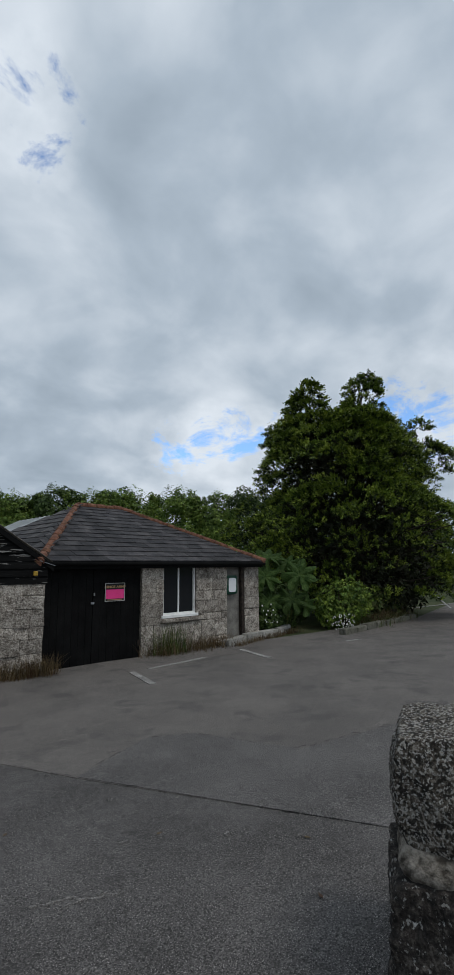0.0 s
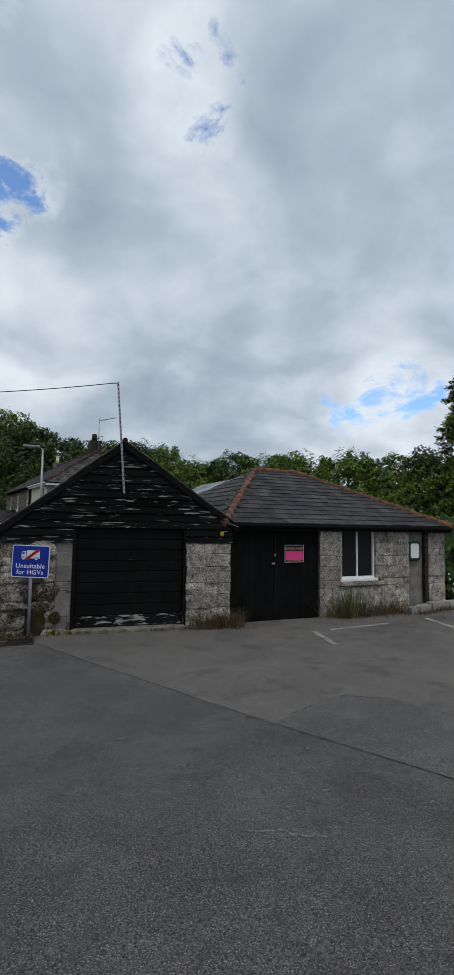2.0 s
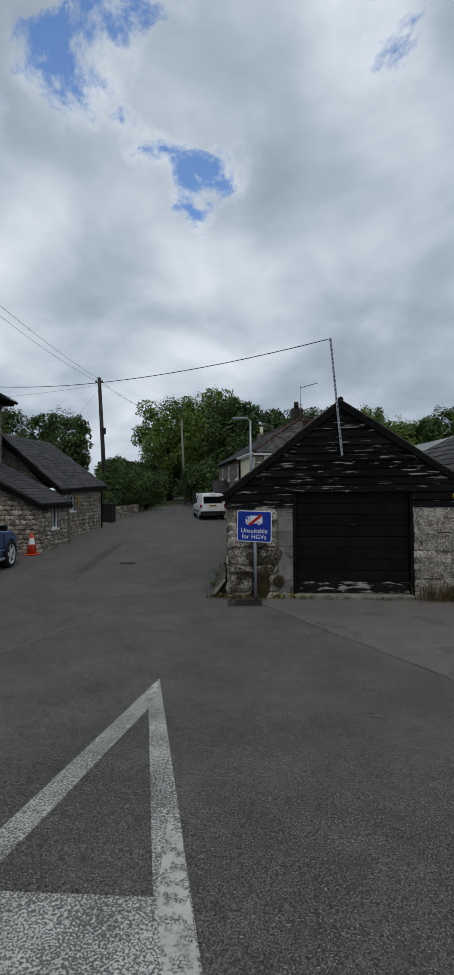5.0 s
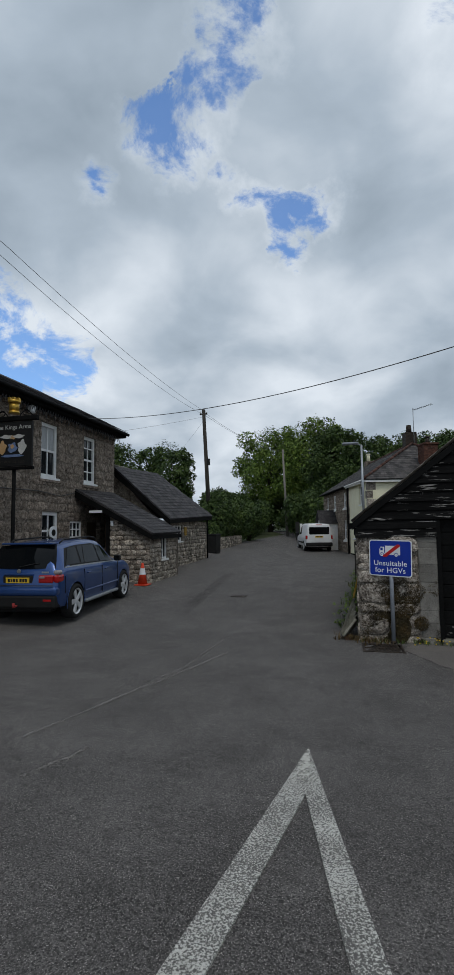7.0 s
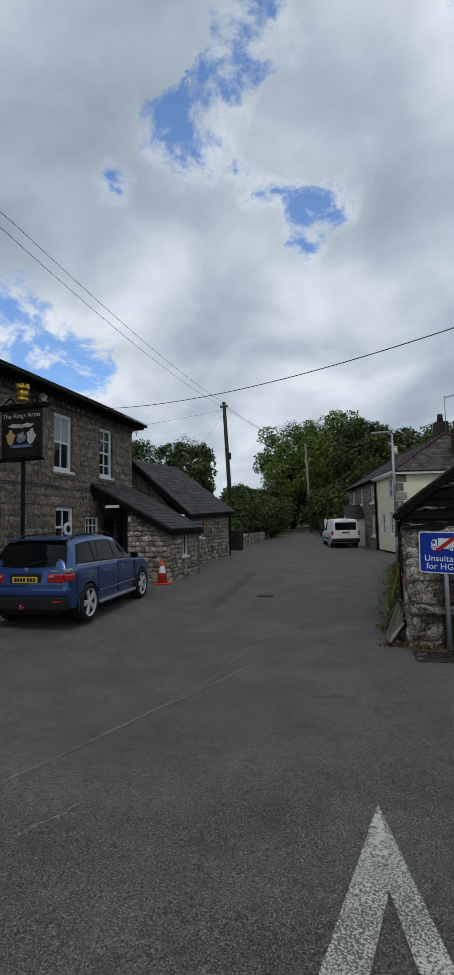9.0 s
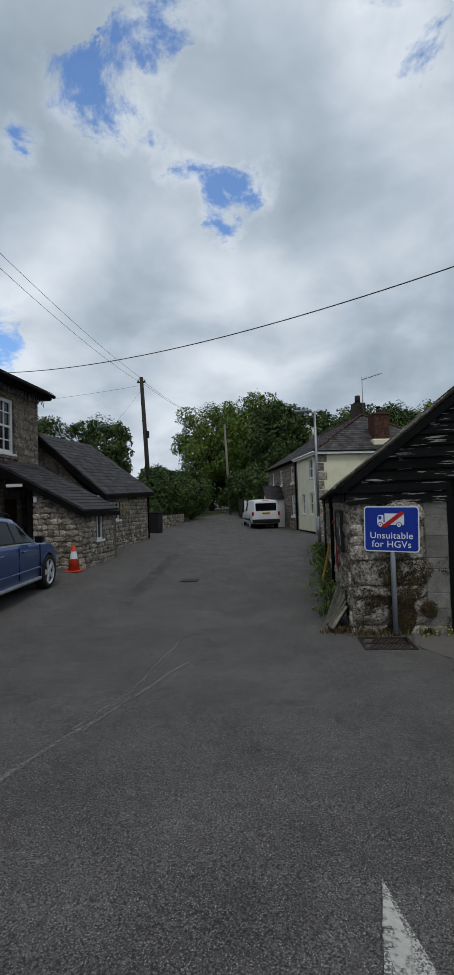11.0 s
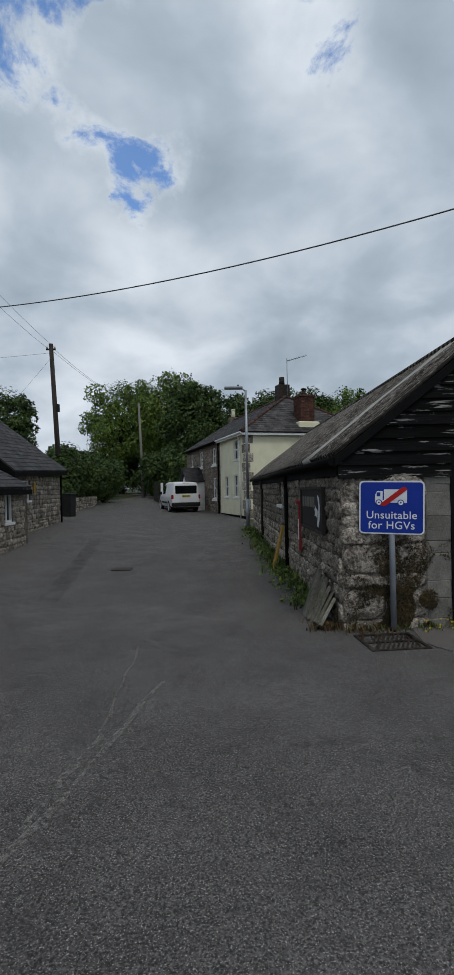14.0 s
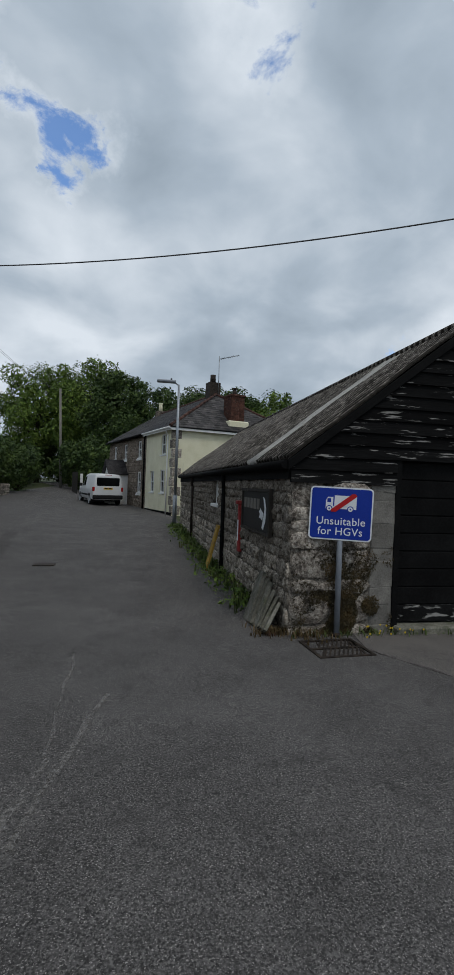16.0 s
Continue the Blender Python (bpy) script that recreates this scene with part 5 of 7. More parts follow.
def side_glass(stations, y0, y1, lo, hi, side, off=.006, slant=(0, 0)):
    bm = bmesh.new()
    rows = []
    for i in range(7):
        t = i / 6
        row_ = []
        for s, dy in ((lo, 0), ((lo + hi) / 2, .5), (hi, 1)):
            y = y0 + (y1 - y0) * t + dy * (slant[0] * (1 - t) + slant[1] * t)
            st = station_at(stations, y)
            g = min(.11, (st[3] - st[2]) * .45)
            x = st[4] * .925 + (st[5] + .02 - st[4] * .925) * s
            z = st[2] + (st[3] - g - st[2]) * s
            row_.append(bm.verts.new((side * (x + off), y, z + off * .4)))
        rows.append(row_)
    for a, b in zip(rows[:-1], rows[1:]):
        for k in range(2):
            bm.faces.new((a[k], b[k], b[k + 1], a[k + 1]))
    bmesh.ops.recalc_face_normals(bm, faces=bm.faces)
    bmesh.ops.solidify(bm, geom=bm.faces[:], thickness=.004)
    return bm


def wheel(parent, x, y, r, side, width=.24, spokes=5):
    w = new("wheel")
    w.parent = parent
    w.matrix_local = Matrix.Translation((x, y, r))
    bm = bmesh.new()
    prof = [(r * .74, -width / 2), (r * .9, -width / 2), (r * .985, -width * .38), (r, -width * .2), (r, width * .2), (r * .985, width * .38), (r * .9, width / 2), (r * .74, width / 2)]
    rings = []
    for k in range(32):
        a = 2 * math.pi * k / 32
        rings.append([bm.verts.new((p[1], p[0] * math.cos(a), p[0] * math.sin(a))) for p in prof])
    for k in range(32):
        a, b = rings[k], rings[(k + 1) % 32]
        for i in range(len(prof)):
            bm.faces.new((a[i], b[i], b[(i + 1) % len(prof)], a[(i + 1) % len(prof)]))
    bmesh.ops.recalc_face_normals(bm, faces=bm.faces)
    for f in bm.faces:
        f.smooth = True
    part("tyre", bm, TYRE, w)
    part("hub_well", rod((side * .0, 0, 0), (side * .06, 0, 0), r * .74, seg=28), CAR_TRIM, w)
    o = side * width * .47
    rim = bmesh.new()
    prof = [(r * .68, o - side * .02), (r * .75, o - side * .0), (r * .77, o - side * .03), (r * .68, o - side * .05)]
    rings = [[rim.verts.new((p[1], p[0] * math.cos(2 * math.pi * k / 32), p[0] * math.sin(2 * math.pi * k / 32))) for p in prof] for k in range(32)]
    for k in range(32):
        a, b = rings[k], rings[(k + 1) % 32]
        for i in range(4):
            rim.faces.new((a[i], b[i], b[(i + 1) % 4], a[(i + 1) % 4]))
    for k in range(spokes):
        a = 2 * math.pi * (k + .25) / spokes
        c, s = math.cos(a), math.sin(a)
        own = box(o - side * .045 if side > 0 else o + .01, o - side * .01 if side > 0 else o + .045, -.055, .055, .03, r * .71, .01)
        for v in own.verts:
            v.co.y *= .65 + .5 * v.co.z / (r * .6)
        bmesh.ops.transform(own, matrix=Matrix.Rotation(a, 4, "X"), verts=own.verts)
        merge(rim, own)
    merge(rim, rod((o - side * .05, 0, 0), (o + side * .0, 0, 0), r * .17, r * .14, seg=16))
    bmesh.ops.recalc_face_normals(rim, faces=rim.faces)
    part("rim", rim, ALLOY, w)
    return w


def lip(y, z, r, x, side, w=.016):
    """The rolled edge round a wheel opening."""
    return tube([(side * x * (1 - .035 * max(0, -math.sin(a))), y + r * math.cos(a), z + r * math.sin(a)) for a in np.linspace(-.25, math.pi + .25, 20)], w * .5, 6)


def sided(side, x0, x1, y0, y1, z0, z1, bevel=0.0, seg=1):
    """A box given for one flank, mirrored to the other."""
    return box(min(side * x0, side * x1), max(side * x0, side * x1), y0, y1, z0, z1, bevel, seg=seg)


# estate off-roader in metallic blue
SUV = [(-2.33, .52, .74, .80, .74, .66), (-2.31, .44, .84, .90, .82, .72), (-2.25, .37, 1.02, 1.10, .885, .78), (-2.17, .33, 1.13, 1.24, .91, .76), (-2.02, .31, 1.155, 1.46, .925, .71), (-1.86, .30, 1.16, 1.625, .93, .675), (-1.5, .29, 1.155, 1.695, .935, .655), (-.8, .28, 1.135, 1.72, .935, .65), (-.2, .28, 1.115, 1.715, .935, .65),
       (.30, .28, 1.10, 1.655, .935, .645), (.72, .28, 1.085, 1.44, .93, .665), (1.10, .28, 1.07, 1.16, .925, .72), (1.45, .29, 1.04, 1.10, .92, .74), (1.80, .30, .99, 1.05, .905, .73), (2.12, .33, .88, .95, .86, .70), (2.30, .38, .76, .83, .78, .64), (2.36, .44, .68, .74, .70, .58)]
cx, cy = -7.99, 1.31
suv = thing("car", pose(cx, cy, height(cx + .3, cy) + .0, 1.0, 0, 7.8) @ Matrix.Diagonal((.91, .91, .92, 1)), "blue estate off-road car with silver alloy wheels parked outside the pub", "car")
WELLS = [(-1.49, .385, .425), (1.44, .385, .425)]
body_part(car_body(SUV, WELLS, CAR_BLUE), suv)
part("underbody", box(-.62, .62, -2.1, 2.1, .22, .42, .03), CAR_TRIM, suv)
for side in (1, -1):
    for y, z, r in WELLS:
        part("wheel_arch", lip(y, z, r + .004, .93, side), CAR_BLUE, suv)
        wheel(suv, side * .83, y, .382, side, .26)
    part("window_surround", side_glass(SUV, -1.93, .92, .02, .99, side, .002, (.30, -.42)), CAR_TRIM, suv)
    part("rear_quarter_window", side_glass(SUV, -1.84, -1.16, .10, .92, side, .008, (.34, .06)), CAR_GLASS, suv)
    part("rear_door_window", side_glass(SUV, -1.08, -.10, .09, .93, side, .008, (.06, .0)), CAR_GLASS, suv)
    part("window_divider", side_glass(SUV, -.94, -.91, .09, .93, side, .012, (.2, .2)), CAR_TRIM, suv)
    part("front_door_window", side_glass(SUV, -.03, .84, .08, .93, side, .008, (0, -.38)), CAR_GLASS, suv)
    part("window_strip", side_glass(SUV, -1.9, .95, -.03, .03, side, .008), STEEL, suv, "thin bright strip below the windows")
    part("sill", sided(side, .86, .965, -1.0, .98, .27, .345, .03, 2), STEEL, suv, "pale running board along the sill")
    part("side_moulding", sided(side, .925, .945, -1.02, .98, .52, .565, .008), CAR_BLUE, suv)
    part("roof_rail", tube([(side * .60, -1.66, 1.675), (side * .61, -1.5, 1.74), (side * .615, -.2, 1.77), (side * .60, .15, 1.74), (side * .59, .28, 1.69)], .018, 8), CAR_TRIM, suv)
    mir = part("mirror", sided(side, .95, 1.14, .62, .75, 1.09, 1.25, .045, 2), CAR_TRIM, suv)
    part("mirror_glass", sided(side, .97, 1.12, .612, .622, 1.11, 1.23), CAR_GLASS, mir)
    for y in (-1.06, -.04, .98):
        part("door_gap", sided(side, .915, .937, y - .005, y + .005, .40, 1.05), CAR_TRIM, suv)
    for y in (-.92, .10):
        part("door_handle", sided(side, .92, .962, y, y + .20, .935, .97, .014, 2), CAR_BLUE, suv)
    part("fuel_flap" if side > 0 else "flank_seam", sided(side, .915, .934, -2.0, -1.99, .62, .98), CAR_TRIM, suv)
    lamp = part("tail_lamp", sided(side, .47, .80, -2.325, -2.19, .865, 1.035, .03, 2), LAMP_RED, suv)
    part("lamp_lens", sided(side, .50, .62, -2.331, -2.31, .965, 1.01, .008), LAMP_CLEAR, lamp)
    part("tail_lamp_wing", sided(side, .79, .922, -2.30, -2.02, .87, 1.04, .045, 2), LAMP_RED, suv)
    part("indicator_lens", sided(side, .77, .912, -2.262, -2.08, 1.035, 1.13, .04, 2), LAMP_CLEAR, suv)
    part("reflector", sided(side, .60, .78, -2.357, -2.33, .50, .54), LAMP_RED, suv)
rw = bmesh.new()
q = [[rw.verts.new((x, y + .07 * (x / .84) ** 2, z)) for x in np.linspace(-w, w, 13)] for w, y, z in ((.80, -2.25, 1.165), (.755, -2.135, 1.35), (.705, -2.02, 1.51), (.65, -1.92, 1.635))]
for a, b in zip(q[:-1], q[1:]):
    for i in range(12):
        rw.faces.new((a[i], a[i + 1], b[i + 1], b[i]))
bmesh.ops.recalc_face_normals(rw, faces=rw.faces)
bmesh.ops.solidify(rw, geom=rw.faces[:], thickness=.015)
part("rear_window", rw, CAR_GLASS, suv)
part("spoiler", box(-.61, .61, -1.99, -1.70, 1.655, 1.695, .018, seg=2), CAR_BLUE, suv)
part("rear_wiper", tube([(0, -2.27, 1.20), (.3, -2.20, 1.26), (.42, -2.18, 1.27)], .010, 6), CAR_TRIM, suv)
part("bumper", box(-.90, .90, -2.365, -2.02, .60, .80, .07, seg=3), CAR_BLUE, suv)
part("lower_bumper", box(-.87, .87, -2.35, -2.05, .34, .62, .05, seg=2), CAR_TRIM, suv)
part("tailgate_seam", box(-.80, .80, -2.345, -2.30, .815, .825), CAR_TRIM, suv)
part("tailgate_handle", box(-.34, .34, -2.31, -2.23, 1.025, 1.065, .014, seg=2), CAR_BLUE, suv)
part("plate_recess", box(-.34, .34, -2.318, -2.29, .845, 1.02, .01), CAR_TRIM, suv)
plate = part("number_plate", box(-.27, .27, -2.33, -2.315, .87, .985, .004), PLATE_YELLOW, suv)
for x0, x1 in ((-.22, -.17), (-.155, -.115), (-.10, -.05), (-.035, .01), (.05, .10), (.115, .165), (.18, .22)):
    part("plate_bar", box(x0, x1, -2.334, -2.329, .895, .96), SIGN_BLACK, plate)
part("badge", rod((0, -2.285, 1.11), (0, -2.262, 1.115), .042, seg=20), STEEL, suv)
part("model_badge", box(.52, .68, -2.268, -2.25, 1.07, 1.105), STEEL, suv)
part("tow_ball", merge(rod((0, -2.32, .40), (0, -2.46, .40), .02), rod((0, -2.46, .38), (0, -2.46, .47), .03)), RED_PAINT, suv)

# white panel van
VAN = [(-2.16, .46, .80, .95, .78, .74), (-2.13, .38, .98, 1.50, .85, .74), (-2.08, .33, 1.02, 1.74, .88, .71), (-1.92, .31, 1.03, 1.81, .895, .70), (-.2, .30, 1.03, 1.83, .895, .70), (.45, .30, 1.02, 1.78, .895, .69), (.95, .30, 1.01, 1.42, .89, .70), (1.28, .30, 1.0, 1.10, .885, .72), (1.75, .32, .94, 1.0, .86, .70), (2.1, .36, .78, .86, .80, .64), (2.24, .42, .66, .74, .70, .56)]
vx, vy = -5.25, 25.9
van = thing("van", pose(vx, vy, height(vx, vy), .8, 0, 17), "white panel van with black rear windows parked on the lane", "van")
VAN_WELLS = [(-1.3, .33, .37), (1.34, .33, .37)]
body_part(car_body(VAN, VAN_WELLS, CAR_WHITE), van)
part("underbody", box(-.60, .60, -2.0, 2.0, .22, .42, .03), CAR_TRIM, van)
for side in (1, -1):
    for y, z, r in VAN_WELLS:
        part("wheel_arch", lip(y, z, r + .004, .89, side), CAR_WHITE, van)
        wheel(van, side * .80, y, .325, side, .2)
    part("front_door_window", side_glass(VAN, .05, .95, .1, .9, side, slant=(0, -.35)), CAR_GLASS, van)
    part("tail_lamp", sided(side, .75, .885, -2.155, -2.02, .80, 1.06, .03, 2), LAMP_RED, van)
    part("rubbing_strip", box(side * .885 if side > 0 else -.91, .91 if side > 0 else side * .885, -.9, .9, .52, .62, .01), CAR_TRIM, van)
    part("mirror", box(side * .88 if side > 0 else -1.08, 1.08 if side > 0 else side * .88, .72, .84, 1.03, 1.22, .03), CAR_TRIM, van)
part("bumper", box(-.86, .86, -2.24, -2.02, .36, .60, .05, seg=2), CAR_TRIM, van)
part("rear_window", box(-.66, .66, -2.165, -2.10, 1.10, 1.60, .05, seg=2), CAR_GLASS, van)
part("roof_lamp", box(-.2, .2, -2.09, -2.03, 1.735, 1.77, .01), LAMP_RED, van)
plate = part("number_plate", box(-.26, .26, -2.175, -2.145, .92, 1.03), PLATE_YELLOW, van)
for x0, x1 in ((-.21, -.03), (.02, .2)):
    part("plate_bar", box(x0, x1, -2.178, -2.174, .95, 1.005), SIGN_BLACK, plate)
part("door_gap", box(-.70, .70, -2.155, -2.10, .70, .71), CAR_TRIM, van)

# ---- the pub ----
O_PUB, SKEW = Vector((-10.3, 3.0, 0)), math.atan(.05)
m_pub = Matrix.Translation(O_PUB) @ Matrix.Rotation(SKEW + math.pi / 2, 4, "Z")   # x along the front, -y towards the road
pub = thing("pub", m_pub, "two storey dark granite pub with white sash windows and slate roof", "house")
PU0, PU1, PZ = -8.5, 4.85, 5.28
pop = [(.23, 1.11, 3.36, 5.0), (2.62, 3.44, 3.38, 5.0), (.33, 1.20, 1.2, 2.35), (1.80, 2.5, 1.3, 2.07), (2.85, 3.75, -.2, 2.05), (-3.6, -2.75, 3.36, 5.0)]
part("front_wall", wall_core(PU0, PU1, -.3, PZ, .5, pop), MORTAR_DARK, pub)
bm = box(PU1 - .5, PU1, .5, 7, -.3, PZ)
box(PU0, PU0 + .5, .5, 7, -.3, PZ, bm=bm)
box(PU0 + .5, PU1 - .5, 6.5, 7, -.3, PZ, bm=bm)
part("rear_wall", bm, MORTAR_DARK, pub)
part("upper_floor", box(PU0 + .5, PU1 - .5, .5, 6.5, 2.6, 2.8), BROWN_DOOR, pub)
part("gable_wall", prism([(.0, PZ), (7, PZ), (3.5, 7.35)], "x", PU1 - .4, PU1 - .02), MORTAR_DARK, pub)
part("roof", panel([(PU0 - .2, -.47, 5.47), (PU1 + .12, -.47, 5.47), (PU1 + .12, 3.5, 7.5), (PU0 - .2, 3.5, 7.5)], .05), SLATE, pub)
part("roof", panel([(PU0 - .2, 7.47, 5.47), (PU1 + .12, 7.47, 5.47), (PU1 + .12, 3.5, 7.5), (PU0 - .2, 3.5, 7.5)], .05), SLATE, pub)
slates(pub, (PU0 - .2, -.50, 5.475), (1, 0, 0), (0, 3.97, 2.03), PU1 - PU0 + .3, 4.46, lambda s, r: r < 2.4 and 4 < s < PU1 - PU0 + .3, .3, .2, SLATE, limit=240, seed=9)
part("fascia", box(PU0, PU1 + .1, -.45, -.42, 5.30, 5.46), BLACK_PAINT, pub)
part("soffit", box(PU0, PU1 + .1, -.42, .0, 5.28, 5.31), BLACK_PAINT, pub)
part("gutter", rod((PU0, -.52, 5.42), (PU1 + .12, -.52, 5.40), .06, seg=10), BLACK_PAINT, pub)
for i in range(34):
    u = -3.4 + 8.1 * i / 33
    part("dentil", box(u - .05, u + .05, -.1, .0, 5.16, 5.27), GRANITE_DARK, pub)
sash(pub, UPX, *pop[0], (1, 1), .1, .11, .5)
sash(pub, UPX, *pop[1], (1, 3), .1, .11)
sash(pub, UPX, *pop[2], (1, 1), .1, .11)
sash(pub, UPX, *pop[3], (2, 2), .04, .05)
sash(pub, UPX, *pop[5], (1, 1), .1, .11, .5)
part("front_door", box(2.85, 3.75, .15, .2, -.1, 2.05), BROWN_DOOR, pub)
for u in (.23, 2.62):
    part("stone_sill", box(u - .1, u + .98, -.06, .1, 3.22, 3.295, .01), GRANITE_DARK, pub)
part("floodlight", box(-.62, -.42, -.28, -.12, 5.05, 5.26, .03), WHITE, pub, "pale floodlight under the eaves")
part("cable", tube([(-6, -.03, 2.86), (-2.4, -.04, 2.88), (0, -.05, 2.93), (1.2, -.05, 2.84), (2.0, -.05, 3.0)], .012), CABLE, pub)
sw = None
for k in range(60):
    u = -3 + 7.6 * k / 59
    sw = tube([(u, -.3, 5.27), (u + .05, -.3, 5.13 - .06 * (k % 3)), (u + .12, -.3, 5.24)], .009, 4, bm=sw)
part("light_string", sw, CABLE, pub, "dangling unlit string of light cable under the eaves")
clock = part("round_sign", rod((.92, .04, 1.72), (.92, .0, 1.72), .19, seg=28), SIGN_WHITE, pub, "round white disc with dark mark in the window")
part("mark", rod((.92, -.001, 1.72), (.92, -.006, 1.72), .10, seg=20), SIGN_BLACK, clock)
plq = part("plaque", box(-2.75, -1.83, -.05, .0, 1.80, 2.30), IRON, pub, "dark wall plaque with pale lines")
for i in range(4):
    part("lettering_bar", box(-2.65, -1.93, -.056, -.05, 1.88 + .1 * i, 1.91 + .1 * i), OCHRE, plq)
stone_face(pub, UPX, -4.6, PU1, -.25, 5.16, pop, .27, (.2, .75), GRANITE_DARK, 31, 300, proud=.006, halves=.2)
# porch with its lean-to slate roof
PK = 2.55
porch = thing("porch", m_pub, "rubble stone lean-to porch with black fascia and slate roof", "porch")
def ptop(k):
    return 3.13 + (1.66 - 3.13) * k / 2.68
bm = wall_core(1.16, PK, -.3, 3.0, .35, (), lambda k: ptop(k) - .1)
bmesh.ops.transform(bm, matrix=Matrix.Translation((2.25, 0, 0)) @ Matrix(((0, 1, 0, 0), (-1, 0, 0, 0), (0, 0, 1, 0), (0, 0, 0, 1))), verts=bm.verts)
part("near_wall", bm, MORTAR_DARK, porch)
bm = wall_core(2.6, 4.65, -.3, 1.6, .35, [(3.2, 3.78, .8, 1.52)])
bmesh.ops.translate(bm, vec=(0, -PK, 0), verts=bm.verts)
part("side_wall", bm, MORTAR_DARK, porch)
part("far_wall", prism([(0, -.3), (-PK, -.3), (-PK, 1.58), (0, 3.0)], "x", 4.66, 4.9), MORTAR_DARK, porch)
part("roof", panel([(2.1, .0, 3.13), (4.75, .0, 3.20), (4.75, -2.72, 1.68), (2.1, -2.72, 1.64)], .05), SLATE, porch)
pr = Vector((0, 2.72, 1.49))
slates(porch, (2.1, -2.72, 1.645), (1, 0, .012), pr, 2.65, pr.length, lambda s, r: 0 < s < 2.68 and r < pr.length - .05, .27, .2, SLATE, seed=14, limit=200)
part("barge_board", prism([(-2.74, 1.60), (0, 3.08), (0, 2.86), (-2.74, 1.44)], "x", 2.06, 2.1), BLACK_PAINT, porch)
part("fascia", box(2.1, 4.75, -2.74, -2.70, 1.48, 1.62), BLACK_PAINT, porch)
part("notice", box(2.03, 2.055, -1.0, -.55, 2.33, 2.41), SIGN_WHITE, porch, "small white notice over the entrance")
part("door_post", box(2.2, 2.3, -1.18, -1.06, -.2, 2.3), BLACK_PAINT, porch)
part("lantern", box(2.16, 2.24, -1.32, -1.24, 1.9, 2.06, .01), SIGN_WHITE, porch)
part("entrance_panel", box(2.75, 2.8, -1.5, -.75, -.2, 2.1), BROWN_DOOR, porch)
sash(porch, Matrix.Translation((0, -PK, 0)), 3.2, 3.78, .8, 1.52, (1, 0), .06, .05)
m_face = Matrix.Translation((2.25, 0, 0)) @ Matrix(((0, 1, 0, 0), (-1, 0, 0, 0), (0, 0, 1, 0), (0, 0, 0, 1)))
stone_face(porch, m_face, 1.18, PK + .02, -.25, 2.5, (), .15, (.14, .36), RUBBLE, 41, 200, top=lambda k: ptop(k) - .24, proud=.03)
stone_face(porch, Matrix.Translation((0, -PK, 0)), 2.25, 4.65, -.25, 1.5, [(3.2, 3.78, .72, 1.52)], .15, (.14, .36), RUBBLE, 42, 150, proud=.03)
# long single storey wing
wing = thing("wing", m_pub, "long single storey stone wing with sloping slate roof", "outbuilding")
WK = 1.75
wop = [(6.6, 7.65, 1.28, 1.93)]
bm = wall_core(5.7, 11.35, -.2, 2.12, .4, wop)
bmesh.ops.translate(bm, vec=(0, -WK, 0), verts=bm.verts)
part("front_wall", bm, MORTAR, wing)
part("gable_wall", prism([(-WK + .4, -.2), (3.4, -.2), (3.4, 2.2), (.5, 4.15), (-WK + .4, 2.2)], "x", 5.72, 6.0), MORTAR_DARK, wing)
part("gable_wall", prism([(-WK + .4, -.2), (3.4, -.2), (3.4, 2.2), (-WK + .4, 2.2)], "x", 11.0, 11.33), MORTAR_DARK, wing)
part("rear_wall", box(6, 11, 3.1, 3.4, -.2, 2.2), MORTAR_DARK, wing)
roof_pts = [(5.55, -2.0, 2.16), (11.55, -2.0, 2.40), (10.2, .72, 4.42), (5.6, .45, 4.32)]
part("roof", panel(roof_pts, .05), SLATE, wing)
part("roof", panel([(5.6, .45, 4.32), (10.2, .72, 4.42), (11.55, 3.7, 2.3), (5.6, 3.7, 2.2)], .05), SLATE, wing)
part("roof", panel([(11.55, -2.0, 2.40), (11.55, 3.7, 2.3), (10.2, .72, 4.42)], .05), SLATE, wing)
wr = Vector((0, 2.45, 2.16))
slates(wing, (5.55, -2.0, 2.165), (6, 0, .24), wr, 6.0, wr.length, lambda s, r: 0 < s < 6.0 - 1.35 * r / wr.length and r < wr.length - .05, .3, .2, SLATE, seed=15, limit=300)
part("barge_board", prism([(-2.02, 2.13), (.45, 4.28), (.45, 4.0), (-2.02, 1.93)], "x", 5.50, 5.55), BLACK_PAINT, wing)
part("fascia", prism([(5.55, 2.0), (11.5, 2.22), (11.5, 2.37), (5.55, 2.13)], "y", -2.02, -1.98), BLACK_PAINT, wing)
ridge_tiles((5.6, .45, 4.34), (10.2, .72, 4.44), 10, wing, .07, STONE_SLAB)
sash(wing, Matrix.Translation((0, -WK, 0)), *wop[0], (2, 0), .08, .05)
part("downpipe", rod((11.3, -WK - .06, .2), (11.3, -WK - .06, 2.2), .04), BLACK_PAINT, wing)
part("notice", box(7.85, 8.1, -WK - .06, -WK - .03, 1.5, 1.85), YELLOW_WOOD, wing, "small tan notice on the wall")
stone_face(wing, Matrix.Translation((0, -WK, 0)), 5.72, 11.35, 0, 2.1, wop, .17, (.16, .4), RUBBLE, 43, 300, proud=.035)

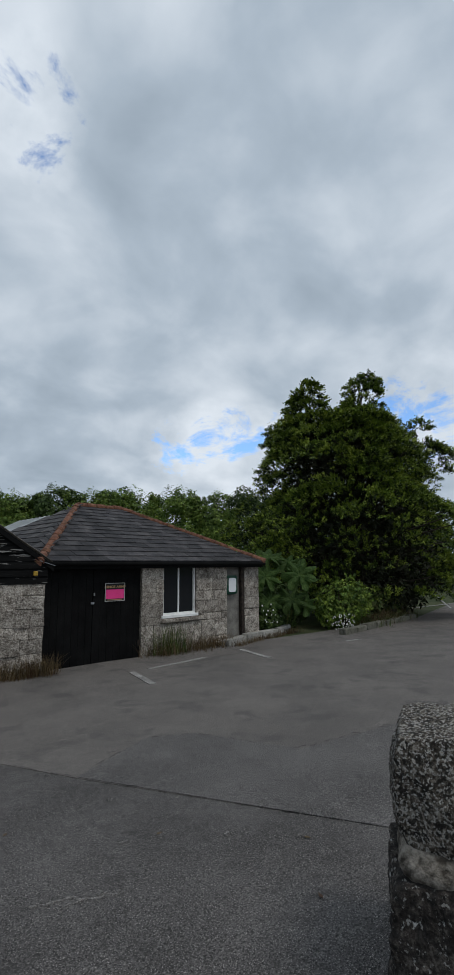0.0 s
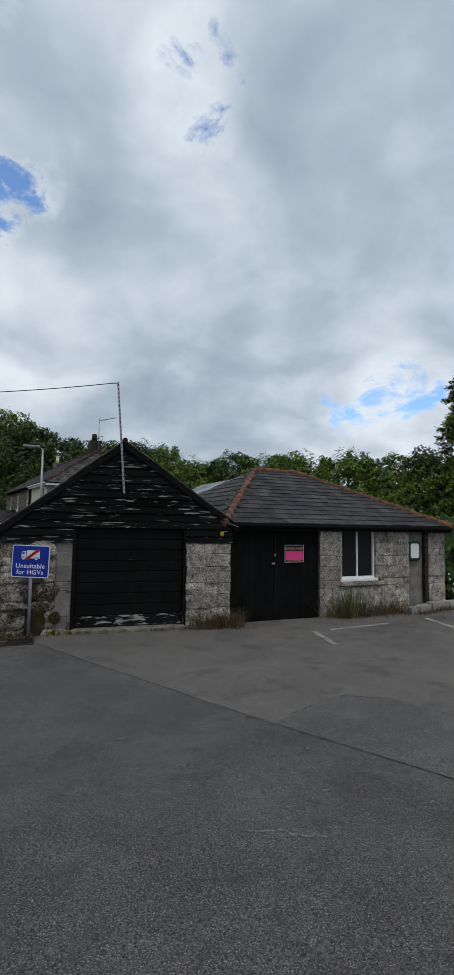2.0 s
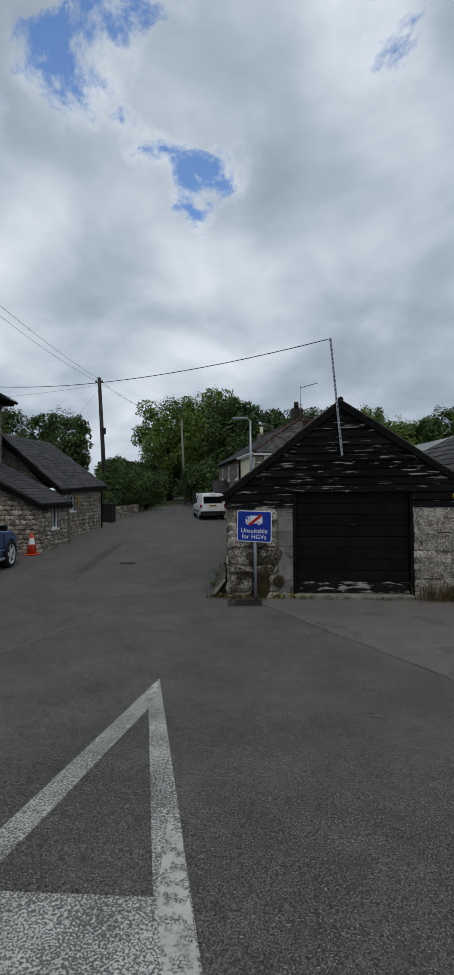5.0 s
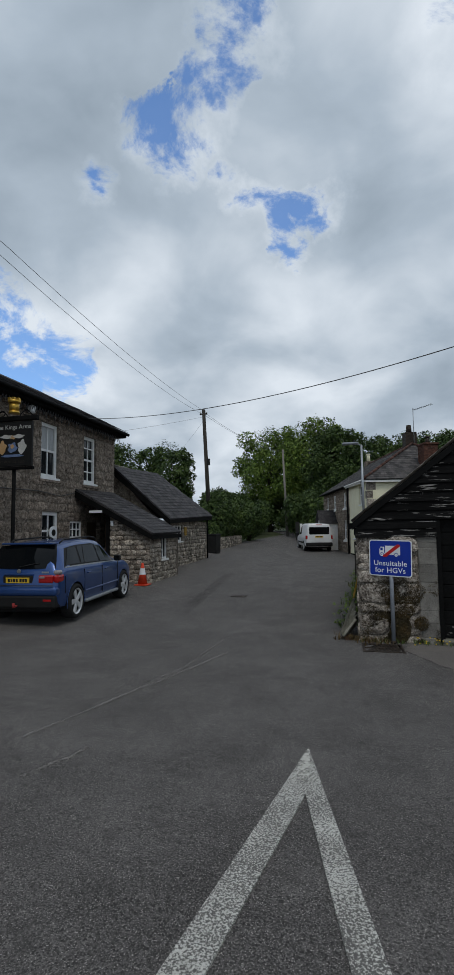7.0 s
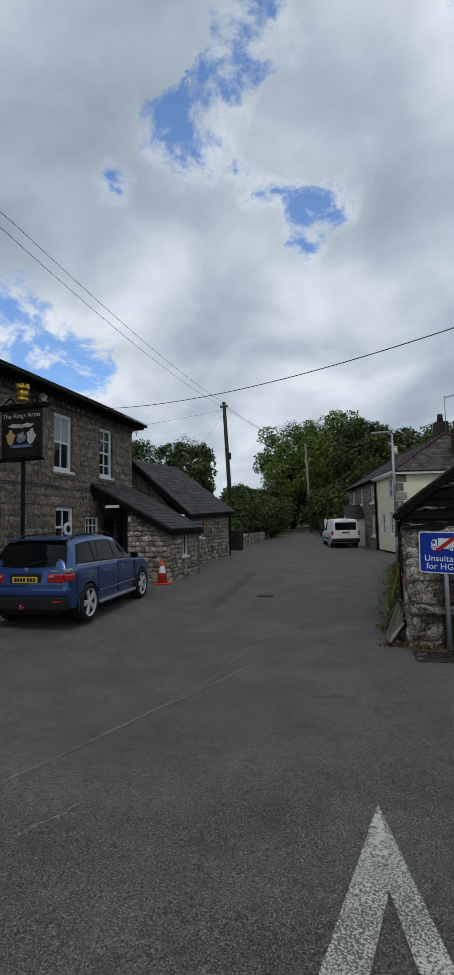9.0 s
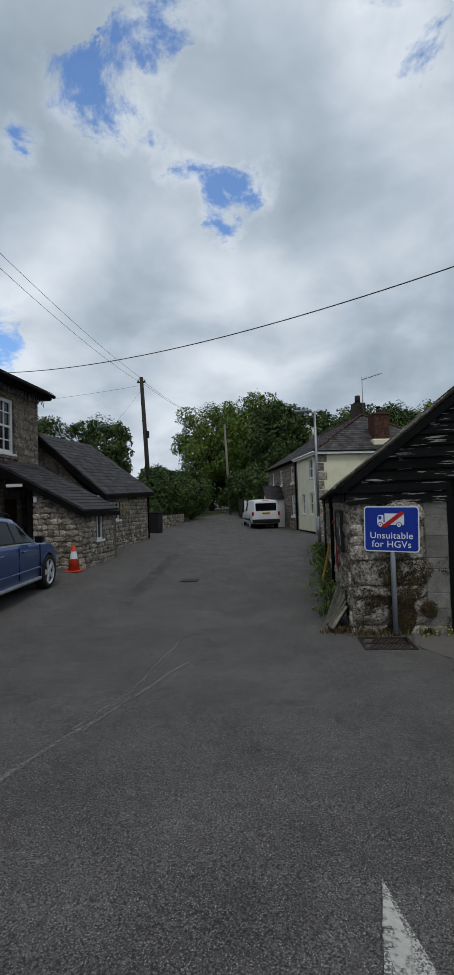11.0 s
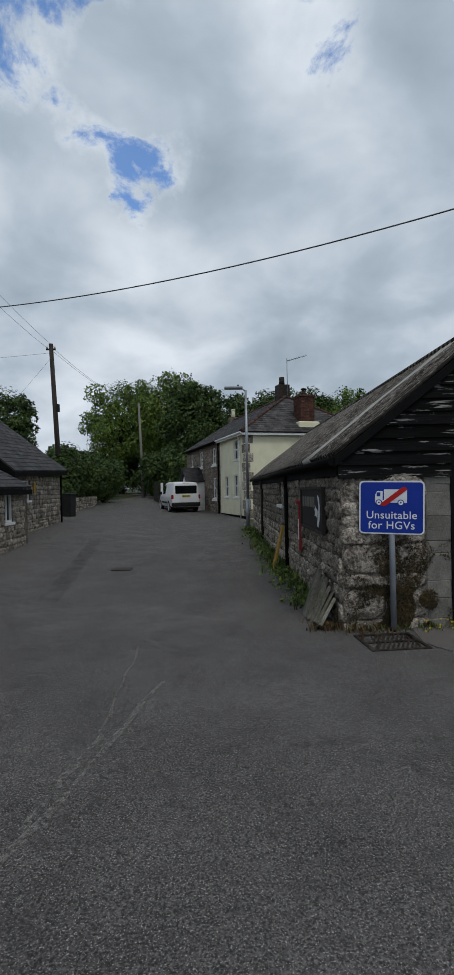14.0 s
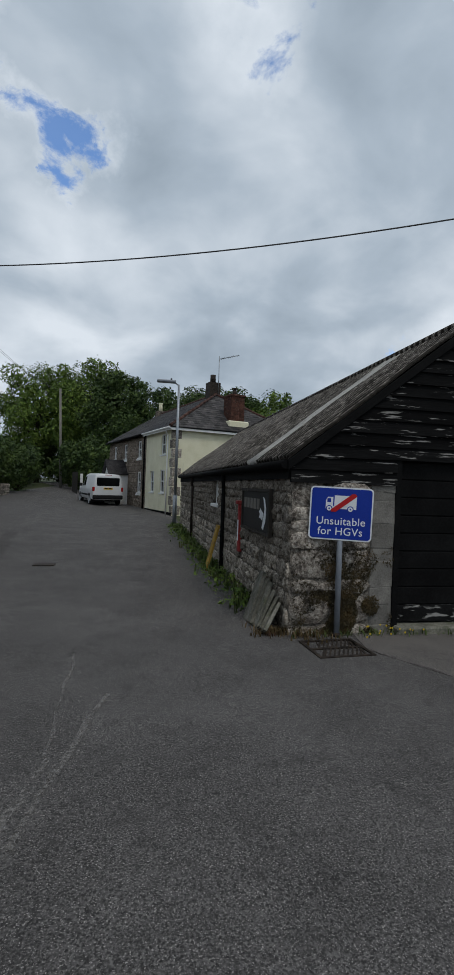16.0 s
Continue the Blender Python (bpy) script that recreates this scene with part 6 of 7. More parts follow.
# pub sign on its post
SU, SK = -2.2, .92
m_sign = m_pub @ Matrix.Translation((SU, -SK, 0)) @ Matrix(((0, 1, 0, 0), (-1, 0, 0, 0), (0, 0, 1, 0), (0, 0, 0, 1)))
psign = thing("pub_sign", m_sign, "black pub sign with painted crest and gold turret on post", "pub sign")
sz = height(-9.3, .8)
part("post", rod((0, .05, sz - .1), (0, .05, 3.3), .045, seg=12), BLACK_PAINT, psign)
part("board", box(-.53, .53, -.03, .03, 3.32, 4.40, .008), SIGN_BLACK, psign)
part("top_beam", box(-.74, .66, -.06, .06, 4.42, 4.53, .01), BLACK_PAINT, psign)
part("bottom_beam", box(-.74, .56, -.045, .045, 3.24, 3.31, .01), BLACK_PAINT, psign)
writing("The Kings Arms", .145, Matrix.Translation((0, -.033, 4.22)) @ stand, PALE_LETTER, psign)
for k, (x, z0, w, hh, c) in enumerate(((-.28, 3.72, .11, .30, OCHRE), (.26, 3.72, .11, .32, PALE_LETTER), (0, 3.72, .12, .24, CREST_BLUE), (0, 3.56, .28, .07, CREST_BLUE), (0, 4.0, .07, .1, OCHRE), (-.17, 4.02, .15, .09, PALE_LETTER), (.17, 4.02, .15, .09, PALE_LETTER), (0, 3.78, .05, .1, OCHRE))):
    pts = [(x + w * math.cos(a) * (1 + .22 * math.sin(5 * a + k)), z0 + hh * .5 * math.sin(a) * (1 + .2 * math.cos(4 * a + k)) + hh * .2) for a in np.linspace(0, 2 * math.pi, 22)[:-1]]
    part("crest_patch", prism(pts, "y", -.036 - .001 * k, -.03), c, psign)
writing("ST AUSTELL ALES", .085, Matrix.Translation((0, -.033, 3.40)) @ stand, WOOD_POLE, psign)
tur = rod((0, 0, 4.60), (0, 0, 4.66), .13, .12, seg=18)
rod((0, 0, 4.66), (0, 0, 4.86), .11, .12, seg=18, bm=tur)
rod((0, 0, 4.86), (0, 0, 4.92), .15, .15, seg=18, bm=tur)
for k in range(6):
    a = k * math.pi / 3
    box(.11 * math.cos(a) - .03, .11 * math.cos(a) + .03, .11 * math.sin(a) - .03, .11 * math.sin(a) + .03, 4.92, 4.98, bm=tur)
part("turret", tur, GOLD, psign, "gilded turret finial")
for s in (-1, 1):
    pts = [(s * (.16 + .36 * t), 0, 4.53 + .16 * math.sin(t * math.pi) * (1 - .3 * t)) for t in np.linspace(0, 1, 9)]
    part("scroll", tube(pts, .014, 6), BLACK_PAINT, psign)
    part("scroll", tube([(s * (.33 + .08 * math.cos(a)), 0, 4.62 + .07 * math.sin(a)) for a in np.linspace(0, 5, 10)], .012, 6), BLACK_PAINT, psign)

# cone
co = m_pub @ Vector((1.86, -2.48, 0))
cone = thing("traffic_cone", pose(co.x, co.y, height(co.x, co.y)), "orange traffic cone with white sleeve by the porch", "traffic cone")
part("foot", box(-.2, .2, -.2, .2, 0, .04, .015), ORANGE, cone)
part("cone", rod((0, 0, .04), (0, 0, .68), .15, .03, seg=24), ORANGE, cone)
part("sleeve", rod((0, 0, .33), (0, 0, .52), .0995, .066, seg=24, caps=False), SIGN_WHITE, cone)
# ---- cottages up the lane ----
def house_frame(x, y, ang):
    return Matrix.Translation((x, y, 0)) @ Matrix.Rotation(radians(ang), 4, "Z")


m_house = house_frame(-1.4, 18.0, -74.3)      # x towards the yard along the front, y away from the lane
HE, HR, HD = 4.2, 6.6, 7.0
cream = thing("cottage", m_house, "cream rendered cottage with grey quoins and hipped slate roof", "house")
cop = [(-1.75, -1.0, 3.0, 4.03), (-1.8, -1.1, 1.1, 2.25), (-3.4, -2.75, 1.1, 2.2)]
part("front_wall", wall_core(-4.25, 0, -.2, HE, .4, cop), CREAM, cream)
m_end = Matrix.Rotation(radians(90), 4, "Z")
bm = wall_core(.4, HD, -.2, HE, .4)
bmesh.ops.transform(bm, matrix=m_end, verts=bm.verts)
part("end_wall", bm, CREAM, cream)
part("rear_wall", box(-4.25, -.4, HD - .4, HD, -.2, HE), CREAM, cream)
for i, o in enumerate(cop):
    sash(cream, UPX, *o, (1, 1), .08, .06)
for i in range(9):
    l = .42 if i % 2 else .26
    z = .1 + .45 * i
    part("quoin", box(-l, .015, -.015, .7 - l, z, z + .43, .02), GRANITE, cream)
part("fascia", box(-4.3, .22, -.22, -.19, HE - .1, HE + .06), WHITE, cream)
part("fascia", box(.19, .22, -.22, HD, HE - .1, HE + .06), WHITE, cream)
part("gutter", rod((-4.3, -.26, HE + .02), (.25, -.26, HE + .02), .05), WHITE, cream)
part("downpipe", tube([(-.55, -.24, HE), (-.6, -.06, HE - .3), (-.6, -.06, .05)], .035), WHITE, cream)
part("plinth", box(-4.25, .02, -.02, .0, -.2, .2), BLACK_PAINT, cream)
hipx = -3.0
part("roof", panel([(-4.25, -.27, HE + .05), (.27, -.27, HE + .05), (hipx, 3.5, HR), (-4.25, 3.5, HR)], .05), SLATE, cream)
part("roof", panel([(.27, -.27, HE + .05), (.27, HD + .27, HE + .05), (hipx, 3.5, HR)], .05), SLATE, cream)
part("roof", panel([(-4.25, HD + .27, HE + .05), (.27, HD + .27, HE + .05), (hipx, 3.5, HR), (-4.25, 3.5, HR)], .05), SLATE, cream)
rv = Vector((0, 3.77, HR - HE - .05))
slates(cream, (-4.25, -.27, HE + .05), (1, 0, 0), rv, 4.52, rv.length, lambda s, r: 0 < s < 4.52 - 3.27 * r / rv.length and r < rv.length, .3, .22, SLATE, seed=51, limit=250)
ev = Vector((hipx - .27, 0, HR - HE - .05))
slates(cream, (.27, -.27, HE + .05), (0, 1, 0), ev, HD + .54, ev.length, lambda s, r: 3.77 * r / ev.length < s < HD + .54 - 3.77 * r / ev.length and r < ev.length, .3, .22, SLATE, seed=52, limit=0)
ridge_tiles((.27, -.27, HE + .08), (hipx, 3.5, HR + .03), 12, cream, .08, OLD_RIDGE)
ridge_tiles((.27, HD + .27, HE + .08), (hipx, 3.5, HR + .03), 12, cream, .08, OLD_RIDGE)
ridge_tiles((-4.2, 3.5, HR + .03), (hipx, 3.5, HR + .03), 4, cream, .08, OLD_RIDGE)
stack = part("chimney", box(-1.15, -.3, 3.15, 3.9, HE - .1, 6.15), MORTAR, cream, "red brick chimney on a cream base")
part("chimney_base", box(-1.25, -.1, 2.95, 4.1, HE - .3, 4.85, .05), CREAM, cream)
for turn, a, b in ((Matrix.Translation((-.3, 0, 0)) @ m_end, 3.15, 3.9), (Matrix.Translation((0, 3.15, 0)), -1.15, -.3)):
    stone_face(cream, turn, a, b, 4.86, 6.12, (), .078, (.2, .24), BRICK, 55, 150, proud=.012, name="brick")
part("chimney_cap", box(-1.2, -.24, 3.1, 3.95, 6.12, 6.22, .01), BRICK, cream)
part("chimney_pot", rod((-.72, 3.52, 6.2), (-.72, 3.52, 6.5), .13, .11), IRON, cream)
part("chimney_pot", rod((-.72, 3.52, 6.55), (-.72, 3.52, 6.62), .16, .12), IRON, cream)
part("rear_chimney", box(-3.75, -3.15, 3.2, 3.85, HR - .3, 7.35), IRON, cream, "dark sooty brick stack")
part("chimney_pot", rod((-3.45, 3.5, 7.35), (-3.45, 3.5, 7.8), .17, .15), IRON, cream)
aer = tube([(-2.9, 3.6, HR), (-2.9, 3.6, 8.75)], .025, 6)
tube([(-2.9, 3.6, 8.6), (-2.1, 4.4, 8.75)], .02, 5, bm=aer)
for i in range(9):
    q = Vector((-2.85, 3.65, 8.61)).lerp(Vector((-2.1, 4.4, 8.75)), i / 8)
    tube([tuple(q + Vector((-.12, .12, 0))), tuple(q + Vector((.12, -.12, 0)))], .01, 4, bm=aer)
part("aerial", aer, STEEL, cream, "thin metal television aerial")

stonec = thing("cottage", m_house, "granite cottage with white windows and slate roof beyond the cream one", "house")
sop = [(-5.85, -5.1, 3.0, 3.95), (-9.0, -8.25, 3.0, 3.95), (-11.6, -10.9, 3.1, 3.95), (-5.85, -5.1, 1.0, 2.2)]
part("front_wall", wall_core(-13, -4.26, -.2, HE, .45, sop), MORTAR_DARK, stonec)
part("rear_wall", merge(box(-13, -4.26, HD - .4, HD, -.2, HE), box(-13, -12.6, .45, HD - .4, -.2, HE)), MORTAR_DARK, stonec)
part("gable_wall", prism([(0, HE), (HD, HE), (3.5, HR - .05)], "x", -13, -12.6), MORTAR_DARK, stonec)
for o in sop:
    sash(stonec, UPX, *o, (1, 1), .06, .07)
part("roof", panel([(-13.2, -.27, HE + .05), (-4.26, -.27, HE + .05), (-4.26, 3.5, HR), (-13.2, 3.5, HR)], .05), SLATE, stonec)
part("roof", panel([(-13.2, HD + .27, HE + .05), (-4.26, HD + .27, HE + .05), (-4.26, 3.5, HR), (-13.2, 3.5, HR)], .05), SLATE, stonec)
slates(stonec, (-13.2, -.27, HE + .05), (1, 0, 0), rv, 8.9, rv.length, lambda s, r: 0 < s < 8.9 and r < rv.length, .32, .22, SLATE, seed=53, limit=0)
ridge_tiles((-13.2, 3.5, HR + .03), (-4.3, 3.5, HR + .03), 20, stonec, .08, OLD_RIDGE)
for a, b, lo, hi in sop:
    part("stone_sill", box(a - .08, b + .08, -.09, .0, lo - .16, lo - .075, .01), WHITE, stonec)
part("gutter", rod((-13.1, -.3, HE), (-4.3, -.3, HE), .055), BLACK_PAINT, stonec)
part("downpipe", rod((-4.4, -.08, .1), (-4.4, -.08, HE), .05), BLACK_PAINT, stonec)
part("chimney", box(-12.85, -12.35, 3.2, 3.8, HR - .4, 6.85), MORTAR_DARK, stonec)
part("chimney_pot", rod((-12.6, 3.5, 6.85), (-12.6, 3.5, 7.4), .15, .12), CREAM, stonec)
part("chimney_pot", rod((-12.6, 3.5, 7.36), (-12.6, 3.5, 7.44), .17, .17), CREAM, stonec)
part("door_hood", box(-9.55, -7.95, -1.05, .0, -.1, 2.1), WHITE, stonec, "white porch wall")
part("hood_roof", panel([(-9.75, -1.25, 2.05), (-9.75, .0, 2.05), (-8.75, .0, 2.95), (-8.75, -1.25, 2.95)], .05), SLATE, stonec)
part("hood_roof", panel([(-7.75, -1.25, 2.05), (-7.75, .0, 2.05), (-8.75, .0, 2.95), (-8.75, -1.25, 2.95)], .05), SLATE, stonec)
part("hood_gable", prism([(-9.55, 2.1), (-7.95, 2.1), (-8.75, 2.85)], "y", -1.05, -.95), WHITE, stonec)
stone_face(stonec, UPX, -13, -4.26, -.15, HE - .05, sop + [(-9.6, -7.9, -.2, 2.1)], .28, (.25, .6), GRANITE_DARK, 57, 250, proud=.03)
gate = thing("gate_post", Matrix.Translation((-6.9, 31.5, height(-6.9, 31.5))), "white painted gate post by the far garden", "gate post")
part("post", box(-.09, .09, -.09, .09, 0, 1.6, .02), WHITE, gate)
fence = thing("fence", pose(-7.4, 33.5, height(-7.4, 33.5), 0, 0, 104), "dark close boarded garden fence", "fence")
for i in range(20):
    part("slat", box(i * .15, i * .15 + .14, -.012, .012, 0, 1.7), WOOD_POLE, fence)

# ---- street lamp, poles and cables ----
lz = height(-1.54, 14.04)
lampost = thing("street_lamp", pose(-1.54, 14.04, lz), "galvanised street lamp with flat grey head", "street lamp")
part("base", rod((0, 0, -.05), (0, 0, 1.1), .085, seg=14), STEEL, lampost)
part("column", rod((0, 0, 1.1), (0, 0, 5.45), .06, .045, seg=14), STEEL, lampost)
part("arm", tube([(0, 0, 5.42), (-.12, 0, 5.5), (-.3, 0, 5.52)], .03, 8), STEEL, lampost)
head = box(-.85, -.12, -.14, .14, 5.50, 5.60, .03, seg=2)
part("head", head, GREY_PAINT, lampost)
part("sensor", rod((-.3, 0, 5.6), (-.3, 0, 5.68), .035), SIGN_BLACK, lampost)


def pole(x, y, top, r, material, label, lean=0.0):
    z = height(x, y)
    p = thing("utility_pole", pose(x, y, z), label, "utility pole")
    part("shaft", rod((lean, 0, -.2), (0, 0, top - z), r, r * .72, seg=14), material, p)
    return p, top - z


pl, ph = pole(-11.4, 20.6, 9.4, .15, WOOD_POLE, "dark timber utility pole with small insulators", .42)
for s in (-1, 1):
    part("insulator", rod((s * .2, 0, ph - .25), (s * .2, 0, ph - .1), .05), SIGN_WHITE, pl)
part("bracket", box(-.25, .25, -.03, .03, ph - .33, ph - .25), IRON, pl)
part("fuse_box", box(.22, .38, -.1, .1, ph - 3.6, ph - 3.2), SIGN_BLACK, pl)
pole(-9.9, 40.5, 9.7, .13, PALE_POLE, "pale weathered utility pole among the trees", .3)


def cable(a, b, sag, r=.011, n=22, label="thin black overhead cable"):
    a, b = Vector(a), Vector(b)
    pts = [tuple(a.lerp(b, i / n) - Vector((0, 0, sag * 4 * (i / n) * (1 - i / n)))) for i in range(n + 1)]
    vs, fs = [], []
    for i, p in enumerate(pts):
        for k in range(6):
            ang = math.pi * k / 3
            side_v = Vector((b.y - a.y, a.x - b.x, 0)).normalized()
            vs.append(tuple(Vector(p) + side_v * r * math.cos(ang) + Vector((0, 0, r * math.sin(ang)))))
            if i:
                q = 6 * (i - 1)
                fs.append((q + k, q + (k + 1) % 6, q + 6 + (k + 1) % 6, q + 6 + k))
    tagged(raw("overhead_cable", vs, fs, CABLE), label, "cable", group="overhead cables")


eave_end = m_pub @ Vector((2.0, -.4, 5.42))
cable((.62, -.1, 4.83), tuple(eave_end), .36, .009, 34, "black overhead cable slung from the mast across the lane")
cable((-11.6, 20.6, 9.2), (-10.0, 1.0, 8.85), .35, .007)
cable((-11.2, 20.6, 9.2), (-9.7, 1.0, 8.95), .3, .007)
cable((-10.0, 1.0, 8.85), (-8.6, -16, 9.1), .1, .007)
cable((-9.7, 1.0, 8.95), (-8.3, -16, 9.2), .1, .007)
cable((-11.4, 20.6, 9.1), (-9.9, 40.5, 9.4), .4, .008)
cable((-11.2, 20.6, 9.1), (-9.7, 40.5, 9.5), .5, .008)
cable((-11.4, 20.5, 8.6), (-14.5, 18.5, 4.0), .1, .009)
cable((-11.4, 20.5, 8.9), (-24, 12.5, 6.4), .3, .007)

# ---- garden wall, bin ----
gw = thing("garden_wall", pose(-10.0, 17.6, 0, 0, 0, 0), "low rubble garden wall along the lane", "wall")
m_gw = Matrix.Rotation(radians(90 + 4), 4, "Z")
bm = wall_core(0, 9, -.1, 1.25, .4)
bmesh.ops.transform(bm, matrix=m_gw, verts=bm.verts)
part("core", bm, MORTAR_DARK, gw)
stone_face(gw, m_gw, 0, 9, .1, 1.22, (), .2, (.18, .45), RUBBLE, 61, 250, proud=.03)
bz = height(-9.75, 17.3)
wheelie = thing("wheelie_bin", pose(-9.72, 17.25, bz, 0, 0, 80), "black plastic wheelie bin against the garden wall", "bin")
part("body", prism([(-.24, 0), (.24, 0), (.29, .98), (-.29, .98)], "y", -.33, .33, bevel=.02), BIN_BLACK, wheelie)
part("lid", box(-.31, .31, -.36, .36, .98, 1.06, .02), BIN_BLACK, wheelie)

# ---- trees and plants ----
def leaves(name, centres, normals, size, material, parent, seed, fan=3, long=1.6, label="", droop=.12, out=0.0, wide=.42):
    """Many small kite-shaped leaf sprays, each with its own lean."""
    rs = np.random.RandomState(seed)
    n = len(centres)
    up = normals + rs.normal(0, .55, (n, 3))
    up /= np.linalg.norm(up, axis=1, keepdims=True) + 1e-9
    side = np.cross(up, rs.normal(0, 1, (n, 3)))
    side /= np.linalg.norm(side, axis=1, keepdims=True) + 1e-9
    if out:
        side = side + normals * out
        side /= np.linalg.norm(side, axis=1, keepdims=True) + 1e-9
        up = np.cross(side, rs.normal(0, 1, (n, 3)) + np.array([0, 0, .2]))
        up /= np.linalg.norm(up, axis=1, keepdims=True) + 1e-9
    third = np.cross(up, side)
    verts, faces = [], []
    for k in range(fan):
        a = (k - (fan - 1) / 2) * .75 + rs.normal(0, .15, n)
        s = size * rs.uniform(.6, 1.3, n)
        d = side * np.cos(a)[:, None] + third * np.sin(a)[:, None]
        w = np.cross(d, up)
        b = centres + rs.normal(0, .2, (n, 3)) * size
        tipv = b + d * (s * long)[:, None] - np.array([0, 0, 1]) * (s * droop)[:, None]
        mid = b + d * (s * long * .5)[:, None] + up * (s * .12)[:, None]
        base = len(verts) * 0 + k * 4 * n
        verts.append(np.stack([b, mid + w * (s * wide)[:, None], tipv, mid - w * (s * wide)[:, None]], 1).reshape(-1, 3))
        idx = np.arange(n)[:, None] * 4 + base
        faces.append(idx + np.array([0, 1, 2, 3]))
    return raw(name, np.concatenate(verts), np.concatenate(faces), material, parent, label)


def lobe_points(lobes, count, seed, shell=.35, core=0, thin=.3):
    rs = np.random.RandomState(seed)
    vol = np.array([l[1][0] * l[1][1] + l[1][0] * l[1][2] + l[1][1] * l[1][2] for l in lobes])
    vol[:core] *= thin
    out, nor = [], []
    for (c, r), share in zip(lobes, vol / vol.sum()):
        m = int(count * share)
        d = rs.normal(0, 1, (m, 3))
        d /= np.linalg.norm(d, axis=1, keepdims=True)
        bumps = np.array([noise.noise(Vector(v) * 2.6 + Vector(c)) for v in d])
        rad = (1 - shell * rs.uniform(0, 1, m) ** 1.8) * (1 + .26 * bumps)
        out.append(np.array(c) + d * np.array(r) * rad[:, None])
        nor.append(d + np.array([0, 0, .35]))
    p, q = np.concatenate(out), np.concatenate(nor)
    return p, q / np.linalg.norm(q, axis=1, keepdims=True)


def tree(x, y, h, spread, seed, material, label, count=2600, size=.34, clear=.22, lobes=None, group="", category="tree", name="tree", droop=.12, out=0.0, core=0, long=1.4, wide=.55, fan=2):
    rn = random.Random(seed)
    z = height(x, y) - .05
    t = thing(name, pose(x, y, z), label, category, group=group)
    if lobes is None:
        lobes = [((0, 0, h * (.5 + clear * .5)), (spread * .8, spread * .8, h * (.5 - clear * .5)))]
        for _ in range(26):
            a, rr = rn.uniform(0, 6.28), rn.uniform(.45, .95) * spread
            zz = rn.uniform(clear + .1, .92) * h
            rr *= math.sqrt(max(.05, 1 - (2 * zz / h - 1.05) ** 2))
            k = rn.uniform(.2, .42) * spread * (1.15 - .4 * zz / h)
            lobes.append(((rr * math.cos(a), rr * math.sin(a), zz), (k, k, k * rn.uniform(.75, 1.05))))
        for _ in range(46):
            a, zz = rn.uniform(0, 6.28), rn.uniform(clear + .15, .93) * h
            rr = rn.uniform(.7, 1.12) * spread * math.sqrt(max(.03, 1 - (2 * zz / h - 1.05) ** 2))
            k = rn.uniform(.07, .16) * spread
            lobes.append(((rr * math.cos(a), rr * math.sin(a), zz), (k, k, k * rn.uniform(.6, 1.3))))
    bm = rod((0, 0, -.2), (rn.uniform(-.2, .2), rn.uniform(-.2, .2), h * .55), h * .026, h * .013, seg=9)
    for c, r in lobes[1:14]:
        rod((0, 0, max(.3, c[2] * .55)), c, h * .007, h * .003, seg=6, bm=bm)
    part("trunk", bm, BARK, t)
    p, q = lobe_points(lobes, count, seed, core=core)
    leaves("crown", p, q, size, material, t, seed, fan, droop=droop, out=out, long=long, wide=wide)
    return t


# the big cypress at the car park: pads of upturned sprays round several leaders, over a dark inside
CYP_Z = (.3, 1.2, 3.0, 5.0, 6.6, 8.1, 9.0, 9.5)
CYP_NEAR_SIDE = (4.1, 4.8, 5.1, 4.5, 4.1, 2.8, 2.2, 2.0)     # reach towards the store
CYP_FAR_SIDE = (3.2, 4.4, 4.6, 3.5, 2.5, 1.5, 1.2, 1.0)      # reach away from it


def kites(name, base, way, flat, long, wide, material, parent):
    """One kite-shaped leaf at each place: its direction, its across direction, length and width."""
    tip = base + way * long[:, None]
    mid = base + way * (long * .55)[:, None]
    v = np.stack([base, mid + flat * wide[:, None], tip, mid - flat * wide[:, None]], 1).reshape(-1, 3)
    return raw(name, v, np.arange(len(v)).reshape(-1, 4), material, parent)


def unit(v):
    return v / (np.linalg.norm(v, axis=1, keepdims=True) + 1e-9)


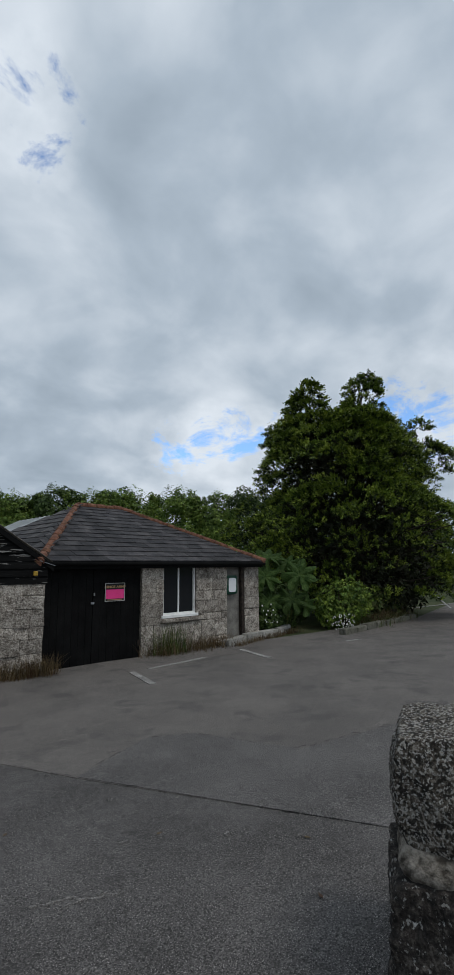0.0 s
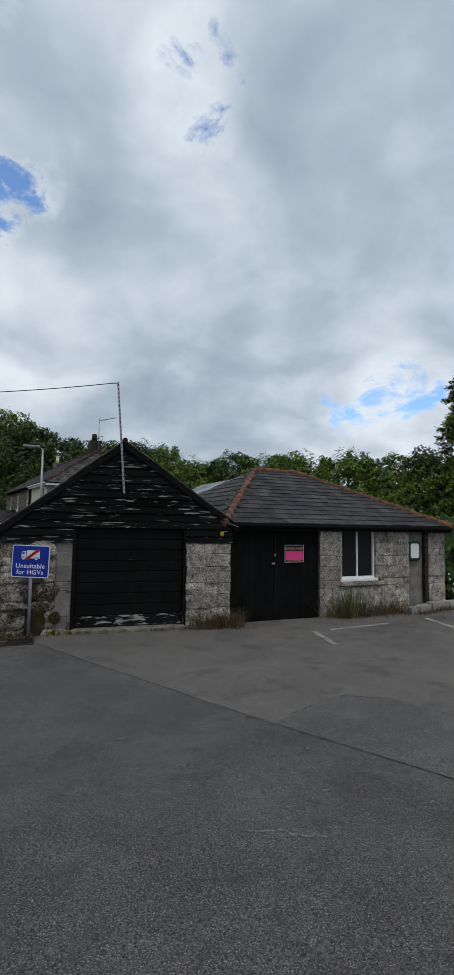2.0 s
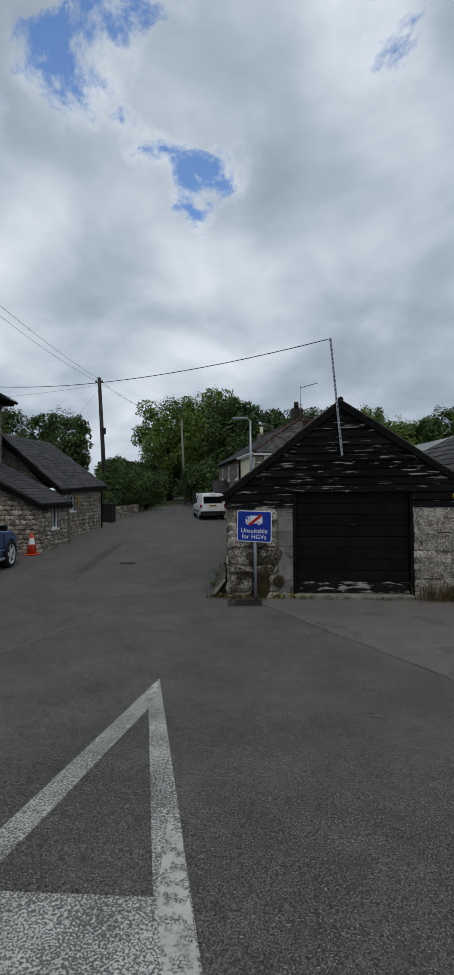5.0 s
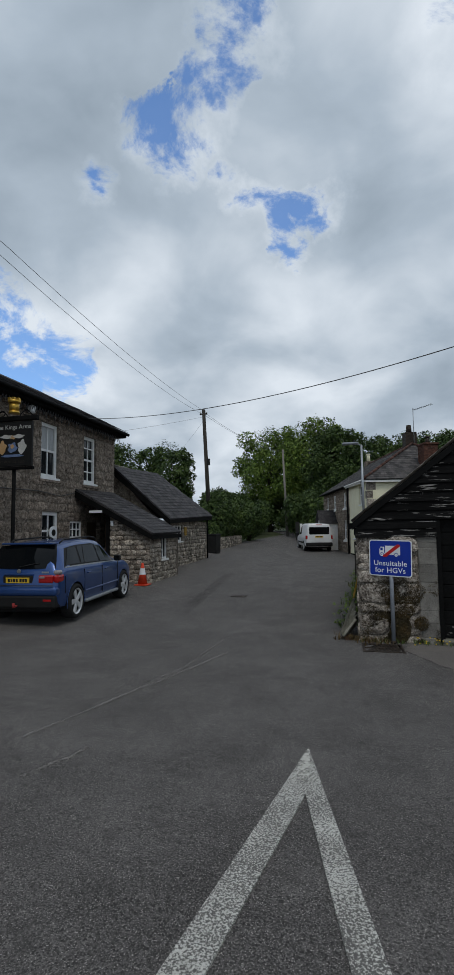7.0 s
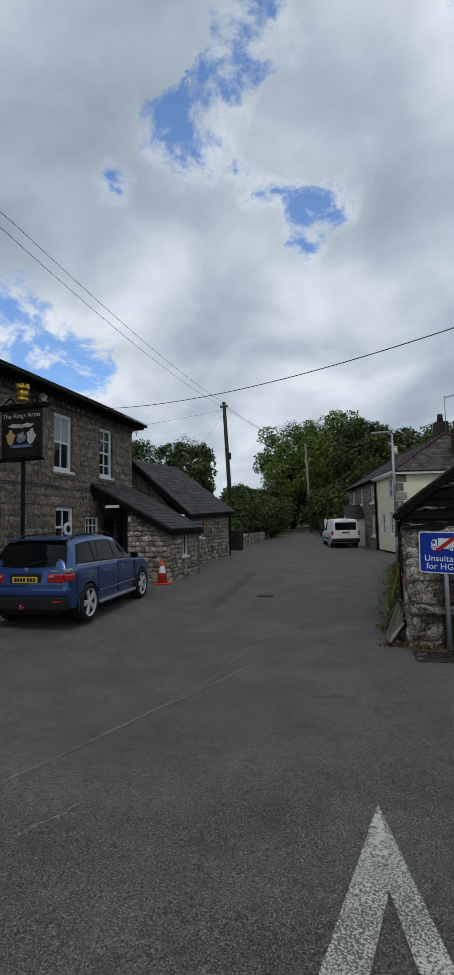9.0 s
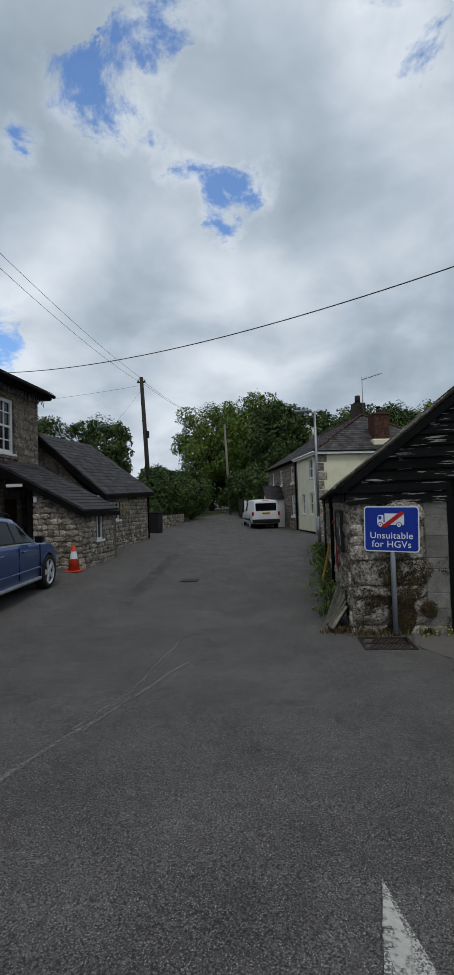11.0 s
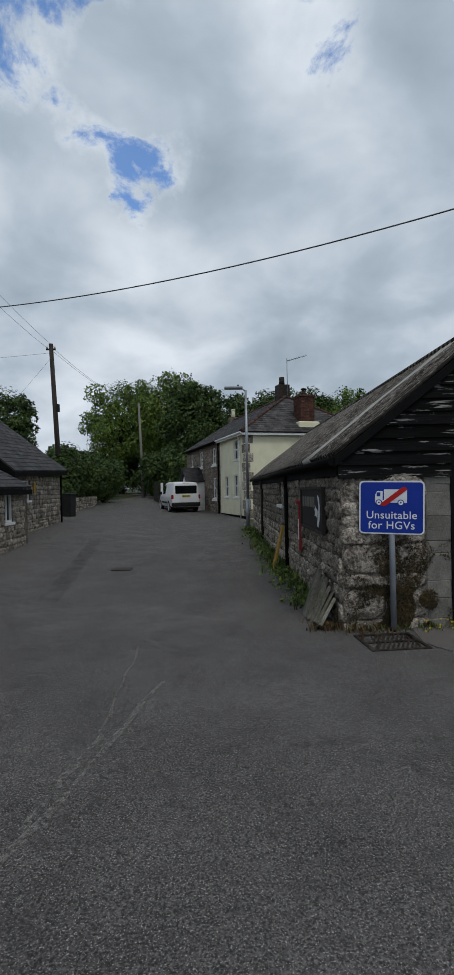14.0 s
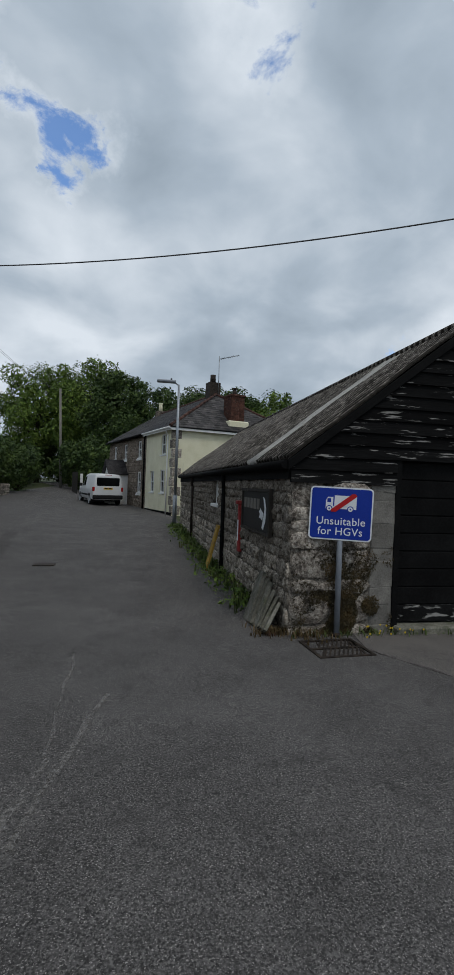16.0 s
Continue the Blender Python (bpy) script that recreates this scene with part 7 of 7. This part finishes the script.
def cypress(x, y):
    rs = np.random.RandomState(71)
    right, away = np.array([.80, -.60, 0]), np.array([.60, .80, 0])
    t = thing("tree", pose(x, y, height(x, y) - .05), "large dense cypress tree with layered sprays beside the car park", "tree")
    pads = []
    for k in range(470):
        z = 8.5 * rs.uniform(.06, 1) ** .85
        phi = rs.uniform(0, 2 * math.pi)
        lo, hi = np.interp(z, CYP_Z, CYP_NEAR_SIDE), np.interp(z, CYP_Z, CYP_FAR_SIDE)
        f = rs.uniform(.72, 1.0) * (1 + .10 * math.sin(3 * phi + z * 1.3) + .08 * math.sin(2.1 * z))
        c, s_ = math.cos(phi), math.sin(phi)
        p = right * ((hi if c > 0 else lo) * c * f) + away * (.42 * (lo + hi) * s_ * f) + np.array([0, 0, z])
        pads.append((p, right * c + away * s_, rs.uniform(.42, .85)))
    for a0, z0, z1, r0, n in ((-1.95, 8.0, 10.05, 1.0, 30), (.55, 8.0, 10.45, 1.0, 32), (-.6, 8.0, 8.9, .8, 8), (2.9, 6.6, 8.3, .9, 12), (3.7, 5.6, 7.2, .8, 10), (-3.2, 7.2, 8.3, .6, 8)):
        for k in range(n):
            u, phi = rs.uniform(0, 1), rs.uniform(0, 2 * math.pi)
            out = right * math.cos(phi) + away * math.sin(phi)
            pads.append((right * a0 + out * r0 * (1 - .75 * u) + np.array([0, 0, z0 + (z1 - z0) * u]), out, rs.uniform(.34, .56)))
    base, way, flat, tips = [], [], [], []
    for p, out, size in pads:
        up = unit((out * .45 + np.array([0, 0, .9]) + rs.normal(0, .12, 3))[None])[0]
        e1 = unit(np.cross(up, rs.normal(0, 1, 3))[None])[0]
        e2 = np.cross(up, e1)
        for j in range(int(10 + 14 * size)):
            r, a = size * math.sqrt(rs.uniform(0, 1)), rs.uniform(0, 2 * math.pi)
            spot = p + (e1 * math.cos(a) + e2 * math.sin(a)) * r + up * (.22 * size * (1 - (r / size) ** 2) + rs.normal(0, .03))
            lead = unit((out * .75 + up * .55 + (e1 * math.cos(a) + e2 * math.sin(a)) * .5 + rs.normal(0, .22, 3))[None])[0]
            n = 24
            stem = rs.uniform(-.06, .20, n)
            tips.append(stem > .05)
            base.append(spot + lead * stem[:, None] + rs.normal(0, .035, (n, 3)))
            way.append(unit(lead + rs.normal(0, .42, (n, 3))))
            flat.append(unit(np.cross(way[-1], up + rs.normal(0, .45, (n, 3)))))
    base, way, flat = np.concatenate(base), np.concatenate(way), np.concatenate(flat)
    n, tips = len(base), np.concatenate(tips)
    long, wide = rs.uniform(.07, .14, n), rs.uniform(.018, .036, n)
    # sprays nearer the stem take the darker copy, painting shade between tufts
    for which, name, material in ((tips, "young_sprays", CONIFER), (~tips, "old_sprays", CONIFER_SHADE)):
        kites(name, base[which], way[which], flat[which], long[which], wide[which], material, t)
    # the inside: loose leaves in near-black green, crown shade put into their colour
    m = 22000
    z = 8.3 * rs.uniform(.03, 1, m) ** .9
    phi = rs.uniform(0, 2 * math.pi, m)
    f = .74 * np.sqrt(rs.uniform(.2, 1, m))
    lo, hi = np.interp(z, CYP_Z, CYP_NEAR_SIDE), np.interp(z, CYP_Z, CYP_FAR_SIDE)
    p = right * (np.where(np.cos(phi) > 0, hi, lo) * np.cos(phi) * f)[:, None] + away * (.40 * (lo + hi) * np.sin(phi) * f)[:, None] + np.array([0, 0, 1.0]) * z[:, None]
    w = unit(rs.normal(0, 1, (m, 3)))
    kites("inner_foliage", p, w, unit(np.cross(w, rs.normal(0, 1, (m, 3)))), rs.uniform(.16, .32, m), rs.uniform(.035, .07, m), INNER_SHADE, t)
    bm = rod((0, 0, -.2), (.1, .1, 6.5), .34, .10, seg=10)
    for a0, z0, z1 in ((-1.95, 2.5, 9.6), (.55, 5.5, 10.0)):
        q = right * a0
        rod((0, 0, z0), (q[0], q[1], z1), .14, .03, seg=8, bm=bm)
    for p, out, size in pads[::4]:
        rod((0, 0, max(.4, p[2] * .8 - .3)), tuple(p), .05, .015, seg=5, bm=bm)
    part("trunk", bm, BARK, t)


cypress(17.4, 3.6)
for i, (x, y, h, s, c) in enumerate(((3.0, 34, 9.0, 3.4, LEAF_DARK), (7.2, 31, 8.6, 2.6, LEAF_MID), (9.6, 30.5, 7.4, 2.6, LEAF_MID), (12.4, 29.5, 8.2, 2.3, LEAF_DARK), (15.0, 28.5, 8.0, 2.8, LEAF_MID), (18.0, 27.0, 8.2, 3.0, LEAF_MID), (21.0, 25, 8.3, 2.9, LEAF_MID), (23.3, 22.5, 7.8, 2.2, LEAF_MID),
                                     (26.2, 20.0, 8.0, 2.8, LEAF_DARK), (31, 17, 7.4, 3.0, LEAF_DARK), (38, 14, 7, 3.2, LEAF_MID), (45, 9, 6, 3.2, LEAF_DARK))):
    tree(x, y, h, s * 1.15, 80 + i, c, "leafy hedgerow tree behind the outbuildings", 19000, .115, .05, group="hedgerow trees")
for i, (x, y, h, s, c) in enumerate(((-19, 50, 5.2, 3.0, LEAF_DARK), (-14.6, 56, 14.2, 4.2, LEAF_MID), (-8.4, 53, 14.6, 4.0, LEAF_MID), (-11.3, 60, 13.5, 4.5, LEAF_DARK), (-5.2, 49, 12.6, 3.4, LEAF_DARK), (-1.6, 47, 11.0, 3.4, LEAF_DARK), (2.6, 44, 10.6, 3.2, LEAF_DARK), (7, 42, 10.2, 3.2, LEAF_DARK))):
    tree(x, y, h, s * 1.15, 110 + i, c, "tall broadleaf tree closing the end of the lane", 13000, .16, .2, group="trees along the lane")
for i, (x, y, h, s) in enumerate(((-18.0, 30, 8.6, 2.4), (-21.2, 28, 8.2, 2.8), (-25.5, 24, 8.0, 3.2))):
    tree(x, y, h, s, 130 + i, LEAF_DARK, "dark ash tree behind the pub wing", 10000, .12, .25, group="trees behind the pub")


def bush(x, y, r, h, seed, material, label, count, size, name="bush", category="bush", group="", flat=1.0):
    z = height(x, y) - .03
    t = thing(name, pose(x, y, z), label, category, group=group)
    rn = random.Random(seed)
    lobes = [((0, 0, h * .45), (r * .8, r * .8 * flat, h * .5))]
    for _ in range(8):
        a = rn.uniform(0, 6.28)
        k = rn.uniform(.3, .5) * r
        lobes.append(((r * .62 * math.cos(a), r * .62 * flat * math.sin(a), rn.uniform(.3, .85) * h), (k, k, k)))
    for _ in range(16):
        a, q = rn.uniform(0, 6.28), rn.uniform(.35, 1.02) * r
        k = rn.uniform(.10, .22) * r
        lobes.append(((q * math.cos(a), q * flat * math.sin(a), h * (.25 + .8 * rn.random() * math.sqrt(max(.05, 1.1 - (q / r) ** 2)))), (k, k, k * 1.3)))
    bm = None
    for c, rr in lobes[1:]:
        bm = rod((0, 0, -.05), c, .03, .01, seg=5, bm=bm)
    part("stem", bm, BARK, t)
    p, q = lobe_points(lobes, count, seed)
    p[:, 2] = np.maximum(p[:, 2], .05)
    leaves("foliage", p, q, size, material, t, seed, fan=2)
    return t


for i, (x, y, r, h) in enumerate(((-11.4, 23.0, 1.4, 4.0), (-11.9, 25.5, 1.6, 3.9), (-11.6, 28, 1.6, 3.4), (-11.2, 31, 1.8, 3.4), (-11.0, 21, 1.1, 3.4))):
    bush(x, y, r, h, 150 + i, LEAF_DARK, "tall ivy covered hedge behind the garden wall", 4500, .10, "hedge", "hedge", "lane hedge")
for i, (x, y, r, h) in enumerate(((-7.3, 40, 2.4, 4.6), (-5.4, 37.5, 2.0, 4.0), (-9.0, 46, 2.6, 4.2), (-14, 44, 2.4, 3.8), (-13, 38, 2.0, 3.4), (-16.4, 56, 2.6, 5), (-9.6, 57, 2.5, 5), (-13, 63, 3.2, 6), (-16, 64, 3.2, 6), (-10, 64, 3.2, 6), (-19, 60, 3, 6), (-5.5, 44, 2.2, 4.2), (-3, 42, 2.4, 4))):
    bush(x, y, r, h, 160 + i, LEAF_DARK, "dark overgrown bank at the bend of the lane", 4000, .17, "hedge", "hedge", "lane banks")
bush(13.4, 1.25, 1.0, 1.75, 170, LEAF_BRIGHT, "bright green leafy shrub in the planted bed", 2300, .075)
bush(15.6, 2.3, .9, 1.1, 171, GRASS, "straggly grasses and weeds in the planted bed", 1500, .12)
bush(17.2, 2.6, 1.0, 1.1, 172, GRASS, "straggly grasses and weeds in the planted bed", 1500, .12)
bush(10.6, 2.0, .7, .75, 173, LEAF_DARK, "low dark shrub with white flowers by the store", 1300, .07)
bush(20.5, 5.5, 1.6, 1.6, 174, LEAF_MID, "hedge beyond the cypress", 1200, .14)
bush(27, 10.5, 2.0, 2.2, 177, LEAF_MID, "hedge beyond the cypress", 2500, .1)
bush(31.5, 11.5, 2.4, 2.4, 178, LEAF_MID, "hedge beyond the cypress", 2500, .1)
bush(36, 13, 2.6, 2.6, 179, LEAF_MID, "hedge beyond the cypress", 2500, .1)
bush(24.5, 8.5, 2.0, 1.8, 175, LEAF_MID, "hedge beyond the cypress", 1200, .14)
bush(12.2, 2.9, 1.2, 1.6, 176, LEAF_DARK, "dark undergrowth below the cypress", 1500, .12)
# giant rhubarb
gun = thing("gunnera", pose(11.4, 1.85, height(11.4, 1.85) - .02), "giant gunnera plant with huge lobed leaves", "plant")


def big_leaf(r, seed):
    rn = random.Random(seed)
    bm = bmesh.new()
    n = 44
    centre = bm.verts.new((0, 0, 0))
    inner, outer = [], []
    for k in range(n):
        a = 2 * math.pi * k / n
        lobe = .60 + .36 * abs(math.sin(3.5 * a + .4)) + rn.uniform(-.05, .05)
        if k in (0, n - 1):
            lobe = .35
        inner.append(bm.verts.new((.5 * r * lobe * math.cos(a), .5 * r * lobe * math.sin(a), .10 * r + .035 * r * math.sin(7 * a))))
        outer.append(bm.verts.new((r * lobe * math.cos(a), r * lobe * math.sin(a), .04 * r + .16 * r * math.sin(7 * a + .4) - .12 * r * rn.random())))
    for k in range(n):
        j = (k + 1) % n
        bm.faces.new((centre, inner[k], inner[j])), bm.faces.new((inner[k], outer[k], outer[j], inner[j]))
    bmesh.ops.solidify(bm, geom=bm.faces[:], thickness=.008)
    return bm


for i, (across, fore, dz, r, ax, az) in enumerate(((-.63, .35, 1.72, .56, 62, 8), (.48, .30, 1.78, .64, 58, -10), (-.55, .55, .95, .54, 56, 14), (.18, .60, 1.0, .52, 60, -4), (-.45, -.1, 2.35, .55, 30, 10), (.55, .45, .85, .45, 58, -24), (.15, -.2, 2.15, .5, 35, -14), (-.95, .1, 1.35, .4, 52, 30))):
    dx, dy = .80 * across - .60 * fore, -.60 * across - .80 * fore
    m = Matrix.Translation((dx, dy, dz)) @ Matrix.Rotation(radians(-37 + az), 4, "Z") @ Matrix.Rotation(radians(ax), 4, "X") @ Matrix.Rotation(radians(-90), 4, "Z")
    bm = big_leaf(r, i)
    bmesh.ops.transform(bm, matrix=m, verts=bm.verts)
    part("leaf", bm, GUNNERA, gun)
    part("stalk", tube([(dx * .2, dy * .2, 0), (dx * .8 + .05, dy * .7 + .1, dz * .7), (dx, dy, dz)], .022, 6), GRASS, gun)


def blades(name, spots, h, material, label, seed, width=.008, lean=.45, per=1):
    """Thin upright blades and stalks, as one stuff object."""
    rs = random.Random(seed)
    v, f = [], []
    for x, y in spots:
        z = height(x, y)
        for _ in range(per):
            hh, a, w = h * rs.uniform(.35, 1.1), rs.uniform(0, 6.28), width * rs.uniform(.6, 1.4)
            l = lean * hh * rs.uniform(.1, 1)
            bx, by = x + rs.uniform(-.05, .05), y + rs.uniform(-.05, .05)
            dx, dy = math.cos(a), math.sin(a)
            k = len(v)
            v += [(bx - dy * w, by + dx * w, z - .02), (bx + dy * w, by - dx * w, z - .02), (bx + dx * l * .4 + dy * w * .8, by + dy * l * .4 - dx * w * .8, z + hh * .6), (bx + dx * l * .4 - dy * w * .8, by + dy * l * .4 + dx * w * .8, z + hh * .6), (bx + dx * l, by + dy * l, z + hh)]
            f += [(k, k + 1, k + 2, k + 3), (k + 3, k + 2, k + 4)]
    tagged(raw(name, v, f, material), label, "weeds", kind="stuff")


wr_ = random.Random(31)
def along(a, b, n, spread):
    return [(a[0] + (b[0] - a[0]) * t + wr_.gauss(0, spread), a[1] + (b[1] - a[1]) * t + wr_.gauss(0, spread)) for t in (wr_.random() for _ in range(n))]


hip_at = lambda u, k: tuple((m_hip @ Vector((u, -k, 0))).xy)
blades("weeds", along((G0 - .12, .9), (G0 - .2, 13), 420, .12), .2, GRASS, "green weeds and grass along the garage wall foot", 1, .012, .7, 3)
blades("dry_weeds", along((2.3, -.14), (3.35, -.1), 520, .12), .40, DRY, "dry brown weeds at the foot of the wall", 2, .003, 1.3, 2)
blades("dry_weeds", along(hip_at(2.6, .18), hip_at(5.1, .25), 700, .18), .36, DRY, "dry brown weeds at the foot of the wall", 3, .0035, 1.3, 2)
blades("weeds", along(hip_at(2.72, .2), hip_at(3.5, .25), 120, .12), .75, GRASS, "tall green stalks by the store wall", 4, .005, .9, 2)
blades("weeds", along((8.1, .25), (11.6, 1.5), 420, .08), .16, DRY, "dry grass along the kerb", 5, .004, 1.6, 2)
blades("weeds", along((14.4, .9), (17.8, 1.9), 900, .3), .34, GRASS, "long grass in the planted bed", 6, .006, 1.3, 2)
blades("weeds", along((14.4, .8), (17.8, 1.9), 500, .25), .5, DRY, "long dry grass in the planted bed", 7, .004, 1.1, 2)
blades("weeds", along((-1.3, -.1), (2.2, -.12), 240, .05), .10, GRASS, "low weeds along the garage threshold", 8, .006, 1.4, 2)
blades("dry_weeds", along((-1.7, .1), (-1.0, -.15), 160, .1), .10, DRY, "leaf litter and dry stalks by the corner", 9, .008, 1.2, 2)


def speckles(name, spots, zs, r, material, label, category):
    v, f = [], []
    for (x, y), z in zip(spots, zs):
        k = len(v)
        for a in range(6):
            v.append((x + r * math.cos(a * 1.047), y - r * .5, z + r * math.sin(a * 1.047)))
        f.append(tuple(range(k, k + 6)))
    tagged(raw(name, v, f, material), label, category, kind="stuff")


sp = along((12.0, .25), (13.2, .6), 90, .12)
speckles("daisies", sp, [height(x, y) + wr_.uniform(.1, .55) for x, y in sp], .022, PETAL, "small white daisies at the kerb", "flowers")
sp = along((10.0, 1.4), (10.9, 1.7), 40, .2)
speckles("flowers", sp, [height(x, y) + wr_.uniform(.3, .9) for x, y in sp], .03, PETAL, "white flowers in the bed", "flowers")
sp = along((-.45, -.16), (.1, -.2), 16, .05)
speckles("flowers", sp, [height(x, y) + wr_.uniform(.02, .12) for x, y in sp], .012, YELLOW_PETAL, "small yellow flowers by the sign post", "flowers")
# leafy weeds along the garage side, ivy along the roof hip
fp = np.array([(x, y, height(x, y) + wr_.uniform(.0, .13)) for x, y in along((G0 - .2, 1.1), (G0 - .28, 13), 800, .15)])
tagged(leaves("leafy_weeds", fp, np.tile([0, -.3, 1.0], (len(fp), 1)), .05, LEAF_MID, None, 5, 2, label="leafy green weeds along the garage wall foot"), category="weeds", kind="stuff")
hp = []
for i in range(700):
    t = wr_.uniform(.12, .98)
    p = m_hip @ (Vector(rb).lerp(Vector(cb_), t) + Vector((wr_.uniform(-.12, .2), wr_.uniform(.0, .3), wr_.uniform(.0, .15))))
    hp.append(tuple(p))
tagged(leaves("ivy", np.array(hp), np.tile([.3, -.3, 1.0], (len(hp), 1)), .05, LEAF_BRIGHT, None, 6, 2, label="creeper growing over the slate roof hip"), category="creeper", kind="stuff")
for i, (x, y) in enumerate(((1.95, -6.9), (2.3, -8.1), (.9, -1.3), (1.1, -6.2), (2.7, -7.6))):
    lf = link("fallen_leaf", tilted(prism([(-.02, 0), (0, .012), (.03, 0), (0, -.012)], "z", 0, .002), Matrix.Translation((x, y, height(x, y) + .014)) @ Matrix.Rotation(i * 1.3, 4, "Z")), DRY)
    tagged(lf, "dry fallen leaf on the asphalt", "leaf", group="fallen leaves")

# dead moss and creeper matted over the foot of the garage's corner pier
DEAD_MOSS = leaf_mat("dead_moss", [(.02, .015, .008, 1), (.05, .038, .016, 1), (.10, .065, .026, 1)], 4)
rs = np.random.RandomState(77)
mat_n = 11000
mu, mv = rs.normal(-.66, .26, mat_n), np.abs(rs.normal(0, .42, mat_n))
edge = np.array([noise.noise((u * 3.1, v * 2.6, 4.0)) for u, v in zip(mu, mv)])
keep = (edge > -.08) & (mu > G0 + .04) & (mu < -.08) & (mv < 1.02)
mu, mv = mu[keep], mv[keep]
spots = np.stack([mu, np.full(len(mu), -.03) - rs.uniform(0, .025, len(mu)), mv - .12], 1)
creeper = thing("dead_moss", Matrix(), "brown dead moss and creeper matted on the garage's corner pier", "moss", kind="stuff")
leaves("moss_mat", spots, np.tile(np.array([0, -1.0, .1]), (len(mu), 1)), .013, DEAD_MOSS, creeper, 78, fan=3, long=1.5, droop=.5)
